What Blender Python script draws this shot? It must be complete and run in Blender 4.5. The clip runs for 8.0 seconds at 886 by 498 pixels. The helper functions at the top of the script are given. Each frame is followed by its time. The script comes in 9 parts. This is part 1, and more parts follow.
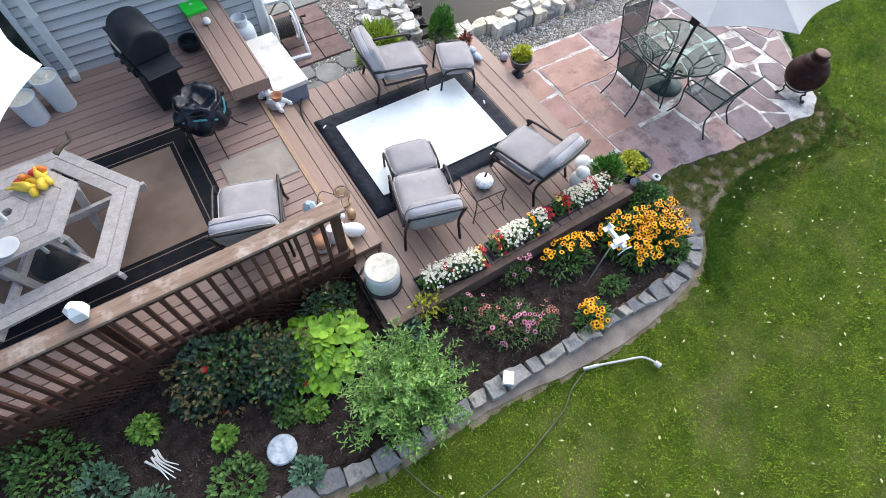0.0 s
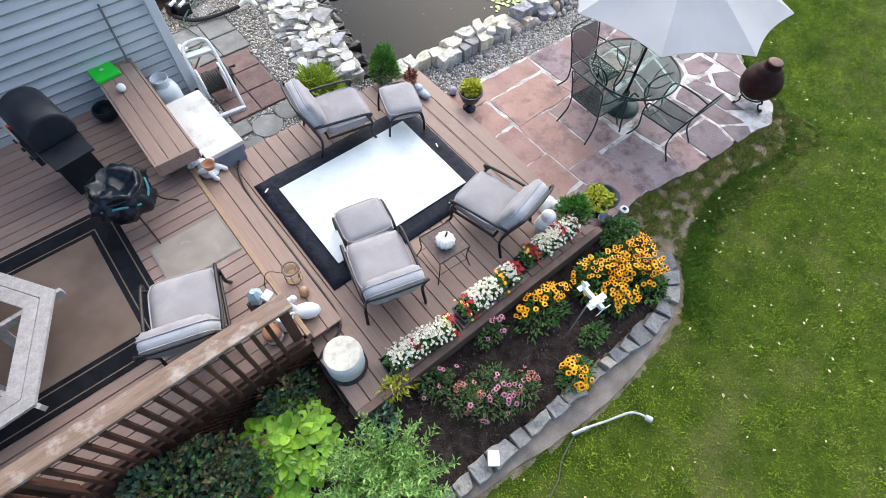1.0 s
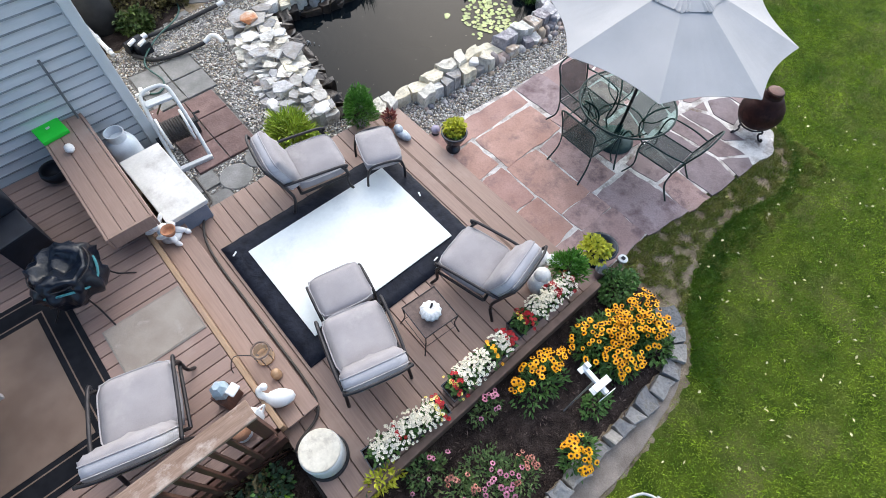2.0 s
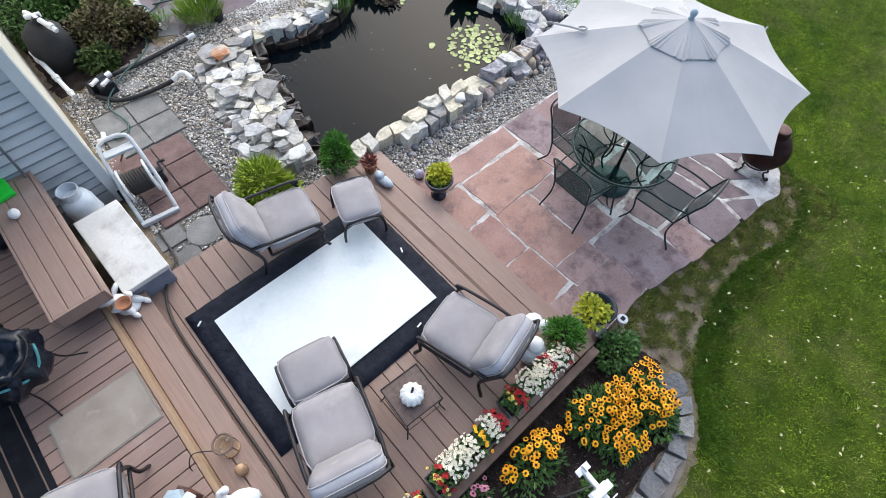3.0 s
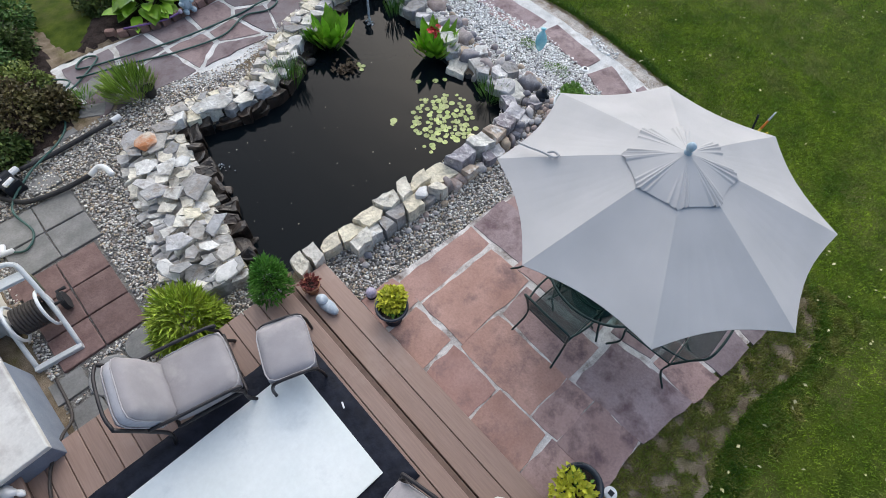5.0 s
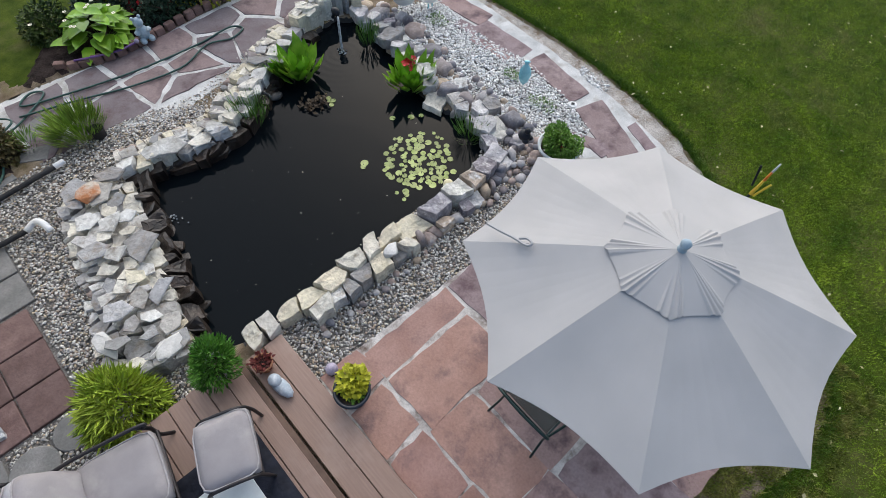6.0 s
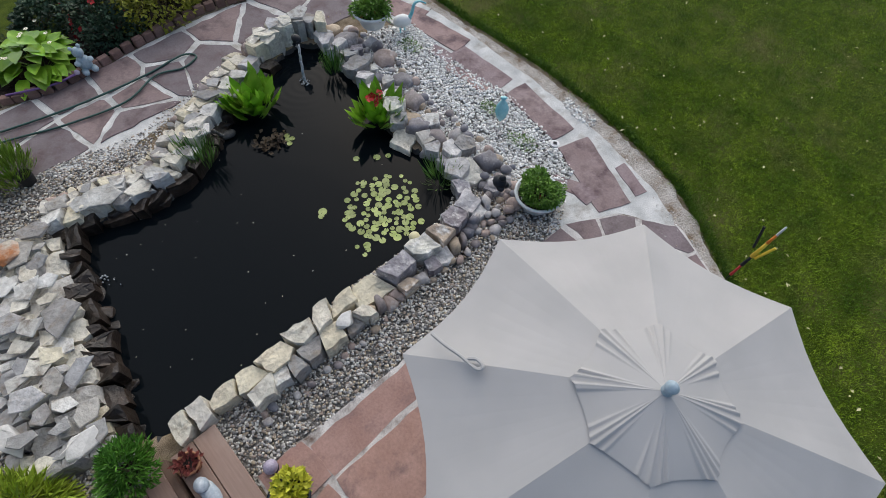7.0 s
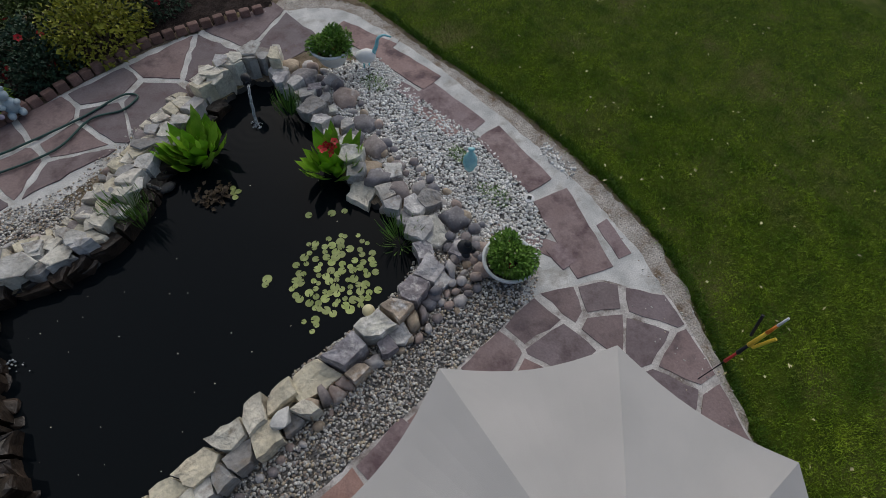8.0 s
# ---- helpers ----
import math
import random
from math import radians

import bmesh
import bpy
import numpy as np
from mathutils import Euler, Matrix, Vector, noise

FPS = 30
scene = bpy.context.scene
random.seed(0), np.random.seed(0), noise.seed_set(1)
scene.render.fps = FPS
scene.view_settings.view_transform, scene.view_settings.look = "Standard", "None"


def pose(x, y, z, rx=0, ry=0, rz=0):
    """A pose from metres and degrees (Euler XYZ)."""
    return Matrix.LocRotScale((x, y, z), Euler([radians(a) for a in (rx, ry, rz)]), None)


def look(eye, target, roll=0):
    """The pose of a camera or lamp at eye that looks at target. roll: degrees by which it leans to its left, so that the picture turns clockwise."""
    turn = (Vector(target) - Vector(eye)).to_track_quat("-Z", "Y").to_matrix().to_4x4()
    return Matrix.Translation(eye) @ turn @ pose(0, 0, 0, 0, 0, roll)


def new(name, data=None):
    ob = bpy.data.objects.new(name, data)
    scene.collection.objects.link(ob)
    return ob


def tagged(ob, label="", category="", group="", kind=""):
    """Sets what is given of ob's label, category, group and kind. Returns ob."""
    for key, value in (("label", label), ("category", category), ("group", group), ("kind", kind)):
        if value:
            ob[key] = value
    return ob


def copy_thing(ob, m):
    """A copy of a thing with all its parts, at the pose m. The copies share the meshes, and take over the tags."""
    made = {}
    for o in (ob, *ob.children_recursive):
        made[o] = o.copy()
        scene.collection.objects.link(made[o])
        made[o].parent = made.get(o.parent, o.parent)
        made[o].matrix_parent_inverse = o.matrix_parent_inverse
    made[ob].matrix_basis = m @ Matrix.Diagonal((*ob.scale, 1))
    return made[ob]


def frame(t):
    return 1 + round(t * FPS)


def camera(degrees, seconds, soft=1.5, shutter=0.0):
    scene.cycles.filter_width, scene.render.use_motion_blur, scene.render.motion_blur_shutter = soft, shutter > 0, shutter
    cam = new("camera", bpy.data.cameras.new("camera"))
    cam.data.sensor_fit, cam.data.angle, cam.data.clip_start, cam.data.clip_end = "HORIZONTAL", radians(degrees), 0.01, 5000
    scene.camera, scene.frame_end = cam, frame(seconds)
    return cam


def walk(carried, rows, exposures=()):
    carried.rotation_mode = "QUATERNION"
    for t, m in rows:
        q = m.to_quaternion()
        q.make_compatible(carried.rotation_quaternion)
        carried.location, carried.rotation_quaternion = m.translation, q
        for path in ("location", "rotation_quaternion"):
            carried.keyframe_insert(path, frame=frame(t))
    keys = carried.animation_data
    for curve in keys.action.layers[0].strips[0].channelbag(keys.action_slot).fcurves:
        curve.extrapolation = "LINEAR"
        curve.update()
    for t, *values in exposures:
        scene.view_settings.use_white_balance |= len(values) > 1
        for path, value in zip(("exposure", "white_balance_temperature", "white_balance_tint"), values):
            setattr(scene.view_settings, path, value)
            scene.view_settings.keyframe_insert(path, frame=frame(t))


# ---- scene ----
cam = camera(83.3, 8.0, soft=0.4)
PATH = [
    (0, (0.1, 0.114, 5.076), (0.696, 0.928, 3.349), 4.5),
    (0.5, (0.35, 0.402, 5.061), (1.006, 1.178, 3.338), 4.2),
    (1, (0.646, 0.723, 5.051), (1.336, 1.472, 3.33), 4.0),
    (1.5, (0.933, 1.017, 5.026), (1.638, 1.754, 3.306), 3.7),
    (3, (1.838, 1.77, 4.942), (2.566, 2.498, 3.227), 3.1),
    (3.5, (2.174, 1.988, 4.928), (2.902, 2.718, 3.215), 2.7),
    (4, (2.527, 2.219, 4.907), (3.26, 2.951, 3.196), 2.6),
    (4.5, (2.899, 2.445, 4.881), (3.637, 3.18, 3.174), 2.5),
    (6, (4.091, 3.107, 4.763), (4.833, 3.831, 3.053), 2.6),
    (6.5, (4.522, 3.295, 4.66), (5.264, 4.02, 2.95), 2.5),
    (7, (4.976, 3.496, 4.58), (5.718, 4.218, 2.868), 2.5),
    (7.5, (5.405, 3.701, 4.5), (6.157, 4.419, 2.792), 2.8),
    (8, (5.883, 3.885, 4.418), (6.639, 4.608, 2.713), 2.7),
]
walk(cam, [(t, look(eye, target, roll)) for t, eye, target, roll in PATH],
     [(0, 2.10, 6230, 6), (1.5, 2.05, 6230, 6), (3, 1.78, 6180, 6), (4.5, 1.48, 6200, 6), (6, 1.27, 6370, 6), (6.5, 1.16, 6420, 6), (7, 0.97, 6470, 6), (7.5, 0.67, 6520, 6), (8, 0.26, 6580, 6)])

# ---- world and sun ----
world = bpy.data.worlds.new("world")
scene.world = world
world.use_nodes = True
_bg = world.node_tree.nodes["Background"]
_sky = world.node_tree.nodes.new("ShaderNodeTexSky")
_sky.sky_type, _sky.sun_disc = "NISHITA", False
_sky.sun_elevation, _sky.sun_rotation = radians(40), radians(45)
_sky.air_density, _sky.dust_density, _sky.ozone_density = 0.7, 2.0, 0.3
world.node_tree.links.new(_sky.outputs[0], _bg.inputs[0])
_bg.inputs[1].default_value = 0.08
_sun = bpy.data.lights.new("sun", "SUN")
_sun.energy, _sun.angle, _sun.color = 0.95, radians(120), (1.0, 0.96, 0.91)
sun = new("sun", _sun)
sun.matrix_world = look((9, 9, 10.7), (0, 0, 0))


# ---- materials ----
def mat(name, c1, c2, scale=6.0, rough=0.7, metal=0.0, bump=0.2, bscale=70.0, rnd=0.0, island=0.0,
        stretch=(1, 1, 1), fine=0.18, spec=0.5, ramp=None, c3=None, c3at=0.62, c3scale=1.3, bdist=0.01):
    m = bpy.data.materials.new(name)
    m.use_nodes = True
    nt = m.node_tree
    n, l = nt.nodes, nt.links
    b = n["Principled BSDF"]
    geo = n.new("ShaderNodeNewGeometry")
    mp = n.new("ShaderNodeMapping")
    mp.inputs["Scale"].default_value = stretch
    l.new(geo.outputs["Position"], mp.inputs["Vector"])
    info = n.new("ShaderNodeObjectInfo")
    na = n.new("ShaderNodeTexNoise")
    na.inputs["Scale"].default_value, na.inputs["Detail"].default_value = scale, 5.0
    l.new(mp.outputs[0], na.inputs["Vector"])
    cr = n.new("ShaderNodeValToRGB")
    cr.color_ramp.elements[0].position, cr.color_ramp.elements[1].position = 0.32, 0.68
    cr.color_ramp.elements[0].color, cr.color_ramp.elements[1].color = (*c1, 1), (*c2, 1)
    l.new(na.outputs["Fac"], cr.inputs[0])
    col = cr.outputs[0]
    if ramp:
        rr = n.new("ShaderNodeValToRGB")
        rr.color_ramp.interpolation = "CONSTANT"
        while len(rr.color_ramp.elements) < len(ramp):
            rr.color_ramp.elements.new(0.5)
        for i, c in enumerate(ramp):
            rr.color_ramp.elements[i].position = i / len(ramp)
            rr.color_ramp.elements[i].color = (*c, 1)
        l.new(geo.outputs["Random Per Island"] if island else info.outputs["Random"], rr.inputs[0])
        mx = n.new("ShaderNodeMix")
        mx.data_type, mx.blend_type = "RGBA", "MULTIPLY"
        mx.inputs["Factor"].default_value = 1.0
        l.new(rr.outputs[0], mx.inputs["A"])
        l.new(col, mx.inputs["B"])
        col = mx.outputs["Result"]
    if c3:
        nc = n.new("ShaderNodeTexNoise")
        nc.inputs["Scale"].default_value, nc.inputs["Detail"].default_value = c3scale, 6.0
        nc.inputs["Roughness"].default_value = 0.65
        l.new(geo.outputs["Position"], nc.inputs["Vector"])
        mr = n.new("ShaderNodeMapRange")
        mr.inputs["From Min"].default_value, mr.inputs["From Max"].default_value = c3at - 0.08, c3at + 0.1
        l.new(nc.outputs["Fac"], mr.inputs["Value"])
        mx = n.new("ShaderNodeMix")
        mx.data_type = "RGBA"
        l.new(mr.outputs[0], mx.inputs["Factor"])
        l.new(col, mx.inputs["A"])
        mx.inputs["B"].default_value = (*c3, 1)
        col = mx.outputs["Result"]
    nb = n.new("ShaderNodeTexNoise")
    nb.inputs["Scale"].default_value, nb.inputs["Detail"].default_value = bscale, 3.0
    l.new(mp.outputs[0], nb.inputs["Vector"])
    hs = n.new("ShaderNodeHueSaturation")
    v = n.new("ShaderNodeMapRange")
    v.inputs["To Min"].default_value, v.inputs["To Max"].default_value = 1 - fine * 1.6, 1 + fine * 1.6
    l.new(nb.outputs["Fac"], v.inputs["Value"])
    val = v.outputs[0]
    for amount, src in ((rnd, info.outputs["Random"]), (island if not ramp else 0.12 if island else 0, geo.outputs["Random Per Island"])):
        if amount:
            r = n.new("ShaderNodeMapRange")
            r.inputs["To Min"].default_value, r.inputs["To Max"].default_value = 1 - amount, 1 + amount
            l.new(src, r.inputs["Value"])
            mu = n.new("ShaderNodeMath")
            mu.operation = "MULTIPLY"
            l.new(val, mu.inputs[0])
            l.new(r.outputs[0], mu.inputs[1])
            val = mu.outputs[0]
    l.new(val, hs.inputs["Value"])
    l.new(col, hs.inputs["Color"])
    l.new(hs.outputs[0], b.inputs["Base Color"])
    b.inputs["Roughness"].default_value, b.inputs["Metallic"].default_value = rough, metal
    b.inputs["Specular IOR Level"].default_value = spec
    if bump:
        bp = n.new("ShaderNodeBump")
        bp.inputs["Strength"].default_value, bp.inputs["Distance"].default_value = bump, bdist
        l.new(nb.outputs["Fac"], bp.inputs["Height"])
        l.new(bp.outputs[0], b.inputs["Normal"])
    return m


def glass(name, tint, rough=0.02, ior=1.45):
    m = bpy.data.materials.new(name)
    m.use_nodes = True
    b = m.node_tree.nodes["Principled BSDF"]
    b.inputs["Base Color"].default_value = (*tint, 1)
    b.inputs["Roughness"].default_value = rough
    b.inputs["Transmission Weight"].default_value = 1.0
    b.inputs["IOR"].default_value = ior
    return m


# boards
M_BOARD_Y = mat("deck board along", (0.265, 0.178, 0.142), (0.315, 0.215, 0.174), 3, 0.6, bump=0.08, bscale=9, rnd=0.09, stretch=(22, 1.2, 6), fine=0.06, c3=(0.36, 0.265, 0.22), c3at=0.66)
M_BOARD_X = mat("deck board across", (0.245, 0.165, 0.138), (0.295, 0.2, 0.167), 3, 0.6, bump=0.08, bscale=9, rnd=0.1, stretch=(1.2, 22, 6), fine=0.06, c3=(0.35, 0.265, 0.225), c3at=0.66)
M_NOSE = mat("worn amber board edge", (0.31, 0.195, 0.11), (0.38, 0.26, 0.165), 3, 0.6, bscale=12, stretch=(20, 1.2, 6), c3=(0.3, 0.2, 0.16), c3at=0.58)
M_FASCIA = mat("deck fascia", (0.12, 0.075, 0.055), (0.18, 0.115, 0.085), 3, 0.7, bscale=12, stretch=(1, 1, 12), rnd=0.1)
M_RAIL = mat("stained cedar", (0.05, 0.02, 0.013), (0.095, 0.038, 0.024), 4, 0.65, bscale=16, stretch=(4, 4, 1), rnd=0.2, c3=(0.19, 0.1, 0.065), c3at=0.66)
M_CAP = mat("weathered cap rail", (0.2, 0.125, 0.085), (0.29, 0.2, 0.15), 3, 0.75, bscale=12, stretch=(1, 8, 6), fine=0.16, c3=(0.5, 0.42, 0.36), c3at=0.6, c3scale=4.5)
M_GREYWOOD = mat("weathered grey wood", (0.36, 0.33, 0.32), (0.47, 0.44, 0.43), 3, 0.75, bscale=12, stretch=(6, 6, 2), rnd=0.1, fine=0.14)
# fabrics
M_CUSHION = mat("taupe cushion fabric", (0.3, 0.28, 0.288), (0.357, 0.334, 0.342), 5, 0.9, bump=0.25, bscale=260, fine=0.1, rnd=0.05, spec=0.2, c3=(0.41, 0.385, 0.38), c3at=0.62, c3scale=3)
M_PIPING = mat("pale plastic", (0.5, 0.49, 0.5), (0.58, 0.57, 0.58), 9, 0.9, bump=0)
M_CORD = mat("taupe cord piping", (0.36, 0.34, 0.345), (0.42, 0.4, 0.405), 9, 0.9, bump=0)
M_STRIPE = mat("pale grey border fabric", (0.4, 0.39, 0.41), (0.48, 0.47, 0.49), 4.0, 0.9, bump=0.1, stretch=(1, 1, 14), fine=0.1)
M_IRON = mat("dark bronze metal", (0.028, 0.026, 0.03), (0.05, 0.045, 0.045), 14, 0.45, 0.6, bump=0.1, fine=0.2)
M_GREENIRON = mat("verdigris iron", (0.012, 0.034, 0.032), (0.028, 0.058, 0.053), 18, 0.5, 0.3, bump=0.1, fine=0.2)
M_SHEET = mat("white insulated sheet", (0.74, 0.78, 0.77), (0.8, 0.83, 0.82), 2.2, 0.95, bump=0.1, bscale=25, fine=0.04, spec=0.0, c3=(0.65, 0.69, 0.69), c3at=0.66, c3scale=2.2)
M_BLACKCLOTH = mat("black tarpaulin", (0.006, 0.008, 0.016), (0.015, 0.018, 0.03), 6, 0.7, bump=0.6, bscale=12, fine=0.3, bdist=0.025, spec=0.2)
M_RUGDARK = mat("black rug border", (0.006, 0.007, 0.01), (0.013, 0.014, 0.018), 9, 0.9, bscale=200, spec=0.15)
M_RUGBROWN = mat("brown rug field", (0.145, 0.105, 0.085), (0.2, 0.15, 0.122), 3, 0.95, bscale=220, fine=0.15, spec=0.15)
M_RUGPALE = mat("faded olive doormat", (0.27, 0.23, 0.2), (0.34, 0.3, 0.26), 4, 0.95, bscale=180, spec=0.15, c3=(0.44, 0.4, 0.36), c3at=0.68, c3scale=5)
M_STONEBIND = mat("grey rubber binding", (0.2, 0.18, 0.16), (0.28, 0.25, 0.22), 6, 0.85)
M_CANVAS = mat("grey umbrella canvas", (0.435, 0.425, 0.42), (0.485, 0.472, 0.465), 2.5, 0.9, bump=0.12, bscale=300, fine=0.05, spec=0.15)
M_CANVASWHITE = mat("white umbrella canvas", (0.8, 0.8, 0.8), (0.85, 0.85, 0.85), 3, 0.9, bump=0.1, bscale=300, fine=0.03)
M_BAG = mat("black plastic bag", (0.002, 0.004, 0.009), (0.006, 0.01, 0.02), 9, 0.28, bump=0.5, bscale=14, bdist=0.02, spec=0.4)
# building
M_SIDING = mat("grey vinyl siding", (0.58, 0.59, 0.585), (0.64, 0.65, 0.645), 3, 0.6, bump=0.08, bscale=40, fine=0.05, stretch=(0.4, 0.4, 6), c3=(0.52, 0.54, 0.55), c3at=0.68)
M_CREAM = mat("cream trim", (0.6, 0.57, 0.48), (0.68, 0.65, 0.56), 3, 0.6, fine=0.06)
M_TRIM = mat("pale corner trim", (0.6, 0.62, 0.61), (0.66, 0.68, 0.67), 3, 0.55, fine=0.05)
M_DOORGLASS = mat("dark door glass", (0.012, 0.02, 0.02), (0.02, 0.03, 0.03), 3, 0.08, bump=0)
M_ROOF = mat("grey shingle", (0.12, 0.12, 0.12), (0.18, 0.17, 0.17), 12, 0.9, bscale=60)
# ground
M_LAWN = mat("lawn soil and thatch", (0.035, 0.06, 0.006), (0.085, 0.115, 0.014), 5, 0.95, bump=0.6, bscale=160, fine=0.4, c3=(0.13, 0.125, 0.045), c3at=0.6, c3scale=0.9, spec=0.1, bdist=0.02)
M_DIRT = mat("sandy dirt", (0.15, 0.115, 0.075), (0.31, 0.25, 0.185), 7, 0.95, bump=0.7, bscale=90, fine=0.4, c3=(0.16, 0.14, 0.06), c3at=0.6, c3scale=2.6, spec=0.1, bdist=0.02)
M_SAND = mat("pale sandy grit", (0.36, 0.325, 0.285), (0.62, 0.58, 0.54), 9, 0.95, bump=0.8, bscale=60, fine=0.5, c3=(0.22, 0.165, 0.115), c3at=0.56, c3scale=4.5, spec=0.1, bdist=0.02)
M_SOIL = mat("dark bark mulch", (0.02, 0.015, 0.014), (0.06, 0.045, 0.04), 9, 0.95, bump=1.0, bscale=70, fine=0.5, c3=(0.13, 0.1, 0.09), c3at=0.68, c3scale=26, spec=0.1, bdist=0.03)
M_GRAVELBED = mat("gravel bed shade", (0.13, 0.12, 0.11), (0.26, 0.25, 0.235), 30, 0.9, bump=0.8, bscale=60, fine=0.4, bdist=0.02)
M_MORTAR = mat("whitish mortar", (0.5, 0.47, 0.45), (0.76, 0.73, 0.7), 5, 0.9, bump=0.4, bscale=70, fine=0.2, c3=(0.16, 0.12, 0.1), c3at=0.56, c3scale=3.4, spec=0.2)
M_PATHMORTAR = mat("chalky path mortar", (0.48, 0.485, 0.475), (0.76, 0.75, 0.73), 4, 0.9, bump=0.4, bscale=70, fine=0.2, c3=(0.36, 0.33, 0.29), c3at=0.6, c3scale=3.0, spec=0.2)
M_LINER = mat("pond liner", (0.006, 0.007, 0.008), (0.012, 0.013, 0.014), 3, 0.6)
M_CONCRETE = mat("pale concrete strip", (0.145, 0.12, 0.1), (0.25, 0.215, 0.185), 5, 0.9, bump=0.3, bscale=80, fine=0.2, c3=(0.2, 0.18, 0.15), c3at=0.62, c3scale=4)
M_FLAG = mat("pink sandstone flag", (0.78, 0.72, 0.7), (1.0, 1.0, 1.0), 3.0, 0.8, bump=0.35, bscale=45, fine=0.14, rnd=0.07,
             ramp=[(0.46, 0.285, 0.235), (0.49, 0.305, 0.25), (0.41, 0.25, 0.215), (0.43, 0.27, 0.23), (0.38, 0.245, 0.22)], c3=(0.24, 0.15, 0.14), c3at=0.585, c3scale=3.6)
M_FLAGGREY = mat("mauve grey flag", (0.78, 0.74, 0.74), (1.0, 1.0, 1.0), 3.0, 0.8, bump=0.35, bscale=45, fine=0.14, rnd=0.08,
                 ramp=[(0.38, 0.265, 0.25), (0.33, 0.25, 0.245), (0.42, 0.29, 0.265), (0.31, 0.24, 0.245)], c3=(0.13, 0.082, 0.09), c3at=0.555, c3scale=3.6)
M_FLAGDARK = mat("dark mauve flag", (0.78, 0.75, 0.75), (1.0, 1.0, 1.0), 3.0, 0.8, bump=0.35, bscale=45, fine=0.16, rnd=0.08,
                 ramp=[(0.27, 0.205, 0.205), (0.24, 0.195, 0.2), (0.3, 0.22, 0.215), (0.23, 0.185, 0.195)], c3=(0.13, 0.095, 0.1), c3at=0.57, c3scale=3.2)
M_PATHSLAB = mat("dark mauve path slab", (0.78, 0.74, 0.74), (1.0, 1.0, 1.0), 3.0, 0.8, bump=0.35, bscale=45, fine=0.14, rnd=0.08,
                 ramp=[(0.25, 0.2, 0.205), (0.21, 0.178, 0.19), (0.285, 0.215, 0.21), (0.2, 0.172, 0.182)], c3=(0.13, 0.09, 0.095), c3at=0.56, c3scale=3.4)
M_PAVERRED = mat("red textured paver", (0.135, 0.082, 0.075), (0.2, 0.13, 0.12), 6, 0.85, bump=0.6, bscale=40, rnd=0.14, fine=0.2)
M_PAVERGREY = mat("grey slate paver", (0.17, 0.17, 0.165), (0.26, 0.255, 0.25), 5, 0.8, bump=0.4, bscale=45, rnd=0.14, fine=0.16)
M_BRICKEDGE = mat("red brown edging brick", (0.15, 0.09, 0.075), (0.24, 0.15, 0.13), 7, 0.9, bump=0.5, bscale=50, rnd=0.2, fine=0.2)
M_ROCK = mat("broken limestone", (0.68, 0.67, 0.65), (1.0, 1.0, 1.0), 5, 0.9, bump=0.9, bscale=22, fine=0.22, rnd=0.12, bdist=0.02,
             ramp=[(0.72, 0.71, 0.68), (0.82, 0.77, 0.66), (0.42, 0.42, 0.42), (0.8, 0.79, 0.76), (0.52, 0.5, 0.47), (0.84, 0.8, 0.7), (0.34, 0.33, 0.325), (0.56, 0.55, 0.55), (0.42, 0.42, 0.43), (0.74, 0.71, 0.63)], c3=(0.25, 0.21, 0.17), c3at=0.6, c3scale=7)
M_CREAMROCK = mat("cream limestone block", (0.7, 0.69, 0.66), (1.0, 1.0, 1.0), 7.0, 0.9, bump=0.9, bscale=22, fine=0.2, rnd=0.1, bdist=0.02,
                  ramp=[(0.84, 0.78, 0.62), (0.8, 0.76, 0.66), (0.78, 0.71, 0.56), (0.68, 0.65, 0.6)], c3=(0.28, 0.24, 0.18), c3at=0.61, c3scale=7)
M_BOULDER = mat("field boulder", (0.65, 0.63, 0.62), (1.0, 1.0, 1.0), 9.0, 0.75, bump=0.35, bscale=40, fine=0.2, rnd=0.12,
                ramp=[(0.34, 0.3, 0.3), (0.26, 0.25, 0.27), (0.5, 0.41, 0.31), (0.58, 0.55, 0.54), (0.22, 0.22, 0.25), (0.44, 0.35, 0.31)], c3=(0.5, 0.47, 0.45), c3at=0.64, c3scale=5)
M_LILACROCK = mat("lilac grey rough stone", (0.5, 0.49, 0.5), (1.0, 1.0, 1.0), 8, 0.9, bump=0.9, bscale=24, fine=0.25, rnd=0.12, bdist=0.02,
                   ramp=[(0.66, 0.64, 0.65), (0.46, 0.44, 0.47), (0.74, 0.72, 0.7), (0.34, 0.31, 0.33), (0.58, 0.47, 0.36), (0.68, 0.67, 0.6)], c3=(0.74, 0.72, 0.7), c3at=0.6, c3scale=9)
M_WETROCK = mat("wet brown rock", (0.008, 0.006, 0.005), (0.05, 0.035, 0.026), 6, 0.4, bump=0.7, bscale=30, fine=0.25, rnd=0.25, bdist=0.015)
M_RUST = mat("rust stained stone", (0.52, 0.46, 0.38), (0.7, 0.65, 0.56), 5, 0.9, bump=0.5, bscale=40, fine=0.2, c3=(0.42, 0.17, 0.07), c3at=0.54, c3scale=3.2)
M_WHITEROCK = mat("white limestone", (0.56, 0.55, 0.53), (0.68, 0.67, 0.65), 6, 0.9, bump=0.4, bscale=40, fine=0.14)
M_BLUEROCK = mat("blue grey edging stone", (0.7, 0.7, 0.72), (1, 1, 1), 8, 0.9, bump=0.7, bscale=36, fine=0.2, bdist=0.015,
                 ramp=[(0.25, 0.245, 0.24), (0.31, 0.3, 0.285), (0.2, 0.198, 0.198), (0.37, 0.345, 0.305)], c3=(0.13, 0.115, 0.09), c3at=0.61, c3scale=8)
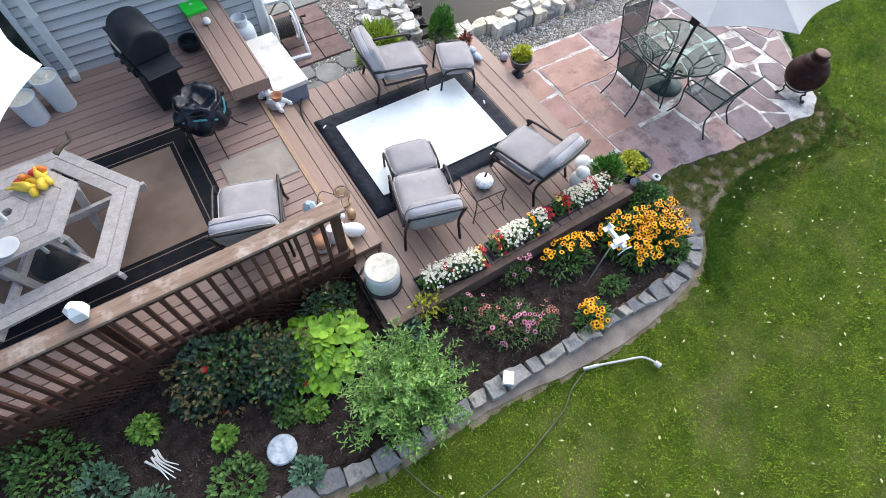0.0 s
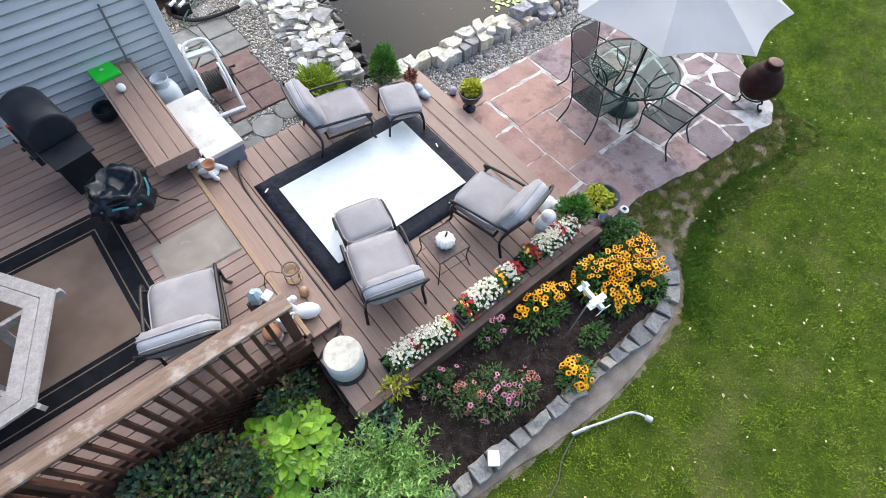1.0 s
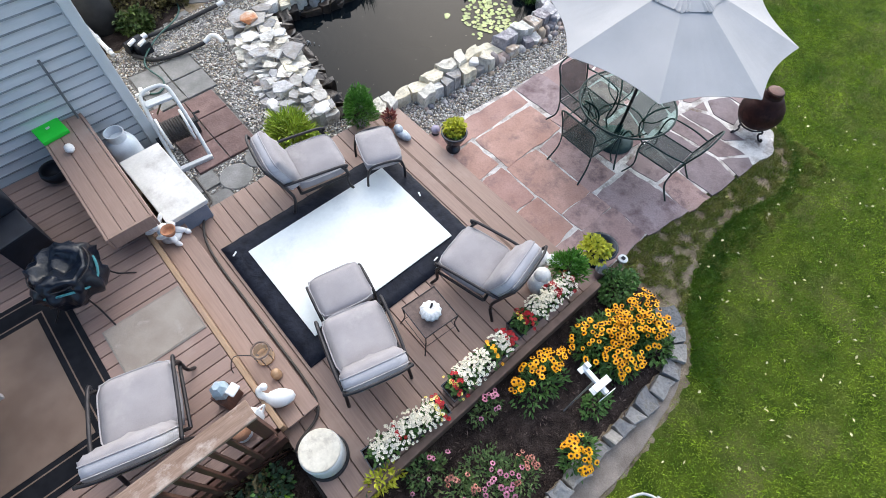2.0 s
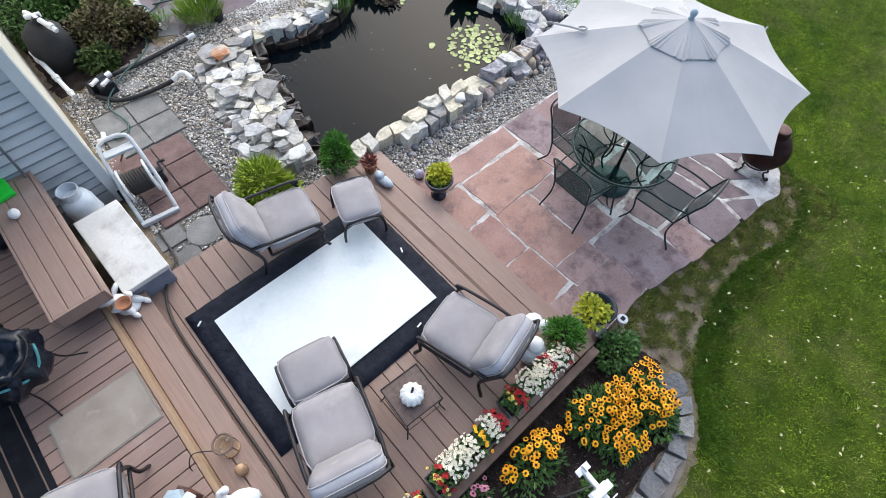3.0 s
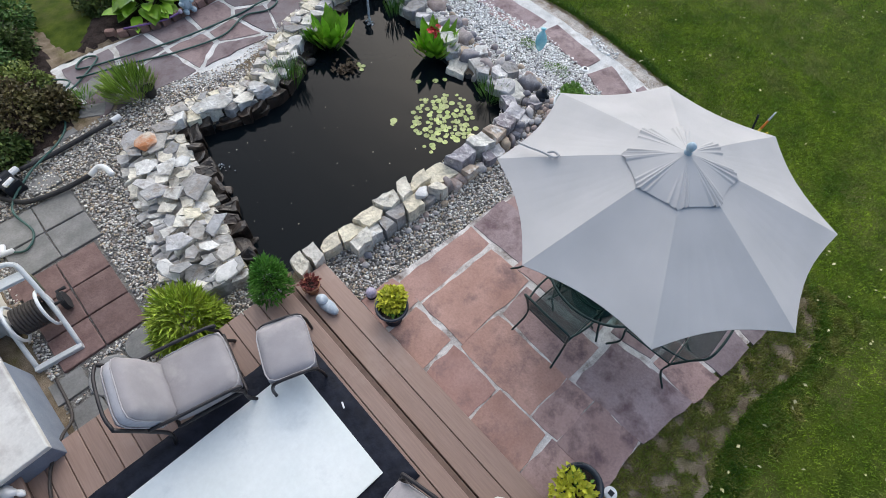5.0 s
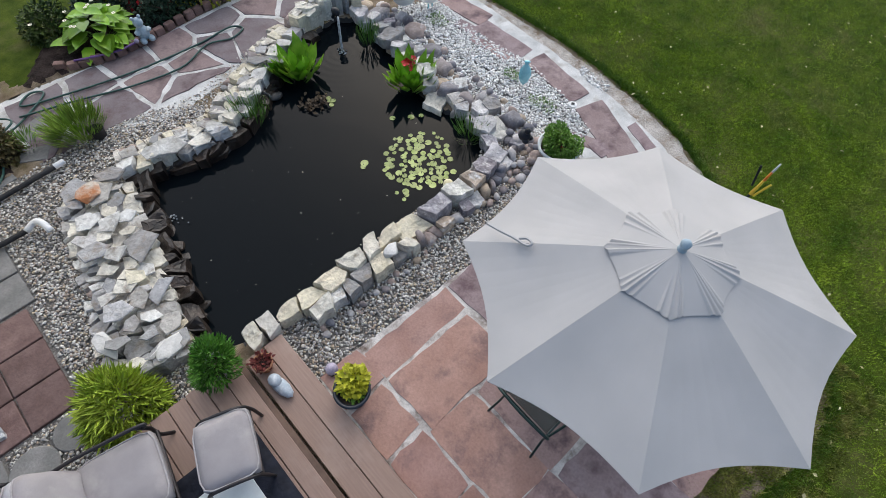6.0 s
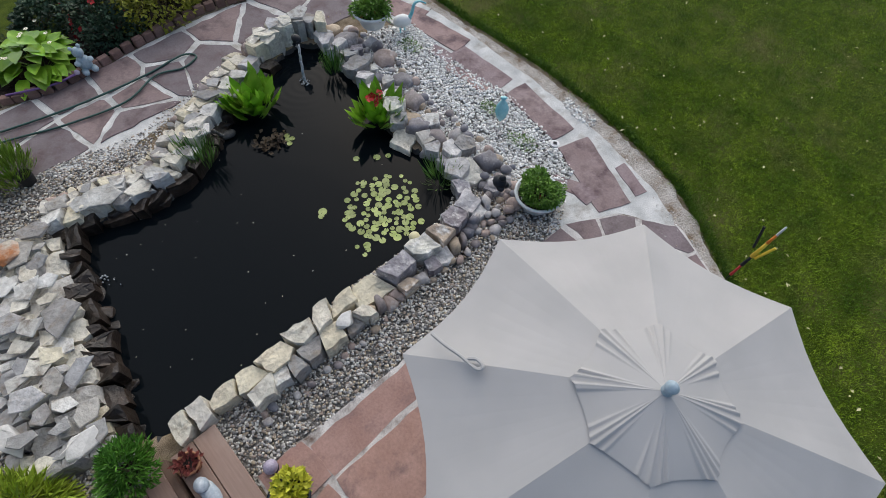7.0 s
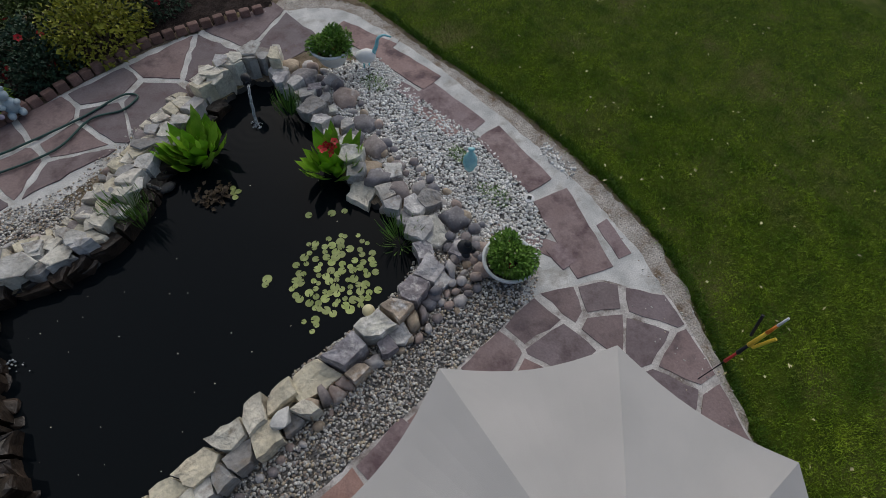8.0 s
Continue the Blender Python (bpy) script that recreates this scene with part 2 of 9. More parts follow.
M_PEBBLE = mat("mixed pebbles", (0.8, 0.8, 0.8), (1, 1, 1), 40, 0.75, bump=0, fine=0.05, island=1,
               ramp=[(0.42, 0.4, 0.37), (0.68, 0.66, 0.62), (0.26, 0.25, 0.245), (0.56, 0.47, 0.35), (0.8, 0.78, 0.74), (0.46, 0.44, 0.43), (0.36, 0.29, 0.24), (0.6, 0.57, 0.53)])
M_PEBBLEWHITE = mat("white pebbles", (0.85, 0.85, 0.85), (1, 1, 1), 40, 0.75, bump=0, fine=0.05, island=1,
                    ramp=[(0.82, 0.81, 0.78), (0.92, 0.91, 0.89), (0.66, 0.64, 0.62), (0.88, 0.86, 0.82), (0.5, 0.48, 0.46), (0.94, 0.93, 0.91)])
# plants


def leafmat(name, c1, c2, scale=5, island=0.35, rough=0.55, c3=None, c3at=0.6, c3scale=8):
    return mat(name, c1, c2, scale, rough, bump=0, island=island, fine=0.12, spec=0.3, c3=c3, c3at=c3at, c3scale=c3scale)


M_GRASS = mat("grass blade", (0.09, 0.185, 0.009), (0.31, 0.43, 0.024), 2.2, 0.55, bump=0, bscale=16, island=0.34, fine=0.5, spec=0.3, c3=(0.24, 0.26, 0.06), c3at=0.61, c3scale=1.3)
M_LUSH = leafmat("lush grass blade", (0.042, 0.105, 0.007), (0.12, 0.21, 0.016), 3, 0.3)
M_DRYGRASS = leafmat("dry grass blade", (0.15, 0.16, 0.04), (0.3, 0.25, 0.11), 3, 0.35)
M_WILLOW = leafmat("pale willow leaf", (0.1, 0.23, 0.035), (0.24, 0.39, 0.1), 6, 0.4, c3=(0.42, 0.52, 0.27), c3at=0.66, c3scale=14)
M_HOSTA = leafmat("chartreuse hosta leaf", (0.11, 0.27, 0.012), (0.23, 0.4, 0.028), 6, 0.4, 0.4)
M_ROSELEAF = leafmat("dark rose leaf", (0.022, 0.05, 0.03), (0.05, 0.095, 0.05), 4, 0.45, c3=(0.13, 0.09, 0.04), c3at=0.66, c3scale=4)
M_MIDLEAF = leafmat("mid green leaf", (0.05, 0.12, 0.025), (0.1, 0.19, 0.045), 5, 0.4)
M_BRIGHTLEAF = leafmat("bright green leaf", (0.1, 0.22, 0.03), (0.19, 0.34, 0.05), 5, 0.35)
M_YELLOWLEAF = leafmat("yellow foliage", (0.42, 0.44, 0.03), (0.58, 0.56, 0.05), 5, 0.25)
M_FERN = leafmat("lime conifer needle", (0.22, 0.33, 0.03), (0.42, 0.5, 0.06), 5, 0.4)
M_THUJA = leafmat("dark conifer needle", (0.05, 0.16, 0.018), (0.12, 0.28, 0.035), 6, 0.45)
M_TEALLEAF = leafmat("blue green leaf", (0.06, 0.13, 0.08), (0.11, 0.2, 0.12), 5, 0.35)
M_CANNA = leafmat("canna leaf", (0.14, 0.33, 0.015), (0.3, 0.5, 0.05), 6, 0.35, 0.4)
M_REED = leafmat("reed blade", (0.07, 0.17, 0.03), (0.16, 0.28, 0.05), 4, 0.4)
M_BROWNLEAF = leafmat("brown water leaf", (0.04, 0.026, 0.016), (0.1, 0.07, 0.04), 6, 0.4)
M_REDBUSH = leafmat("russet shrub leaf", (0.07, 0.05, 0.025), (0.13, 0.12, 0.04), 4, 0.45)
M_PETALGOLD = leafmat("golden petal", (0.85, 0.33, 0.002), (0.92, 0.45, 0.004), 6, 0.2)
M_PETALPINK = leafmat("pink petal", (0.36, 0.11, 0.19), (0.5, 0.22, 0.3), 6, 0.3)
M_PETALWHITE = leafmat("white petal", (0.78, 0.72, 0.55), (0.85, 0.8, 0.66), 6, 0.1)
M_PETALRED = leafmat("red petal", (0.3, 0.006, 0.012), (0.48, 0.016, 0.022), 6, 0.3)
M_PETALYELLOW = leafmat("yellow petal", (0.75, 0.6, 0.08), (0.8, 0.7, 0.25), 6, 0.2)
M_SEED = leafmat("dark seed head", (0.03, 0.014, 0.008), (0.07, 0.032, 0.014), 6, 0.3)
M_STEM = mat("woody stem", (0.09, 0.065, 0.045), (0.14, 0.1, 0.07), 9, 0.9)
M_LEAFLITTER = leafmat("fallen yellow leaf", (0.5, 0.46, 0.2), (0.62, 0.58, 0.36), 6, 0.3)
# small things
M_WHITE = mat("white glazed", (0.72, 0.73, 0.73), (0.8, 0.8, 0.8), 6, 0.4, bump=0.05, fine=0.04)
M_OFFWHITE = mat("chalky off white", (0.68, 0.67, 0.64), (0.8, 0.79, 0.76), 8, 0.8, bump=0.3, bscale=50, fine=0.1, c3=(0.4, 0.38, 0.34), c3at=0.68, c3scale=7)
M_STUMPTOP = mat("cream slab top", (0.58, 0.54, 0.45), (0.72, 0.68, 0.58), 7, 0.8, bump=0.3, bscale=30, fine=0.12, c3=(0.4, 0.36, 0.3), c3at=0.62, c3scale=9)
M_BOXTOP = mat("aged white plastic lid", (0.62, 0.61, 0.58), (0.72, 0.71, 0.68), 3, 0.6, bump=0.15, bscale=30, fine=0.08, c3=(0.44, 0.42, 0.4), c3at=0.6, c3scale=2.2)
M_BOXSIDE = mat("blue grey plastic", (0.2, 0.235, 0.29), (0.28, 0.31, 0.37), 5, 0.55, bump=0.1, fine=0.1)
M_BLACKPOT = mat("black glazed pot", (0.012, 0.016, 0.024), (0.025, 0.03, 0.04), 8, 0.25, bump=0.05)
M_TERRA = mat("terracotta", (0.36, 0.16, 0.085), (0.46, 0.23, 0.13), 9, 0.85, fine=0.15)
M_CHIMLID = mat("worn brown clay", (0.09, 0.04, 0.03), (0.16, 0.075, 0.055), 9, 0.6, bump=0.2, bscale=40, fine=0.25)
M_CHIM = mat("dark red clay", (0.014, 0.005, 0.0045), (0.035, 0.011, 0.009), 7, 0.55, bump=0.2, bscale=30, fine=0.25, spec=0.14, c3=(0.06, 0.022, 0.016), c3at=0.64, c3scale=6)
M_BLACK = mat("black enamel", (0.007, 0.009, 0.014), (0.014, 0.017, 0.025), 8, 0.5, bump=0.05, spec=0.3)
M_BLACKMATTE = mat("black rubber", (0.016, 0.016, 0.018), (0.03, 0.03, 0.032), 8, 0.75)
M_GREYPLASTIC = mat("grey plastic", (0.52, 0.54, 0.55), (0.62, 0.64, 0.65), 8, 0.5, fine=0.08)
M_RODGREY = mat("dull grey metal", (0.14, 0.15, 0.16), (0.2, 0.21, 0.22), 12, 0.5, 0.4)
M_GREEN = mat("bright green plastic", (0.025, 0.6, 0.03), (0.04, 0.68, 0.05), 8, 0.45, bump=0.03, fine=0.04)
M_RED = mat("red plastic", (0.5, 0.03, 0.03), (0.6, 0.05, 0.04), 8, 0.5)
M_HOSEDARK = mat("dark rubber hose", (0.04, 0.032, 0.028), (0.06, 0.05, 0.045), 9, 0.6)
M_HOSEGREEN = mat("green garden hose", (0.02, 0.07, 0.06), (0.035, 0.1, 0.085), 9, 0.5)
M_HOSEOLIVE = mat("olive garden hose", (0.06, 0.065, 0.035), (0.1, 0.105, 0.06), 9, 0.55)
M_STEEL = mat("brushed steel", (0.55, 0.56, 0.57), (0.65, 0.66, 0.67), 12, 0.35, 0.8)
M_BLUEGLASS = mat("turquoise glass", (0.16, 0.5, 0.6), (0.34, 0.66, 0.72), 9, 0.15, fine=0.1)
M_BLUECERAMIC = mat("pale blue ceramic", (0.28, 0.38, 0.45), (0.42, 0.5, 0.56), 14, 0.4, fine=0.12)
M_PALEPOT = mat("pale blue white pot", (0.6, 0.65, 0.68), (0.7, 0.73, 0.76), 8, 0.5, fine=0.06)
M_STONEGREY = mat("carved grey stone", (0.22, 0.22, 0.225), (0.34, 0.34, 0.34), 10, 0.85, bump=0.3, fine=0.15)
M_BALL = mat("cream ball", (0.72, 0.66, 0.4), (0.78, 0.72, 0.48), 8, 0.5, bump=0, fine=0.05)
M_GOURD = mat("yellow squash", (0.7, 0.46, 0.03), (0.8, 0.6, 0.06), 6, 0.45, bump=0)
M_ORANGE = mat("orange pepper", (0.65, 0.16, 0.02), (0.75, 0.25, 0.03), 6, 0.4, bump=0)
M_AMBER = mat("amber glass", (0.35, 0.2, 0.1), (0.45, 0.3, 0.18), 6, 0.2)
M_FROST = mat("frosted crackle glass", (0.62, 0.62, 0.6), (0.78, 0.78, 0.76), 30, 0.3, bump=0.5, bscale=60, fine=0.15)
M_PURPLE = mat("purple gazing ball", (0.3, 0.25, 0.36), (0.5, 0.46, 0.55), 6, 0.2)
M_SHOEBLUE = mat("blue marbled stone", (0.28, 0.35, 0.42), (0.58, 0.62, 0.66), 16, 0.45, fine=0.15)
M_GLASSTOP = glass("green tinted table glass", (0.46, 0.62, 0.6), 0.0, 1.12)
M_CLEAR = glass("clear lantern glass", (0.9, 0.9, 0.88))


def water_material():
    m = bpy.data.materials.new("pond water")
    m.use_nodes = True
    n, l = m.node_tree.nodes, m.node_tree.links
    b = n["Principled BSDF"]
    b.inputs["Base Color"].default_value = (0.003, 0.005, 0.007, 1)
    b.inputs["Roughness"].default_value = 0.04
    b.inputs["IOR"].default_value = 1.33
    b.inputs["Specular IOR Level"].default_value = 0.15
    geo = n.new("ShaderNodeNewGeometry")
    na = n.new("ShaderNodeTexNoise")
    na.inputs["Scale"].default_value, na.inputs["Detail"].default_value = 2.6, 0.0
    na.inputs["Distortion"].default_value = 0.3
    l.new(geo.outputs["Position"], na.inputs["Vector"])
    total = na.outputs["Fac"]
    # rings spread from where the water falls in
    for x, y, amount in ((7.42, 8.62, 1.2), (4.1, 7.6, 0.8), (6.15, 8.3, 0.5)):
        d = n.new("ShaderNodeVectorMath")
        d.operation = "DISTANCE"
        d.inputs[1].default_value = (x, y, -0.07)
        l.new(geo.outputs["Position"], d.inputs[0])
        s = n.new("ShaderNodeMath")
        s.operation = "MULTIPLY"
        s.inputs[1].default_value = 55
        l.new(d.outputs["Value"], s.inputs[0])
        w = n.new("ShaderNodeMath")
        w.operation = "SINE"
        l.new(s.outputs[0], w.inputs[0])
        f = n.new("ShaderNodeMapRange")
        f.inputs["From Max"].default_value = 1.3
        f.inputs["To Min"].default_value, f.inputs["To Max"].default_value = amount * 0.14, 0.0
        l.new(d.outputs["Value"], f.inputs["Value"])
        a = n.new("ShaderNodeMath")
        a.operation = "MULTIPLY_ADD"
        l.new(w.outputs[0], a.inputs[0])
        l.new(f.outputs[0], a.inputs[1])
        l.new(total, a.inputs[2])
        total = a.outputs[0]
    bp = n.new("ShaderNodeBump")
    bp.inputs["Strength"].default_value, bp.inputs["Distance"].default_value = 0.07, 0.03
    l.new(total, bp.inputs["Height"])
    l.new(bp.outputs[0], b.inputs["Normal"])
    return m


M_WATER = water_material()


# ---- builders ----
def mesh_of(name, bm, material, smooth=False):
    me = bpy.data.meshes.new(name)
    bm.normal_update()
    bm.to_mesh(me)
    bm.free()
    me.materials.append(material)
    if smooth:
        for p in me.polygons:
            p.use_smooth = True
    return me


def part(name, bm, material, parent, label="", smooth=False):
    ob = new(name, mesh_of(name, bm, material, smooth))
    ob.parent = parent
    if label:
        tagged(ob, label)
    return ob


def thing(name, x, y, z, rz, label, category, group="", kind=""):
    ob = new(name)
    ob.empty_display_size = 0.1
    ob.matrix_world = pose(x, y, z, 0, 0, rz)
    return tagged(ob, label, category, group, kind)


def solid(name, bm, material, label, category="", kind="", smooth=False, group=""):
    return tagged(new(name, mesh_of(name, bm, material, smooth)), label, category, group, kind)


def arrays(name, V, F, material):
    """A mesh object from arrays: V n x 3 places, F m x k corners."""
    V, F = np.asarray(V, np.float32), np.asarray(F, np.int32)
    me = bpy.data.meshes.new(name)
    k = F.shape[1]
    me.vertices.add(len(V))
    me.vertices.foreach_set("co", V.ravel())
    me.loops.add(F.size)
    me.loops.foreach_set("vertex_index", F.ravel())
    me.polygons.add(len(F))
    me.polygons.foreach_set("loop_start", np.arange(0, F.size, k, dtype=np.int32))
    me.polygons.foreach_set("loop_total", np.full(len(F), k, np.int32))
    me.update(calc_edges=True)
    me.materials.append(material)
    return me


def box(bm, x0, x1, y0, y1, z0, z1, bevel=0.0, m=None, seg=2):
    r = bmesh.ops.create_cube(bm, size=1.0)
    vs = r["verts"]
    for v in vs:
        v.co = Vector(((x0 + x1) / 2 + v.co.x * (x1 - x0), (y0 + y1) / 2 + v.co.y * (y1 - y0), (z0 + z1) / 2 + v.co.z * (z1 - z0)))
    if bevel:
        es = list({e for v in vs for e in v.link_edges})
        out = bmesh.ops.bevel(bm, geom=es, offset=bevel, segments=seg, affect="EDGES", profile=0.6)
        vs = list({v for f in out["faces"] for v in f.verts} | {v for v in vs if v.is_valid})
    if m is not None:
        bmesh.ops.transform(bm, matrix=m, verts=vs)
    return bm


def boxed(x0, x1, y0, y1, z0, z1, bevel=0.0, m=None, seg=2):
    return box(bmesh.new(), x0, x1, y0, y1, z0, z1, bevel, m, seg)


def tube(bm, pts, r, seg=8, closed=False, r1=None):
    """A round bar along pts; r1: its radius at the end."""
    pts = [Vector(p) for p in pts]
    n = len(pts)
    rings = []
    up = Vector((0, 0, 1))
    for i, p in enumerate(pts):
        a = pts[i - 1] if (i or closed) else p
        b = pts[(i + 1) % n] if (i < n - 1 or closed) else p
        d = (b - a).normalized()
        x = d.cross(up)
        if x.length < 0.05:
            x = d.cross(Vector((1, 0, 0)))
        x.normalize()
        y = x.cross(d)
        rr = r if r1 is None else r + (r1 - r) * i / (n - 1)
        rings.append([bm.verts.new(p + (x * math.cos(t) + y * math.sin(t)) * rr) for t in [2 * math.pi * k / seg for k in range(seg)]])
    for i in range(n if closed else n - 1):
        A, B = rings[i], rings[(i + 1) % n]
        for k in range(seg):
            bm.faces.new((A[k], A[(k + 1) % seg], B[(k + 1) % seg], B[k]))
    if not closed:
        bm.faces.new(rings[0][::-1])
        bm.faces.new(rings[-1])
    return bm


def smooth_path(pts, step=6):
    """A rounded line through pts."""
    P = [Vector(p) for p in pts]
    P = [P[0] * 2 - P[1]] + P + [P[-1] * 2 - P[-2]]
    out = []
    for i in range(1, len(P) - 2):
        a, b, c, d = P[i - 1:i + 3]
        for k in range(step):
            t = k / step
            out.append(0.5 * ((2 * b) + (c - a) * t + (2 * a - 5 * b + 4 * c - d) * t * t + (3 * b - a - 3 * c + d) * t ** 3))
    out.append(P[-2])
    return out


def lathe(bm, prof, seg=24, x=0, y=0, z=0, cap=True):
    """A turned shape from (radius, height) pairs."""
    rings = []
    for r, h in prof:
        rings.append([bm.verts.new((x + r * math.cos(2 * math.pi * k / seg), y + r * math.sin(2 * math.pi * k / seg), z + h)) for k in range(seg)])
    for A, B in zip(rings, rings[1:]):
        for k in range(seg):
            bm.faces.new((A[k], A[(k + 1) % seg], B[(k + 1) % seg], B[k]))
    if cap:
        bm.faces.new(rings[0][::-1])
        bm.faces.new(rings[-1])
    return bm


def ball(bm, x, y, z, rx, ry=None, rz=None, sub=2, m=None):
    ry, rz = ry or rx, rz or rx
    r = bmesh.ops.create_icosphere(bm, subdivisions=sub, radius=1.0, matrix=Matrix.Translation((x, y, z)) @ (m or Matrix()) @ Matrix.Diagonal((rx, ry, rz, 1)))
    return bm


def plate(bm, pts, z0, z1, taper=0.0):
    """An upright slab over a plan outline; taper draws the top edge in."""
    c = sum((Vector((p[0], p[1], 0)) for p in pts), Vector()) / len(pts)
    low = [bm.verts.new((p[0], p[1], z0)) for p in pts]
    top = []
    for p in pts:
        d = Vector((p[0], p[1], 0)) - c
        q = c + d * (1 - taper / max(d.length, 0.01))
        top.append(bm.verts.new((q.x, q.y, z1)))
    n = len(pts)
    bm.faces.new(top)
    bm.faces.new(low[::-1])
    for i in range(n):
        bm.faces.new((low[i], low[(i + 1) % n], top[(i + 1) % n], top[i]))
    return bm


def inside(px, py, poly):
    """Which of the points lie in the outline."""
    px, py = np.asarray(px, float), np.asarray(py, float)
    hit = np.zeros(px.shape, bool)
    n = len(poly)
    for i in range(n):
        x0, y0 = poly[i]
        x1, y1 = poly[(i + 1) % n]
        if y0 == y1:
            continue
        c = (y0 > py) != (y1 > py)
        hit ^= c & (px < (x1 - x0) * (py - y0) / (y1 - y0) + x0)
    return hit


def rounded_plan(poly, step=5):
    """A closed, rounded outline through the corners."""
    P = [Vector((x, y, 0)) for x, y in poly]
    n = len(P)
    out = []
    for i in range(n):
        a, b, c, d = P[i - 1], P[i], P[(i + 1) % n], P[(i + 2) % n]
        for k in range(step):
            t = k / step
            q = 0.5 * ((2 * b) + (c - a) * t + (2 * a - 5 * b + 4 * c - d) * t * t + (3 * b - a - 3 * c + d) * t ** 3)
            out.append((q.x, q.y))
    return out


rng = np.random.default_rng(7)


def leaf_arrays(C, D, L, W, fold=0.25, droop=0.2):
    """Folded six-corner leaves at C along D; lengths L, widths W. Two quads a leaf."""
    C, D = np.asarray(C, float), np.asarray(D, float)
    n = len(C)
    D = D / np.maximum(np.linalg.norm(D, axis=1, keepdims=True), 1e-6)
    S = np.cross(D, np.array([0, 0, 1.0]) + 0.3 * rng.normal(size=(n, 3)))
    S /= np.maximum(np.linalg.norm(S, axis=1, keepdims=True), 1e-6)
    N = np.cross(S, D)
    L, W = np.broadcast_to(L, n)[:, None], np.broadcast_to(W, n)[:, None]
    mid = C + D * L * 0.5
    tip = C + D * L - N * L * droop
    V = np.stack([C, mid + S * W * 0.5 + N * W * fold, tip, mid - S * W * 0.5 + N * W * fold], 1).reshape(-1, 3)
    i = np.arange(n)[:, None] * 4
    F = np.concatenate([np.concatenate([i, i + 1, i + 2], 1), np.concatenate([i, i + 2, i + 3], 1)])
    return V, F


def foliage(name, C, D, L, W, material, parent=None, fold=0.25, droop=0.2, label=""):
    V, F = leaf_arrays(C, D, L, W, fold, droop)
    ob = new(name, arrays(name, V, F, material))
    if parent:
        ob.parent = parent
    return tagged(ob, label, kind="stuff")


def dome_points(n, rx, ry, rz, inner=0.55, lumps=6, rough=0.22):
    """Points and outward ways in a lumpy half dome that stands on z = 0."""
    d = rng.normal(size=(n, 3))
    d[:, 2] = np.abs(d[:, 2])
    d /= np.linalg.norm(d, axis=1, keepdims=True)
    k = rng.normal(size=(lumps, 3))
    k[:, 2] = np.abs(k[:, 2])
    k /= np.linalg.norm(k, axis=1, keepdims=True)
    lump = 1 + rough * (np.max(d @ k.T, axis=1) ** 6 * 2 - 1)
    r = (inner + (1 - inner) * rng.random(n) ** 0.6) * lump
    return d * r[:, None] * np.array([rx, ry, rz]), d


def flowers(name, C, N, R, petals, material, parent, cup=0.0):
    """Flat open flowers at C facing N: a ring of petals each."""
    C, N = np.asarray(C, float), np.asarray(N, float)
    n = len(C)
    N = N / np.linalg.norm(N, axis=1, keepdims=True)
    A = np.cross(N, rng.normal(size=(n, 3)))
    A /= np.linalg.norm(A, axis=1, keepdims=True)
    B = np.cross(N, A)
    V, F = [], []
    R = np.broadcast_to(R, n)[:, None]
    for k in range(petals):
        t = 2 * math.pi * k / petals
        h = math.pi / petals * 1.0
        out = lambda a, f, c: C + (A * math.cos(a) + B * math.sin(a)) * R * f + N * R * c
        V += [out(t, 0.12, 0), out(t - h, 0.76, cup), out(t, 1.0, cup * 0.6), out(t + h, 0.76, cup)]
    V = np.stack(V, 1).reshape(-1, 3)
    i = (np.arange(n)[:, None] * petals * 4 + np.arange(petals)[None, :] * 4).reshape(-1, 1)
    F = np.concatenate([i, i + 1, i + 2, i + 3], 1)
    ob = new(name, arrays(name, V, F, material))
    ob.parent = parent
    return tagged(ob, kind="stuff")


def hull_rock(seed, flat=0.5, n=13, rough=0.25):
    """An angular broken stone, about 1 across, standing on z = 0."""
    r = random.Random(seed)
    bm = bmesh.new()
    for _ in range(n):
        a, u = r.uniform(0, 2 * math.pi), r.uniform(-1, 1)
        s = math.sqrt(1 - u * u) ** 0.5
        k = 1 - rough * r.random()
        bm.verts.new((0.5 * s * math.cos(a) * k, 0.5 * s * math.sin(a) * k, (0.5 * math.copysign(abs(u) ** 0.5, u) + 0.5) * flat * k))
    out = bmesh.ops.convex_hull(bm, input=bm.verts)
    junk = [g for g in out["geom_interior"] if isinstance(g, bmesh.types.BMVert)]
    bmesh.ops.delete(bm, geom=junk, context="VERTS")
    es = [e for e in bm.edges]
    bmesh.ops.bevel(bm, geom=es, offset=0.02, segments=1, affect="EDGES")
    return bm


def round_rock(seed):
    """A rounded boulder, about 1 across, standing on z = 0."""
    r = random.Random(seed)
    bm = bmesh.new()
    bmesh.ops.create_icosphere(bm, subdivisions=2, radius=0.5)
    o = Vector((r.uniform(0, 90), r.uniform(0, 90), 0))
    for v in bm.verts:
        v.co *= 1 + 0.28 * noise.noise(v.co * 1.6 + o) + 0.08 * noise.noise(v.co * 5 + o)
        v.co.z = v.co.z * 0.75 + 0.33
    return bm


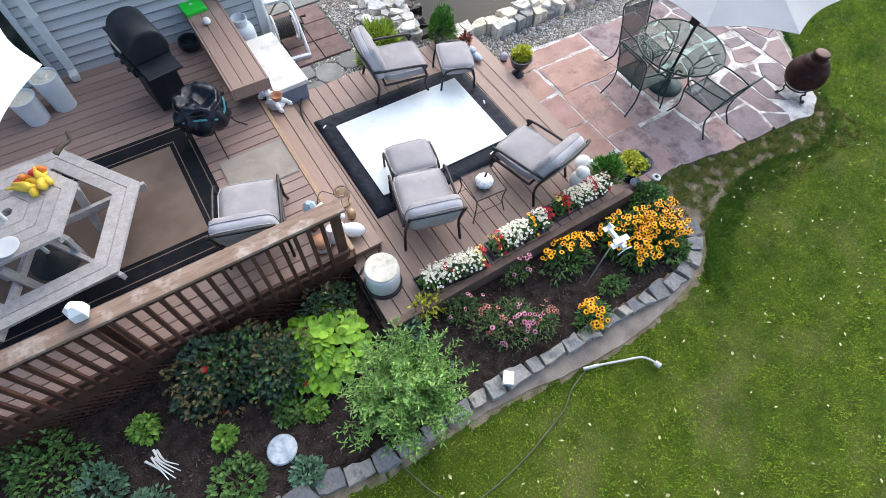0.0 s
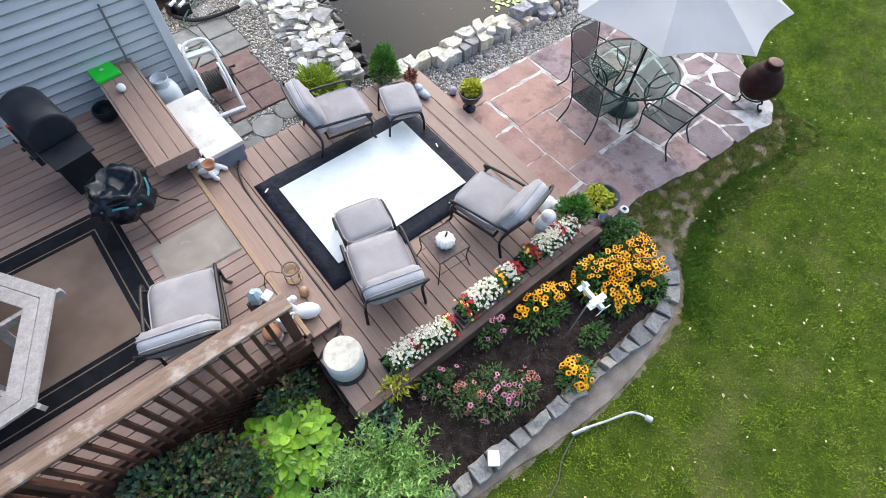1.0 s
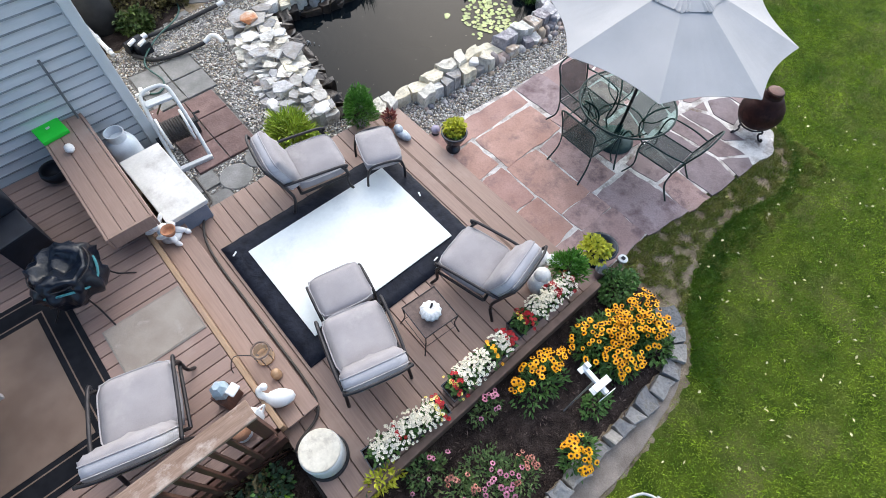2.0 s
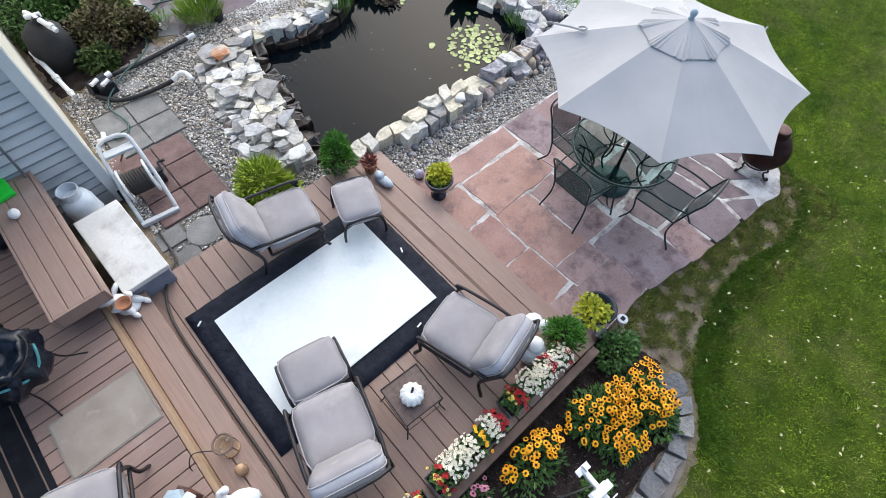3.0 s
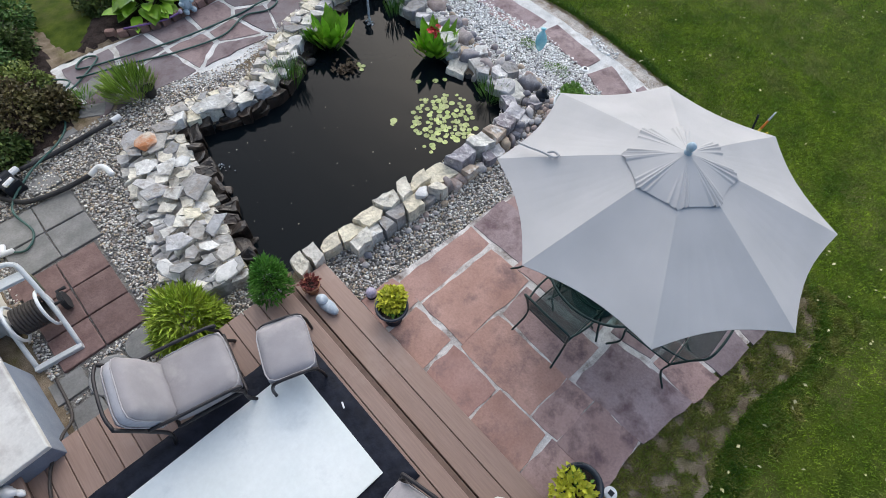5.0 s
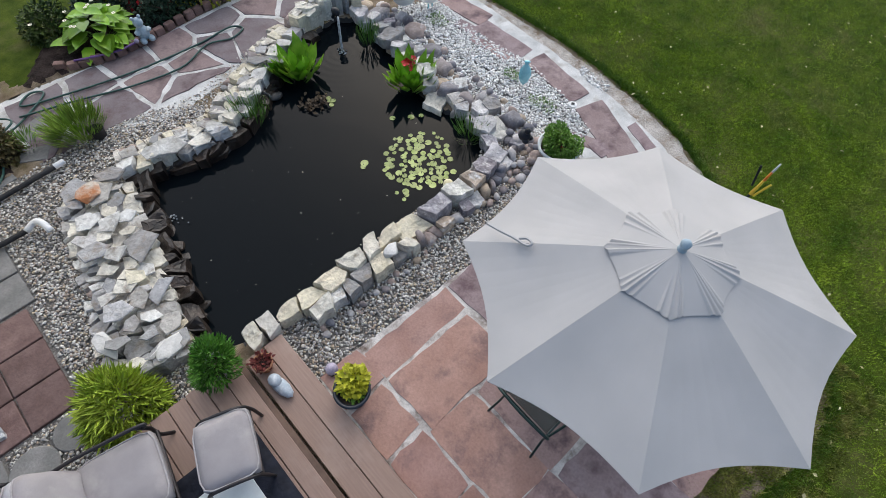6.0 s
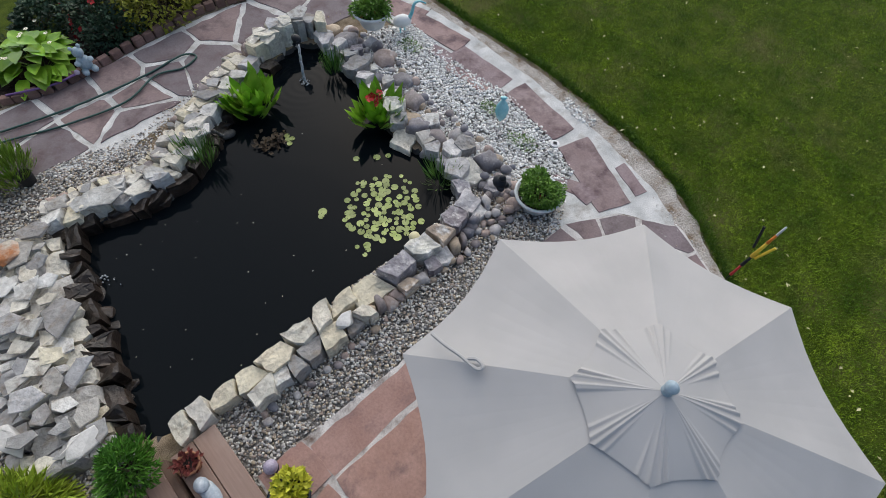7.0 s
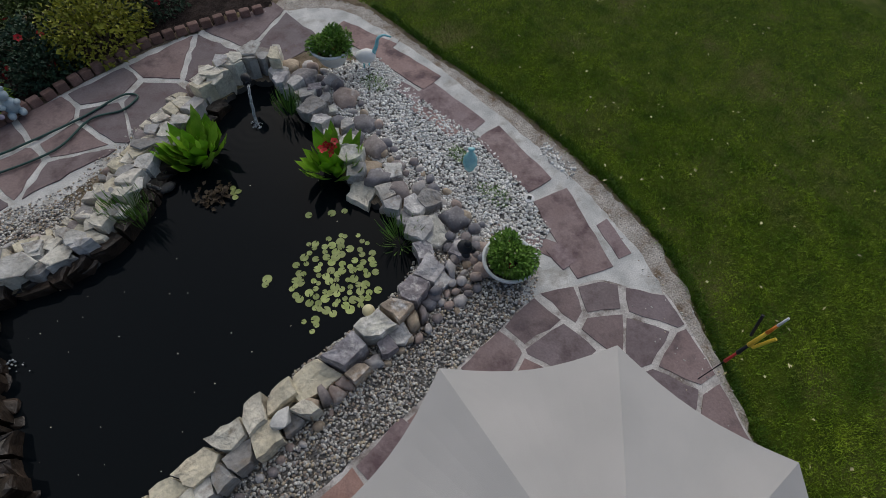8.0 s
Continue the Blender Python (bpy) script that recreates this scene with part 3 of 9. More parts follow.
def slab_rock(seed, thick=0.2):
    """A flat broken plate of stone, about 1 across, standing on z = 0."""
    r = random.Random(seed)
    bm = bmesh.new()
    k = r.randint(4, 6)
    a0 = r.uniform(0, 6.28)
    out = []
    for i in range(k):
        a = a0 + 2 * math.pi * (i + r.uniform(-0.3, 0.3)) / k
        q = 0.5 * r.uniform(0.68, 1.2)
        out.append((q * math.cos(a), q * math.sin(a)))
    lean = (r.uniform(-0.06, 0.06), r.uniform(-0.06, 0.06))
    rings = []
    for f, z in ((0.9, 0.0), (1.0, 0.3), (0.97, 0.86), (0.93, 1.0)):
        rings.append([bm.verts.new((x * f + r.uniform(-0.02, 0.02), y * f + r.uniform(-0.02, 0.02), thick * z * (1 + r.uniform(-0.08, 0.08)) + (lean[0] * x + lean[1] * y) * z)) for x, y in out])
    for A, B in zip(rings, rings[1:]):
        for i in range(k):
            bm.faces.new((A[i], A[(i + 1) % k], B[(i + 1) % k], B[i]))
    c = bm.verts.new((r.uniform(-0.1, 0.1), r.uniform(-0.1, 0.1), thick * r.uniform(0.98, 1.12)))
    for i in range(k):
        bm.faces.new((rings[-1][i], rings[-1][(i + 1) % k], c))
    bm.faces.new(rings[0][::-1])
    bmesh.ops.recalc_face_normals(bm, faces=bm.faces[:])
    return bm


SLABS = [mesh_of("rock", slab_rock(i, 0.13 + 0.035 * (i % 4)), M_ROCK) for i in range(14)]
BOULDERS = [mesh_of("boulder", round_rock(i), M_BOULDER, True) for i in range(8)]
WETS = [mesh_of("rock", hull_rock(90 + i, 0.5, 14), M_WETROCK) for i in range(5)]


def lay(name, me, parent, x, y, z, sx, sy, sz, rz, tilt=0.0, tilt2=0.0):
    ob = new(name, me)
    ob.parent = parent
    ob.matrix_basis = pose(x, y, z, tilt, tilt2, rz) @ Matrix.Diagonal((sx, sy, sz, 1))
    return ob


# ---- plan of the ground ----
POND = rounded_plan([(3.6, 6.05), (3.72, 6.6), (3.86, 7.1), (3.92, 7.75), (4.18, 8.25), (4.65, 8.12), (5.12, 7.98), (5.5, 8.15), (6.1, 8.52), (6.7, 8.88), (7.15, 9.08),
                     (7.8, 9.25), (8.0, 8.75), (7.97, 8.2), (7.72, 7.4), (7.62, 6.9), (7.76, 6.2), (7.42, 5.8), (6.7, 5.7), (6.0, 5.74), (5.1, 5.66), (4.4, 5.64), (3.9, 5.72)], 3)
GARDEN = rounded_plan([(-6, 0.72), (-2, 0.75), (0, 0.72), (1.4, 0.64), (2.2, 0.53), (3.07, 0.48), (4.0, 0.56), (4.5, 0.76), (4.88, 1.1), (5.4, 1.31), (5.85, 1.42), (6.5, 1.42), (7.17, 1.27), (7.95, 1.5),
                       (8.5, 2.6), (9.15, 3.5), (9.6, 4.3), (9.85, 5.4), (9.98, 6.7), (9.95, 8.1), (9.95, 9.7), (9.4, 10.9), (8.4, 12.4), (6, 12.6), (5.5, 11.6), (4.7, 11.45), (4.05, 11.0), (3.6, 10.95), (3.3, 12), (1, 13), (-6, 13)], 3)
BED = [(-5, 1.06), (-0.6, 1.0), (0.2, 0.86), (1.5, 0.88), (2.3, 0.86), (3.7, 0.84), (4.35, 0.92), (4.7, 1.4), (4.6, 1.95), (0.8, 1.95), (0.8, 2.75), (-5, 2.75)]
NORTHBED = [(3.7, 10.75), (5.2, 10.72), (7.3, 10.86), (8.9, 10.46), (9.3, 11.0), (8.2, 12.3), (6, 12.4), (5.5, 11.5), (4.2, 11.4)]
WESTBED = [(1.6, 9.1), (2.6, 9.15), (3.1, 9.4), (3.25, 9.9), (3.3, 10.7), (3.4, 11.0), (3.2, 12.5), (1.6, 12.8)]
PATIO = [(4.27, 1.97), (5.1, 1.98), (5.9, 1.91), (6.5, 1.85), (7.0, 1.76), (7.7, 1.64), (8.05, 1.85), (8.4, 2.5), (8.8, 3.2), (9.1, 3.85), (8.75, 4.4), (8.2, 4.74), (6.2, 4.78), (4.27, 4.88)]
GRAVELSOUTH = [(4.2, 4.8), (8.0, 4.68), (8.45, 4.95), (8.5, 5.7), (7.9, 6.1), (7.0, 5.9), (4.0, 5.9)]
GRAVELEAST = [(8.2, 4.95), (8.85, 5.15), (9.08, 5.7), (9.27, 6.6), (9.2, 7.4), (9.32, 8.5), (8.8, 8.9), (8.3, 8.6), (8.1, 7.3), (7.9, 6.0)]
GRAVELWEST = [(1.55, 5.45), (3.6, 5.45), (3.8, 6.2), (3.9, 8.2), (4.9, 8.4), (5.4, 8.9), (4.8, 9.3), (3.9, 9.35), (3.3, 9.3), (1.6, 9.0)]
PATHBED = [(8.0, 4.7), (9.0, 3.8), (9.55, 5.2), (9.72, 6.7), (9.78, 8.2), (9.6, 9.7), (8.7, 10.4), (7.2, 10.72), (5.2, 10.6), (3.3, 10.7), (3.2, 9.9), (3.7, 9.5), (4.9, 9.02), (5.6, 9.1), (6.2, 9.3), (7.0, 9.6), (7.8, 9.7),
           (8.9, 9.4), (9.1, 8.6), (9.2, 7.4), (9.25, 6.6), (9.05, 5.7), (8.8, 5.15), (8.3, 4.95)]
SANDBAND = [(8.5, 2.62), (8.78, 3.0), (9.2, 3.6), (9.58, 4.35), (9.82, 5.4), (9.93, 6.8), (9.9, 8.1), (9.88, 9.6), (9.3, 10.6), (8.7, 10.4), (9.4, 8.1), (9.3, 5.2), (8.6, 3.8), (8.3, 2.9)]
STRIP = [(0.9, 0.72), (1.5, 0.68), (2.2, 0.56), (3.07, 0.51), (3.8, 0.58), (4.3, 0.78), (3.7, 0.8), (3.0, 0.8), (1.5, 0.85), (0.9, 0.85)]
WATER_Z, LOW_Z, TREAD_Z, UP_Z = -0.07, 0.215, 0.36, 0.5


def ground_height(x, y):
    s = np.clip((y - 1.0) / 4.0, 0, 1)
    return -0.06 + 0.06 * s * s * (3 - 2 * s)


def build_ground():
    inner_x = np.concatenate([np.arange(-6, -3, 0.15), np.arange(-3, 11, 0.055), np.arange(11, 14.01, 0.15)])
    inner_y = np.concatenate([np.arange(-5, 0.2, 0.15), np.arange(0.2, 12, 0.055), np.arange(12, 14.01, 0.15)])
    far = np.array([14.5, 16, 19, 25, 40, 80, 200, 600])
    xs = np.concatenate([-(far[::-1] - 14) - 6, inner_x, far])
    ys = np.concatenate([-(far[::-1] - 14) - 5, inner_y, far])
    X, Y = np.meshgrid(xs, ys)
    core = (X > -5.9) & (X < 13.9) & (Y > -4.9) & (Y < 13.9)
    X = X + core * rng.uniform(-0.02, 0.02, X.shape)
    Y = Y + core * rng.uniform(-0.02, 0.02, X.shape)
    Z = ground_height(X, Y)
    gard = inside(X, Y, GARDEN)
    Z = np.where(gard, np.maximum(Z, -0.03), Z)
    for poly, h in ((SANDBAND, -0.03), (PATIO, -0.025), (PATHBED, -0.03), (GRAVELSOUTH, -0.02), (GRAVELEAST, -0.02), (GRAVELWEST, -0.02), (BED, 0.0), (NORTHBED, 0.04), (WESTBED, 0.03)):
        Z = np.where(inside(X, Y, poly), h, Z)
    soil = inside(X, Y, BED) | inside(X, Y, NORTHBED)
    Z = Z + soil * rng.uniform(-0.015, 0.02, X.shape)
    wet = inside(X, Y, POND)
    Z = np.where(wet, -0.75, Z)
    ny, nx = X.shape
    V = np.stack([X, Y, Z], -1).reshape(-1, 3)
    j, i = np.meshgrid(np.arange(ny - 1), np.arange(nx - 1), indexing="ij")
    a = (j * nx + i).ravel()
    F = np.stack([a, a + 1, a + nx + 1, a + nx], 1)
    me = arrays("ground", V, F, M_LAWN)
    for m in (M_DIRT, M_SOIL, M_GRAVELBED, M_LINER):
        me.materials.append(m)
    cx, cy = V[F].mean(1)[:, 0], V[F].mean(1)[:, 1]
    zone = np.where(inside(cx, cy, GARDEN), 1, 0)
    for poly, k in ((BED, 2), (NORTHBED, 2), (WESTBED, 2), (GRAVELSOUTH, 3), (GRAVELEAST, 3), (GRAVELWEST, 3)):
        zone = np.where(inside(cx, cy, poly), k, zone)
    low = V[F][:, :, 2].min(1) < -0.5
    zone = np.where(low, 4, zone)
    me.polygons.foreach_set("material_index", zone.astype(np.int32))
    tagged(new("ground", me), "level garden ground of lawn, mulch, mortar and gravel", "ground", kind="structure")



def ground_sheet(name, poly, z, material, label, amp):
    """A thin spread of mortar or grit over the ground, with a wavering edge."""
    bm = bmesh.new()
    n = len(poly)
    vs = []
    for i in range(n):
        a, b = Vector((*poly[i], 0)), Vector((*poly[(i + 1) % n], 0))
        k = max(1, int((b - a).length / 0.07))
        side = Vector((b.y - a.y, a.x - b.x, 0)).normalized()
        for j in range(k):
            p = a.lerp(b, j / k)
            p += side * amp * (noise.noise(p * 3.1) + 0.6 * noise.noise(p * 11))
            vs.append(bm.verts.new((p.x, p.y, z)))
    face = bm.faces.new(vs)
    face.normal_update()
    if face.normal.z < 0:
        face.normal_flip()
    low = bmesh.ops.extrude_face_region(bm, geom=[face])["geom"]
    for g in low:
        if isinstance(g, bmesh.types.BMVert):
            g.co.z -= 0.03
    bmesh.ops.recalc_face_normals(bm, faces=bm.faces[:])
    bmesh.ops.triangulate(bm, faces=bm.faces[:])
    return solid(name, bm, material, label, "ground", "structure")


build_ground()
ground_sheet("sand_verge", rounded_plan(SANDBAND, 4), -0.004, M_SAND, "pale sandy grit beside the path", 0.06)
ground_sheet("mortar_path", rounded_plan(PATHBED, 4), 0.0, M_PATHMORTAR, "chalky mortar bed of the garden path", 0.03)
ground_sheet("mortar_patio", PATIO, 0.002, M_MORTAR, "whitish mortar bed of the patio", 0.025)
ground_sheet("concrete_strip", rounded_plan(STRIP, 4), -0.016, M_CONCRETE, "pale concrete strip outside the edging stones", 0.02)


def build_water():
    c = Vector((5.8, 7.2, 0))
    bm = bmesh.new()
    pts = []
    n = len(POND)
    for i, (x, y) in enumerate(POND):
        a, b = POND[i - 1], POND[(i + 1) % n]
        t = Vector((b[0] - a[0], b[1] - a[1], 0)).normalized()
        o = Vector((t.y, -t.x, 0)) * 0.12
        pts.append((x + (o.x if (Vector((x, y, 0)) - c).dot(o) > 0 else -o.x), y + (o.y if (Vector((x, y, 0)) - c).dot(o) > 0 else -o.y)))
    f = bm.faces.new([bm.verts.new((x, y, WATER_Z)) for x, y in pts])
    if f.normal.z < 0:
        f.normal_flip()
    bmesh.ops.triangulate(bm, faces=bm.faces[:])
    solid("water", bm, M_WATER, "still dark pond water that mirrors the sky", "water", "structure")


build_water()


# ---- house ----
def build_house():
    wall = solid("wall_south", boxed(-6.0, 1.5, 6.99, 7.15, -0.05, 3.2), M_SIDING, "grey vinyl clapboard house wall beside the deck", "wall", "structure")
    bm = bmesh.new()
    prof = [(0.0, 0.0), (-0.026, 0.0), (-0.006, 0.122), (0.0, 0.122)]
    vs = [[bm.verts.new((x, 6.988 + p[0], p[1])) for p in prof] for x in (-6.0, 1.46)]
    for k in range(4):
        bm.faces.new((vs[0][k], vs[0][(k + 1) % 4], vs[1][(k + 1) % 4], vs[1][k]))
    bm.faces.new(vs[0][::-1])
    bm.faces.new(vs[1])
    bmesh.ops.recalc_face_normals(bm, faces=bm.faces[:])
    me = mesh_of("clapboard", bm, M_SIDING)
    # thin dark strip per course: the lap's shadow line put in as colour
    seam = mesh_of("lap_shadow", boxed(-6.0, 1.45, 6.957, 6.964, -0.004, 0.012), mat("lap shadow grey", (0.2, 0.215, 0.225), (0.3, 0.32, 0.33), 4, 0.8))
    for i in range(24):
        ob = new("clapboard", me)
        ob.parent = wall
        ob.location = (0, 0, 0.2 + i * 0.122)
        ob = new("lap_shadow", seam)
        ob.parent = wall
        ob.location = (0, 0, 0.2 + i * 0.122)
    part("corner_trim", boxed(1.46, 1.575, 6.9, 6.985, 0.02, 3.2, 0.01), M_TRIM, wall, "pale vinyl corner post")
    side = solid("wall_east", boxed(1.42, 1.545, 7.152, 13.0, -0.05, 3.2), M_CREAM, "cream painted side wall of the house", "wall", "structure")
    part("corner_trim", boxed(1.548, 1.58, 6.99, 7.13, 0.02, 3.2, 0.006), M_CREAM, side, "cream corner board")
    roof = bmesh.new()
    box(roof, -6.2, 1.6, 6.9, 13.2, 3.2, 3.3)
    solid("roof", roof, M_ROOF, "low grey shingle roof over the house", "roof", "structure")
    door = solid("door_1", boxed(-3.2, -1.15, 6.925, 6.96, 0.5, 2.55, 0.005), M_TRIM, "white framed sliding patio door with dark glass", "door", "structure")
    for x in (-3.13, -2.14):
        part("pane", boxed(x, x + 0.92, 6.915, 6.924, 0.58, 2.48), M_DOORGLASS, door, "dark glass pane")
    spout = thing("downspout", -0.98, 6.87, 0.5, 0, "pale grey metal downspout on the siding", "downspout")
    bm = boxed(-0.05, 0.05, -0.04, 0.04, 0.12, 2.7, 0.012)
    part("pipe", bm, M_TRIM, spout)
    part("elbow", boxed(-0.05, 0.05, -0.16, 0.02, 0.02, 0.11, 0.012), M_TRIM, spout)
    for z in (0.8, 2.0):
        part("strap", boxed(-0.058, 0.058, -0.046, 0.046, z, z + 0.04), M_TRIM, spout)


build_house()


# ---- decks ----
def build_decks():
    low = solid("deck_low", boxed(0.84, 3.84, 1.99, 5.45, 0.0, 0.185), M_FASCIA, "low brown composite deck round a covered tub", "deck", "structure")
    low_w, n = 0.1655, 18
    me = mesh_of("board", boxed(-low_w / 2 + 0.004, low_w / 2 - 0.004, 1.95, 5.48, 0.187, LOW_Z, 0.004, seg=1), M_BOARD_Y)
    for i in range(n):
        ob = new("board", me)
        ob.parent = low
        ob.location = (0.815 + low_w * (i + 0.5), 0, 0)
    # timber rim under the flower boxes
    part("rim_board", boxed(0.83, 4.2, 1.86, 1.945, 0.0, 0.25, 0.012), M_FASCIA, low, "dark weathered rim timber")
    step = solid("step_patio", boxed(3.86, 4.24, 1.99, 5.42, 0.0, 0.085), M_FASCIA, "low composite step between deck and patio", "step", "structure")
    me = mesh_of("board", boxed(-0.099, 0.099, 1.96, 5.45, 0.087, 0.113, 0.004, seg=1), M_BOARD_Y)
    for x in (3.962, 4.168):
        ob = new("board", me)
        ob.parent = step
        ob.location = (x, 0, 0)
    tread = solid("step_deck", boxed(0.89, 1.17, 2.8, 5.4, 0.218, 0.328), M_FASCIA, "composite step between the two decks", "step", "structure")
    me = mesh_of("board", boxed(-0.079, 0.079, 2.76, 5.43, 0.33, TREAD_Z, 0.004, seg=1), M_BOARD_Y)
    for x in (0.965, 1.13):
        ob = new("board", me)
        ob.parent = tread
        ob.location = (x, 0, 0)
    up = solid("deck_up", boxed(-6.0, 0.84, 2.8, 6.9, 0.0, 0.468), M_FASCIA, "raised brown composite deck along the house", "deck", "structure")
    w = 0.1422
    me = mesh_of("board", boxed(-6.0, 0.83, -w / 2 + 0.004, w / 2 - 0.004, 0.47, UP_Z, 0.004, seg=1), M_BOARD_X)
    for i in range(29):
        ob = new("board", me)
        ob.parent = up
        ob.location = (0, 2.85 + w * i, 0)
    part("nosing", boxed(0.836, 0.885, 2.76, 6.9, 0.365, UP_Z + 0.003, 0.006), M_NOSE, up, "worn amber nosing board")


build_decks()


def build_railing():
    rail = thing("railing", 0, 2.72, 0, 0, "stained cedar deck railing with weathered flat cap", "railing")
    part("cap_rail", boxed(-6.0, 0.84, -0.085, 0.075, 1.365, 1.402, 0.008), M_CAP, rail, "weathered tan cap rail")
    part("top_rail", boxed(-6.0, 0.8, -0.04, -0.003, 1.28, 1.362), M_RAIL, rail)
    part("bottom_rail", boxed(-6.0, 0.8, -0.04, -0.003, 0.55, 0.63), M_RAIL, rail)
    for x in (0.76, -1.3, -3.3, -5.3):
        part("post", boxed(x - 0.045, x + 0.045, 0.0, 0.09, 0.3, 1.362, 0.006), M_RAIL, rail)
    me = mesh_of("baluster", boxed(-0.019, 0.019, -0.08, -0.042, 0.46, 1.36, 0.004, seg=1), M_RAIL)
    for i in range(51):
        ob = new("baluster", me)
        ob.parent = rail
        ob.location = (0.602 - 0.128 * i, 0, 0)
    part("skirt_board", boxed(-6.0, 0.84, -0.045, 0.02, 0.33, 0.498), M_RAIL, rail, "red brown skirt board")
    lat = thing("lattice_skirt", 0, 2.7, 0.0, 0, "red brown wooden lattice under the deck edge", "lattice")
    for sgn, y in ((1, -0.012), (-1, -0.022)):
        me = mesh_of("lath", boxed(-0.016, 0.016, y, y + 0.008, -0.235, 0.235, m=pose(0, 0, 0.165, 0, 45 * sgn, 0)), M_RAIL)
        for i in range(66):
            ob = new("lath", me)
            ob.parent = lat
            ob.location = (0.65 - 0.1 * i, 0, 0)


build_railing()


# ---- tub cover ----
def build_cover():
    tub = thing("tub_cover", 0, 0, LOW_Z, 0, "white sheet over a tub with a black tarpaulin border", "cover")
    bm = bmesh.new()
    n = 30
    x0, x1, y0, y1 = 1.345, 3.6, 3.14, 4.885
    rings = []
    for d, z in ((0.0, 0.003), (0.004, 0.02), (0.1, 0.03), (0.215, 0.028)):
        ring = []
        for s in range(4):
            for k in range(n):
                t = k / n
                px, py = ((x0 + d + t * (x1 - x0 - 2 * d), y0 + d), (x1 - d, y0 + d + t * (y1 - y0 - 2 * d)), (x1 - d - t * (x1 - x0 - 2 * d), y1 - d), (x0 + d, y1 - d - t * (y1 - y0 - 2 * d)))[s]
                wob = 0.006 * math.sin(k * 2.1 + s) * (1 if 0 < d < 0.2 else 0)
                ring.append(bm.verts.new((px, py, z + wob)))
        rings.append(ring)
    for A, B in zip(rings, rings[1:]):
        for k in range(4 * n):
            bm.faces.new((A[k], A[(k + 1) % (4 * n)], B[(k + 1) % (4 * n)], B[k]))
    bm.faces.new(rings[-1])
    part("tarpaulin", bm, M_BLACKCLOTH, tub, "creased black tarpaulin border", True)
    part("sheet", boxed(1.555, 3.385, 3.37, 4.65, 0.032, 0.046, 0.004), M_SHEET, tub, "bluish white rigid sheet")
    for x, y, a in ((1.43, 4.72, 30), (3.48, 4.05, 70), (3.05, 3.26, 10)):
        part("label_tag", boxed(-0.03, 0.03, -0.008, 0.008, 0.034, 0.044, m=pose(x, y, 0, 0, 0, a)), M_WHITE, tub, "small white tag")

build_cover()


# ---- rugs ----
def build_rugs():
    rug = thing("outdoor_rug", -1.75, 4.42, UP_Z, 0, "brown outdoor rug with a black striped border", "rug")
    part("border", boxed(-1.75, 1.7, -0.96, 0.95, 0.002, 0.012), M_RUGDARK, rug)
    part("field", boxed(-1.47, 1.42, -0.68, 0.67, 0.013, 0.018), M_RUGBROWN, rug)
    for d in (0.05, 0.22):
        bm = bmesh.new()
        for a in ((-1.75 + d, 1.7 - d, -0.96 + d, -0.948 + d), (-1.75 + d, 1.7 - d, 0.938 - d, 0.95 - d), (-1.75 + d, -1.738 + d, -0.96 + d, 0.95 - d), (1.688 - d, 1.7 - d, -0.96 + d, 0.95 - d)):
            box(bm, *a, 0.0125, 0.0145)
        part("stripe", bm, M_RUGBROWN, rug)
    mt = thing("doormat", 0.44, 4.285, UP_Z, 0, "faded olive grey doormat on the deck", "doormat")
    part("surface", boxed(-0.365, 0.365, -0.27, 0.27, 0.002, 0.013, 0.003), M_RUGPALE, mt)
    for x0, x1, y0, y1 in ((-0.38, 0.38, -0.285, -0.271), (-0.38, 0.38, 0.271, 0.285), (-0.38, -0.366, -0.27, 0.27), (0.366, 0.38, -0.27, 0.27)):
        part("binding", boxed(x0, x1, y0, y1, 0.002, 0.011, 0.003), M_STONEBIND, mt, "grey rubber binding")

build_rugs()


# ---- seating ----
def cushion(sx, sy, sz, puff=0.02, n=8, soft=0.06):
    """A plump square cushion on z = 0."""
    bm = bmesh.new()
    bmesh.ops.create_grid(bm, x_segments=n, y_segments=n, size=0.5)
    top = list(bm.verts)
    geom = bmesh.ops.extrude_face_region(bm, geom=bm.faces[:])["geom"]
    up = [g for g in geom if isinstance(g, bmesh.types.BMVert)]
    for vs, s in ((top, -1), (up, 1)):
        for v in vs:
            x, y = v.co.x * 2, v.co.y * 2
            e = max(abs(x), abs(y))
            rnd = 1 - soft * (abs(x * y)) ** 3
            h = (1 - e ** 4) * puff + sz / 2 * (1 - 0.25 * e ** 8)
            v.co = Vector((x * sx / 2 * rnd, y * sy / 2 * rnd, sz / 2 + s * h))
    bmesh.ops.recalc_face_normals(bm, faces=bm.faces[:])
    return bm


def edge_loop(sx, sy, z, inset=0.0):
    pts = []
    for i in range(32):
        a = 2 * math.pi * i / 32
        c, s = math.cos(a), math.sin(a)
        k = 1 / (abs(c) ** 6 + abs(s) ** 6) ** (1 / 6)
        pts.append((c * k * (sx / 2 - inset), s * k * (sy / 2 - inset), z))
    return pts


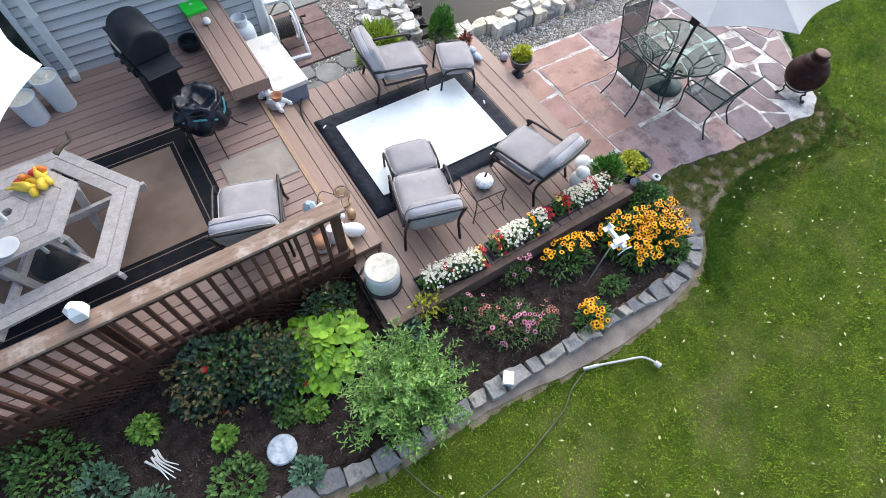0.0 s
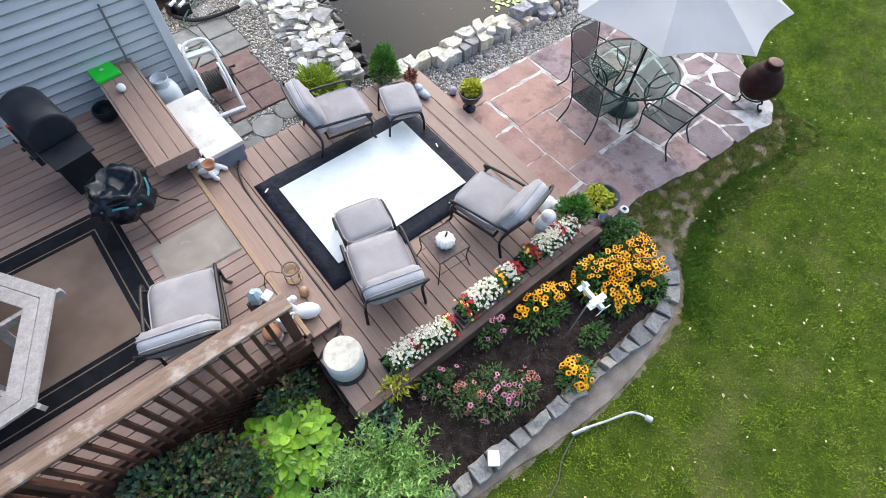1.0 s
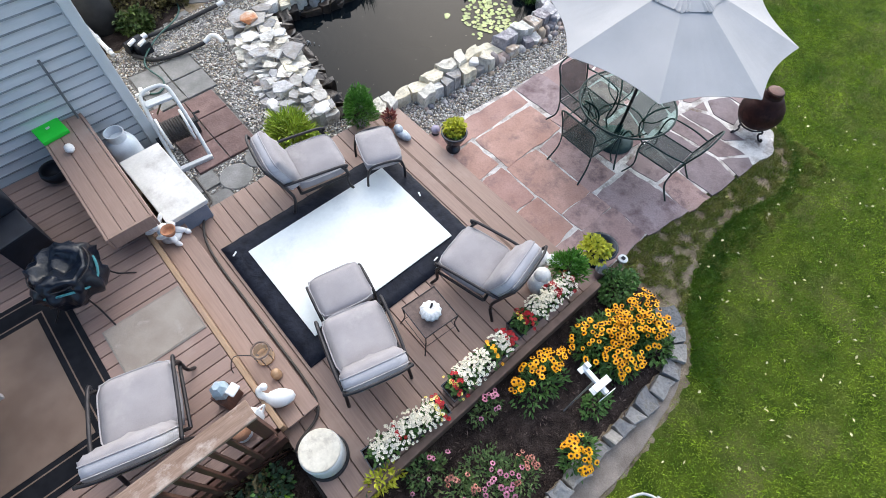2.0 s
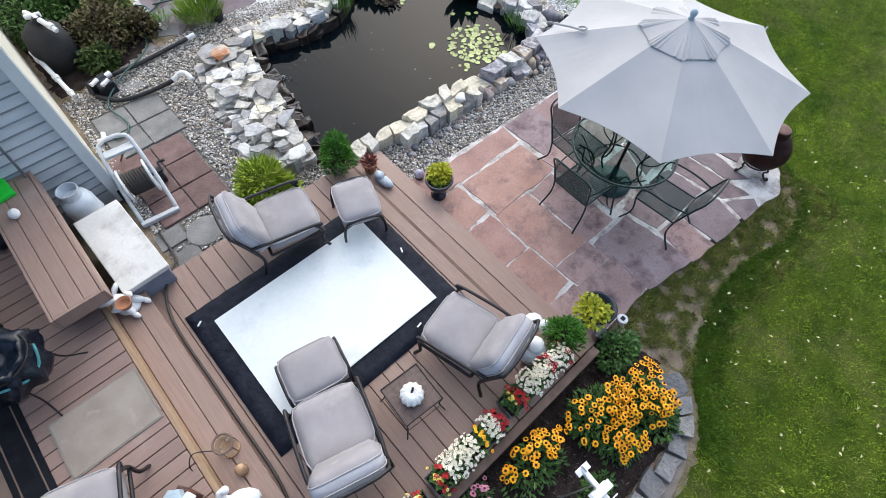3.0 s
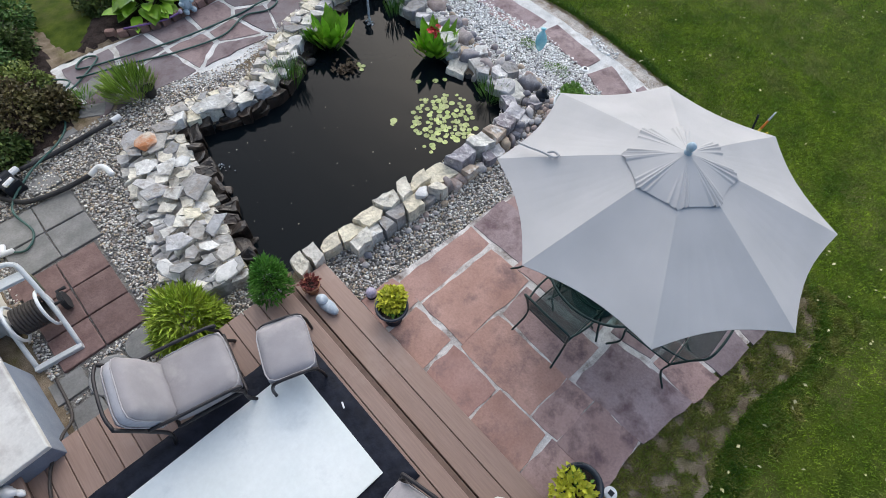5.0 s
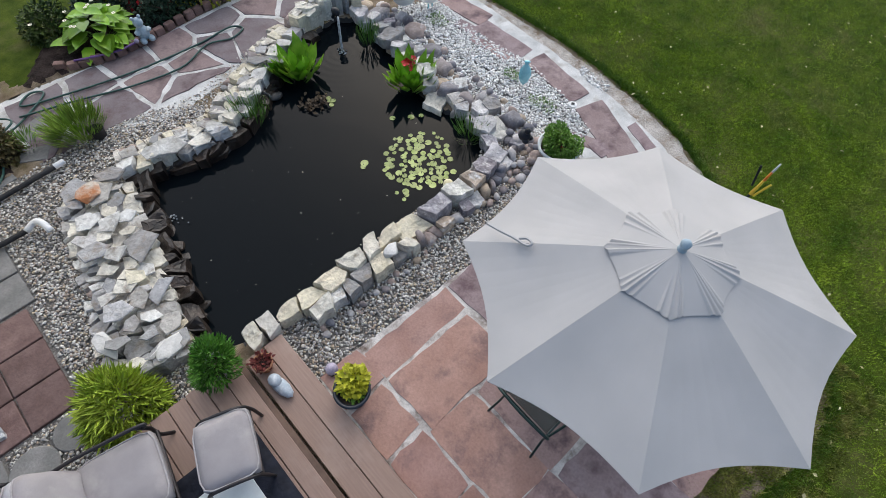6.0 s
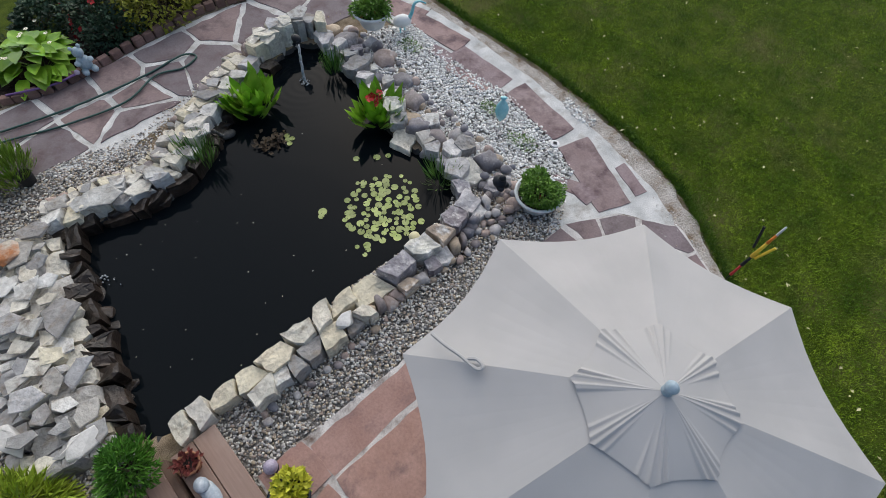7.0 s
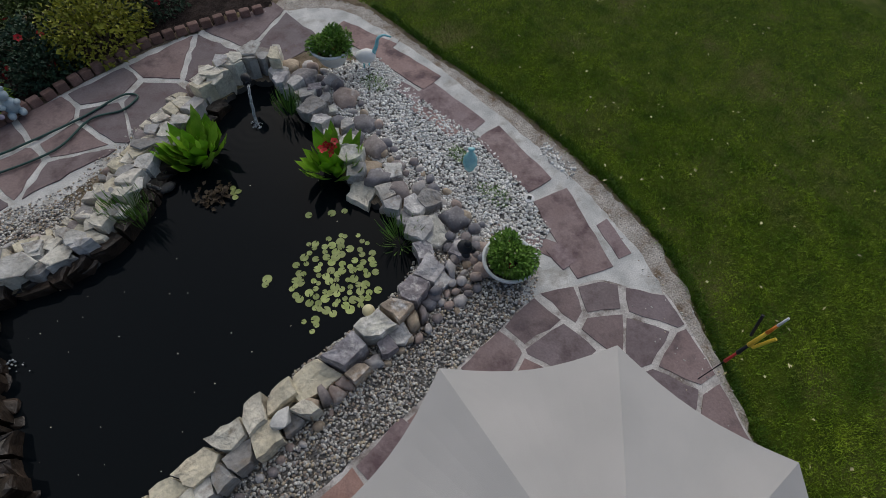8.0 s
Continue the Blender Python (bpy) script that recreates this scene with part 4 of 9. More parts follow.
def build_lounge_chair(x, y, z, rz, label):
    """Seat 0.6 wide, front towards +y."""
    ch = thing("lounge_chair", x, y, z, rz, label, "chair", "cushioned deck chairs")
    seat = part("seat_cushion", cushion(0.58, 0.58, 0.13, 0.022), M_CUSHION, ch, smooth=True)
    seat.location = (0, 0, 0.29)
    part("piping", tube(bmesh.new(), edge_loop(0.585, 0.585, 0.115), 0.006, 6, True), M_CORD, seat, "taupe cord piping")
    tilt = pose(0, -0.235, 0.37, 112, 0, 0)
    bm = cushion(0.57, 0.5, 0.17, 0.035, 10, 0.1)
    for v in bm.verts:
        v.co.z -= 0.02 * max(0.0, math.cos(v.co.x * 26)) * max(0.0, math.cos(v.co.y * 26)) if v.co.z < 0.05 else 0
    bmesh.ops.transform(bm, matrix=tilt @ pose(0, 0.25, 0), verts=bm.verts)
    back = part("back_cushion", bm, M_CUSHION, ch, smooth=True)
    bm = bmesh.new()
    rows = [[bm.verts.new(p) for p in edge_loop(sx, sy, h)] for sx, sy, h in ((0.565, 0.495, 0.045), (0.578, 0.508, 0.055), (0.584, 0.514, 0.085), (0.578, 0.508, 0.115), (0.565, 0.495, 0.125))]
    for A, B in zip(rows, rows[1:]):
        for k in range(32):
            bm.faces.new((A[k], A[(k + 1) % 32], B[(k + 1) % 32], B[k]))
    bmesh.ops.transform(bm, matrix=tilt @ pose(0, 0.25, 0), verts=bm.verts)
    bmesh.ops.recalc_face_normals(bm, faces=bm.faces[:])
    part("border", bm, M_STRIPE, back, "pale grey fabric border", True)
    for h in (0.04, 0.13):
        bm = tube(bmesh.new(), edge_loop(0.58, 0.51, h), 0.0055, 6, True)
        bmesh.ops.transform(bm, matrix=tilt @ pose(0, 0.25, 0), verts=bm.verts)
        part("piping", bm, M_CORD, back, "taupe cord piping")
    bm = bmesh.new()
    for a in (((-0.3, -0.3, 0.27), (0.3, -0.3, 0.27)), ((-0.3, 0.28, 0.27), (0.3, 0.28, 0.27)), ((-0.3, -0.3, 0.27), (-0.3, 0.28, 0.27)), ((0.3, -0.3, 0.27), (0.3, 0.28, 0.27))):
        tube(bm, a, 0.016, 8)
    part("seat_frame", bm, M_IRON, ch)
    for s in (-1, 1):
        arm = smooth_path([(s * 0.3, -0.46, 0.5), (s * 0.318, -0.25, 0.505), (s * 0.322, 0.05, 0.49), (s * 0.322, 0.2, 0.475), (s * 0.32, 0.27, 0.45), (s * 0.315, 0.24, 0.42)], 5)
        part("armrest", tube(bmesh.new(), arm, 0.016, 8), M_IRON, ch, smooth=True)
        part("front_leg", tube(bmesh.new(), smooth_path([(s * 0.322, 0.2, 0.475), (s * 0.318, 0.26, 0.33), (s * 0.315, 0.25, 0.15), (s * 0.33, 0.31, 0.0)], 5), 0.017, 8), M_IRON, ch, smooth=True)
        part("back_leg", tube(bmesh.new(), smooth_path([(s * 0.29, -0.57, 0.78), (s * 0.3, -0.46, 0.5), (s * 0.305, -0.39, 0.25), (s * 0.32, -0.45, 0.0)], 5), 0.017, 8), M_IRON, ch, smooth=True)
    part("back_frame", tube(bmesh.new(), smooth_path([(-0.29, -0.57, 0.78), (-0.15, -0.595, 0.81), (0.15, -0.595, 0.81), (0.29, -0.57, 0.78)], 5), 0.014, 8), M_IRON, ch, smooth=True)
    return ch


def build_ottoman(x, y, z, rz, label):
    ot = thing("ottoman", x, y, z, rz, label, "ottoman", "cushioned footstools")
    top = part("cushion", cushion(0.53, 0.44, 0.12, 0.02), M_CUSHION, ot, smooth=True)
    top.location = (0, 0, 0.28)
    part("piping", tube(bmesh.new(), edge_loop(0.535, 0.445, 0.105), 0.006, 6, True), M_CORD, top, "taupe cord piping")
    for s in (-1, 1):
        bar = smooth_path([(s * 0.265, -0.235, 0.0), (s * 0.275, -0.215, 0.24), (s * 0.28, -0.14, 0.37), (s * 0.28, 0.14, 0.37), (s * 0.275, 0.215, 0.24), (s * 0.265, 0.235, 0.0)], 5)
        part("side_frame", tube(bmesh.new(), bar, 0.015, 8), M_IRON, ot, smooth=True)
        part("rail", tube(bmesh.new(), [(-0.27, s * 0.2, 0.26), (0.27, s * 0.2, 0.26)], 0.013, 8), M_IRON, ot)
    return ot


chair = build_lounge_chair(1.84, 2.95, LOW_Z, -16, "taupe cushioned metal armchair pushed against its footstool")
for x, y, z, rz, text in ((3.23, 2.86, LOW_Z, 13.6, "taupe cushioned metal armchair near the flower boxes"),
                          (2.72, 5.0, LOW_Z, -101, "taupe cushioned metal armchair beside a lime conifer"),
                          (0.14, 3.52, UP_Z, -17.5, "taupe cushioned metal armchair on the raised deck by the railing")):
    tagged(copy_thing(chair, pose(x, y, z, 0, 0, rz)), text)
stool = build_ottoman(1.99, 3.47, LOW_Z, -12, "taupe cushioned footstool in front of an armchair")
tagged(copy_thing(stool, pose(3.4, 4.7, LOW_Z, 0, 0, 70)), "taupe cushioned footstool standing partly on the tub cover")


# ---- side table ----
def build_side_table():
    tb = thing("side_table", 2.49, 2.71, LOW_Z, -4, "small square brown wire side table", "side table")
    s, h = 0.19, 0.4
    part("tabletop", boxed(-s, s, -s, s, h - 0.012, h, 0.003), mat("brown mesh top", (0.1, 0.068, 0.058), (0.15, 0.105, 0.09), 30, 0.7, 0.0, bscale=150), tb)
    part("rim", tube(bmesh.new(), [(-s, -s, h), (s, -s, h), (s, s, h), (-s, s, h)], 0.009, 6, True), M_IRON, tb)
    for a in (-1, 1):
        for b in (-1, 1):
            part("leg", tube(bmesh.new(), smooth_path([(a * s, b * s, h), (a * s * 0.92, b * s * 0.92, 0.2), (a * s * 1.12, b * s * 1.12, 0)], 5), 0.007, 6), M_IRON, tb)
    part("stretcher", tube(bmesh.new(), [(-s * .95, -s * .95, 0.13), (s * .95, -s * .95, 0.13), (s * .95, s * .95, 0.13), (-s * .95, s * .95, 0.13)], 0.005, 6, True), M_IRON, tb)
    g = thing("glass_pumpkin", 2.48, 2.69, LOW_Z + 0.402, 0, "frosted white ribbed glass pumpkin on the side table", "ornament")
    bm = bmesh.new()
    bmesh.ops.create_uvsphere(bm, u_segments=48, v_segments=14, radius=0.11)
    for v in bm.verts:
        a = math.atan2(v.co.y, v.co.x)
        k = 1 - 0.1 * abs(math.sin(a * 6))
        v.co = Vector((v.co.x * k, v.co.y * k, v.co.z * 0.62 + 0.066 - (0.02 if math.hypot(v.co.x, v.co.y) < 0.03 else 0)))
    part("body", bm, M_FROST, g, smooth=True)
    part("stem", tube(bmesh.new(), [(0, 0, 0.14), (0.01, 0, 0.17), (0.025, 0.01, 0.19)], 0.011, 6), M_IRON, g)


build_side_table()


# ---- flower boxes ----
def build_flower_box(x, y, rz, label, n, mix):
    fb = thing("flower_box", x, y, LOW_Z, rz, label, "planter", "flower boxes on the deck edge")
    bm = bmesh.new()
    outer = [(-0.42, -0.1), (0.42, -0.1), (0.42, 0.1), (-0.42, 0.1)]
    lo = [bm.verts.new((a * 0.94, b * 0.8, 0.0)) for a, b in outer]
    hi = [bm.verts.new((a, b, 0.16)) for a, b in outer]
    hi2 = [bm.verts.new((a * 0.975, b * 0.87, 0.16)) for a, b in outer]
    so = [bm.verts.new((a * 0.97, b * 0.85, 0.13)) for a, b in outer]
    bm.faces.new(lo[::-1])
    for A, B in ((lo, hi), (hi, hi2), (hi2, so)):
        for k in range(4):
            bm.faces.new((A[k], A[(k + 1) % 4], B[(k + 1) % 4], B[k]))
    part("trough", bm, M_BLACKPOT, fb, "dark blue black plastic trough")
    part("soil", boxed(-0.4, 0.4, -0.083, 0.083, 0.1, 0.135), M_SOIL, fb)
    # leaves, then white flowers with red and yellow patches
    C = np.stack([rng.uniform(-0.38, 0.38, 500), np.clip(rng.normal(0, 0.05, 500), -0.09, 0.09), rng.uniform(0.13, 0.23, 500)], 1)
    D = np.stack([rng.normal(0, 1, 500), rng.normal(0, 1, 500), rng.uniform(0.1, 1.2, 500)], 1)
    foliage("leaves", C, D, 0.05, 0.03, M_MIDLEAF, fb)
    for name, material, lo_x, hi_x, cnt, size in mix:
        k = int(cnt * n * 1.05)
        px = rng.uniform(lo_x, hi_x, k)
        lump = 0.85 + 0.25 * np.cos((px - (lo_x + hi_x) / 2) * math.pi / (hi_x - lo_x + 0.15))
        u = np.clip(rng.normal(0, 0.068, k), -0.135, 0.135)
        px = np.clip(px, -0.385, 0.385)
        pz = 0.15 + 0.19 * lump * (1 - np.minimum(1, (np.abs(u) / 0.17)) ** 2) + rng.uniform(-0.04, 0.03, k)
        C = np.stack([px, u, pz], 1)
        N = np.stack([rng.normal(0, 0.4, k), u * 5 + rng.normal(0, 0.3, k), np.ones(k)], 1)
        flowers(name, C, N, rng.uniform(size * 0.62, size * 0.92, k), 5, material, fb, 0.25)
    return fb


WHITE3 = [("white_bloom", M_PETALWHITE, -0.34, 0.34, 1.0, 0.02), ("red_bloom", M_PETALRED, -0.1, -0.02, 0.03, 0.022), ("yellow_bloom", M_PETALYELLOW, 0.28, 0.37, 0.05, 0.022), ("red_leaves", M_PETALRED, 0.33, 0.385, 0.05, 0.028)]
build_flower_box(1.66, 2.05, -6, "black trough of white begonias with a yellow tuft", 330, WHITE3)
build_flower_box(2.57, 2.06, 0, "black trough of white begonias, red and orange at one end", 300,
                 [("white_bloom", M_PETALWHITE, -0.26, 0.08, 0.7, 0.02), ("white_bloom", M_PETALWHITE, 0.2, 0.32, 0.25, 0.02), ("red_bloom", M_PETALRED, -0.37, -0.27, 0.05, 0.027), ("yellow_bloom", M_PETALGOLD, 0.1, 0.18, 0.035, 0.024), ("red_leaves", M_PETALRED, 0.3, 0.39, 0.07, 0.03), ("yellow_leaves", M_PETALYELLOW, -0.38, -0.33, 0.03, 0.022)])
build_flower_box(3.47, 2.1, 0, "black trough of white begonias with red clusters", 300,
                 [("white_bloom", M_PETALWHITE, -0.2, 0.14, 0.65, 0.02), ("white_bloom", M_PETALWHITE, 0.12, 0.38, 0.4, 0.02), ("red_bloom", M_PETALRED, -0.33, -0.23, 0.07, 0.03), ("red_bloom", M_PETALRED, 0.12, 0.19, 0.05, 0.03), ("red_leaves", M_PETALRED, 0.33, 0.4, 0.04, 0.03), ("yellow_leaves", M_PETALYELLOW, -0.38, -0.33, 0.03, 0.022)])


# ---- patio set ----
def build_canopy(r, z_rim, z_top, n=8, sag=0.09, offset=0.0, cap=0.0):
    """A panelled canopy round the origin."""
    bm = bmesh.new()
    rows, per = 10, 8
    grid = []
    for j in range(rows + 1):
        t = j / rows
        ring = []
        for k in range(n * per):
            u = (k % per) / per
            a = offset + 2 * math.pi * k / (n * per)
            rib = math.cos(math.pi / n) / math.cos(((u - 0.5) * 2) * math.pi / n)
            scal = 1 - sag * (4 * u * (1 - u)) * t
            rr = (cap + (r - cap) * t) * rib * scal
            z = z_top + (z_rim - z_top) * (t ** 1.12) - 0.03 * math.sin(math.pi * t) * (4 * u * (1 - u)) * t
            ring.append(bm.verts.new((rr * math.cos(a), rr * math.sin(a), z)))
        grid.append(ring)
    m = n * per
    for A, B in zip(grid, grid[1:]):
        for k in range(m):
            bm.faces.new((A[k], A[(k + 1) % m], B[(k + 1) % m], B[k]))
    bmesh.ops.recalc_face_normals(bm, faces=bm.faces[:])
    if bm.faces[0].normal.z < 0:
        bmesh.ops.reverse_faces(bm, faces=bm.faces[:])
    geom = bmesh.ops.extrude_face_region(bm, geom=bm.faces[:])["geom"]
    for g in geom:
        if isinstance(g, bmesh.types.BMVert):
            g.co.z += 0.004
    return bm


def build_umbrella():
    um = thing("patio_umbrella", 6.2, 3.2, 0, 0, "large grey canvas patio umbrella opened over the table", "umbrella")
    off = radians(-13.6)
    can = part("canopy", build_canopy(1.305, 1.8, 2.24, 8, 0.06, off, 0.05), M_CANVAS, um)
    bm = bmesh.new()
    rows, per = 7, 40
    m = 8 * per
    # tucks bunch up beside every rib: place in the panel, width, height, inner end
    tucks = [[(0.06 + 0.05 * ((i * 3) % 2), 0.028, 0.02, 0.1), (0.17 + 0.03 * (i % 3), 0.03, 0.012 + 0.005 * (i % 2), 0.35), (0.84 - 0.03 * ((i + 1) % 3), 0.03, 0.011 + 0.006 * (i % 3), 0.4), (0.95, 0.025, 0.016, 0.15)] for i in range(8)]
    grid = []
    for j in range(rows + 1):
        t = j / rows
        ring = []
        for k in range(m):
            i, u = k // per, (k % per) / per
            a = off + 2 * math.pi * k / m
            rib = math.cos(math.pi / 8) / math.cos(((u - 0.5) * 2) * math.pi / 8)
            pleat = sum(h * max(0.0, (t - e) / (1 - e)) * math.exp(-((u - c) / w) ** 2) for c, w, h, e in tucks[i])
            rr = (0.012 + 0.4 * t) * rib * (1 - 0.05 * t * t * 4 * u * (1 - u) + 0.015 * t * math.sin(5 * a + i))
            ring.append(bm.verts.new((rr * math.cos(a), rr * math.sin(a), 2.285 - 0.142 * t ** 1.1 + pleat)))
        grid.append(ring)
    for A, B in zip(grid, grid[1:]):
        for k in range(m):
            bm.faces.new((A[k], A[(k + 1) % m], B[(k + 1) % m], B[k]))
    part("vent_cap", bm, M_CANVAS, can, "puckered canvas vent cap", True)
    part("finial", lathe(bmesh.new(), [(0.02, 2.26), (0.03, 2.29), (0.018, 2.305), (0.03, 2.325), (0.034, 2.35), (0.02, 2.37), (0.004, 2.375)], 16), M_BLUECERAMIC, um, "blue grey finial knob", True)
    part("pole", tube(bmesh.new(), [(0, 0, 0.1), (0, 0, 2.26)], 0.02, 12), M_IRON, um)
    part("crank", boxed(-0.035, 0.035, -0.03, 0.09, 1.0, 1.12, 0.01), M_IRON, um)
    for k in range(8):
        a = off + k * math.pi / 4
        c, s = math.cos(a), math.sin(a)
        rib = part("rib", tube(bmesh.new(), [(0.03 * c, 0.03 * s, 2.2), (0.7 * c, 0.7 * s, 2.02), (1.3 * c, 1.3 * s, 1.79)], 0.008, 6), M_IRON, um)
        part("strut", tube(bmesh.new(), [(0.03 * c, 0.03 * s, 1.75), (0.68 * c, 0.68 * s, 2.0)], 0.007, 6), M_IRON, rib)
    part("base", lathe(bmesh.new(), [(0.26, 0.0), (0.26, 0.03), (0.2, 0.06), (0.08, 0.09), (0.04, 0.14), (0.035, 0.3)], 28), M_GREENIRON, um, "round cast iron base", True)
    strap = bmesh.new()
    line = smooth_path([(-0.5, 1.06, 1.905), (-0.5, 0.95, 1.94), (-0.49, 0.84, 1.97), (-0.49, 0.73, 2.0), (-0.46, 0.71, 2.015), (-0.45, 0.76, 2.005), (-0.475, 0.8, 1.985)], 5)
    tube(strap, line, 0.011, 6)
    part("tie_strap", strap, M_CANVAS, um)

build_umbrella()


def build_patio_table():
    tb = thing("patio_table", 6.12, 3.2, 0, 0, "round glass topped table with green iron legs", "table")
    bm = lathe(bmesh.new(), [(0.05, 0.712), (0.585, 0.712), (0.585, 0.72), (0.05, 0.72)], 64, cap=False)
    top = part("tabletop", bm, M_GLASSTOP, tb, "green tinted glass tabletop")
    top.visible_shadow = False
    ring = [(0.595 * math.cos(2 * math.pi * k / 64), 0.595 * math.sin(2 * math.pi * k / 64), 0.712) for k in range(64)]
    part("rim", tube(bmesh.new(), ring, 0.013, 8, True), M_GREENIRON, tb)
    ring = [(0.3 * math.cos(2 * math.pi * k / 40), 0.3 * math.sin(2 * math.pi * k / 40), 0.42) for k in range(40)]
    part("hoop", tube(bmesh.new(), ring, 0.01, 6, True), M_GREENIRON, tb)
    for k in range(4):
        a = math.pi / 4 + k * math.pi / 2
        c, s = math.cos(a), math.sin(a)
        pts = smooth_path([(0.52 * c, 0.52 * s, 0.7), (0.36 * c, 0.36 * s, 0.6), (0.27 * c, 0.27 * s, 0.4), (0.34 * c, 0.34 * s, 0.18), (0.46 * c, 0.46 * s, 0.0)], 6)
        part("leg", tube(bmesh.new(), pts, 0.012, 8), M_GREENIRON, tb, smooth=True)
        for d in (-0.35, 0.35):
            c2, s2 = math.cos(a + d), math.sin(a + d)
            pts = smooth_path([(0.5 * c2, 0.5 * s2, 0.69), (0.4 * c2, 0.4 * s2, 0.55), (0.3 * c, 0.3 * s, 0.42)], 6)
            part("scroll", tube(bmesh.new(), pts, 0.008, 6), M_GREENIRON, tb, smooth=True)


build_patio_table()


def build_mesh_chair(x, y, rz, label):
    """Front towards +y."""
    ch = thing("patio_chair", x, y, 0, rz, label, "chair", "iron chairs round the patio table")
    bm = bmesh.new()
    box(bm, -0.23, 0.23, -0.22, 0.24, 0.405, 0.415)
    part("seat", bm, M_MESHSEE, ch, "dark green see-through metal mesh")
    back = boxed(-0.23, 0.23, -0.004, 0.004, 0.0, 0.47, m=pose(0, -0.25, 0.43, 16, 0, 0))
    part("backrest", back, M_MESHSEE, ch)
    part("seat_frame", tube(bmesh.new(), [(-0.24, -0.24, 0.41), (0.24, -0.24, 0.41), (0.24, 0.25, 0.41), (-0.24, 0.25, 0.41)], 0.011, 8, True), M_GREENIRON, ch)
    part("back_frame", tube(bmesh.new(), smooth_path([(-0.24, -0.24, 0.41), (-0.25, -0.32, 0.7), (-0.24, -0.39, 0.9), (0, -0.41, 0.93), (0.24, -0.39, 0.9), (0.25, -0.32, 0.7), (0.24, -0.24, 0.41)], 5), 0.011, 8), M_GREENIRON, ch, smooth=True)
    for s in (-1, 1):
        part("arm", tube(bmesh.new(), smooth_path([(s * 0.25, -0.31, 0.66), (s * 0.29, -0.1, 0.66), (s * 0.29, 0.15, 0.65), (s * 0.27, 0.23, 0.6), (s * 0.25, 0.25, 0.42)], 5), 0.01, 8), M_GREENIRON, ch, smooth=True)
        part("front_leg", tube(bmesh.new(), smooth_path([(s * 0.24, 0.25, 0.42), (s * 0.25, 0.22, 0.2), (s * 0.27, 0.3, 0.0)], 5), 0.011, 8), M_GREENIRON, ch, smooth=True)
        part("back_leg", tube(bmesh.new(), smooth_path([(s * 0.24, -0.24, 0.42), (s * 0.245, -0.24, 0.2), (s * 0.27, -0.36, 0.0)], 5), 0.011, 8), M_GREENIRON, ch, smooth=True)
    return ch


def mesh_see():
    """Woven wire: a fine grid of gaps."""
    m = bpy.data.materials.new("green wire weave")
    m.use_nodes = True
    n, l = m.node_tree.nodes, m.node_tree.links
    b = n["Principled BSDF"]
    b.inputs["Base Color"].default_value = (0.012, 0.042, 0.042, 1)
    b.inputs["Roughness"].default_value = 0.6
    b.inputs["Alpha"].default_value = 0.52
    return m


M_MESHSEE = mesh_see()
pc = build_mesh_chair(6.14, 2.5, 3, "green iron mesh chair drawn back from the table")
tagged(copy_thing(pc, pose(5.6, 3.27, 0, 0, 0, -92)), "green iron mesh chair facing the table from the deck side")
tagged(copy_thing(pc, pose(6.02, 3.68, 0, 0, 0, 176)), "green iron mesh chair facing the table from the pond side")


def build_chiminea():
    ch = thing("chiminea", 7.82, 2.12, 0, 0, "dark red clay chiminea on a scrolled iron stand", "chiminea")
    ch.scale = (0.93, 0.93, 0.93)
    belly = [(0.06, 0.145), (0.17, 0.16), (0.255, 0.23), (0.295, 0.33), (0.298, 0.4), (0.272, 0.49), (0.222, 0.56), (0.205, 0.575), (0.2, 0.595), (0.165, 0.635), (0.122, 0.662)]
    part("body", lathe(bmesh.new(), belly, 36), M_CHIM, ch, smooth=True)
    part("neck", lathe(bmesh.new(), [(0.135, 0.648), (0.128, 0.668), (0.116, 0.684), (0.114, 0.712), (0.122, 0.72), (0.12, 0.73), (0.1, 0.73), (0.096, 0.66)], 28, cap=False), M_CHIM, ch, smooth=True)
    part("lid", lathe(bmesh.new(), [(0.106, 0.731), (0.108, 0.742), (0.098, 0.748), (0.03, 0.752), (0.004, 0.752)], 28), M_CHIMLID, ch, "worn brown lid", smooth=True)
    mouth = [2 * math.pi * k / 24 for k in range(24)]
    part("mouth", tube(bmesh.new(), [(0.285 * math.cos(0.42 * math.cos(a) + 0.3), 0.285 * math.sin(0.42 * math.cos(a) + 0.3), 0.37 + 0.1 * math.sin(a)) for a in mouth], 0.018, 8, True), M_CHIM, ch, smooth=True)
    part("stand_ring", tube(bmesh.new(), [(0.19 * math.cos(a), 0.19 * math.sin(a), 0.15) for a in mouth], 0.012, 6, True), M_IRON, ch)
    for deg in (155, 252, 23):
        c, s = math.cos(math.radians(deg)), math.sin(math.radians(deg))
        leg = [(0.19, 0.17), (0.225, 0.13), (0.19, 0.09), (0.2, 0.045), (0.25, 0.012), (0.285, 0.02), (0.28, 0.045), (0.258, 0.04)]
        part("leg", tube(bmesh.new(), smooth_path([(r * c, r * s, z) for r, z in leg], 4), 0.014, 6), M_IRON, ch, smooth=True)


build_chiminea()


# ---- raised deck ----
def hexagon(r, off=0.0):
    return [(r * math.cos(off + k * math.pi / 3), r * math.sin(off + k * math.pi / 3)) for k in range(6)]


def hex_ring(bm, r0, r1, z0, z1, k, off):
    """One of six mitred boards between two hexagons."""
    A, B = hexagon(r0, off), hexagon(r1, off)
    pts = [A[k], B[k], B[(k + 1) % 6], A[(k + 1) % 6]]
    return plate(bm, pts, z0, z1)


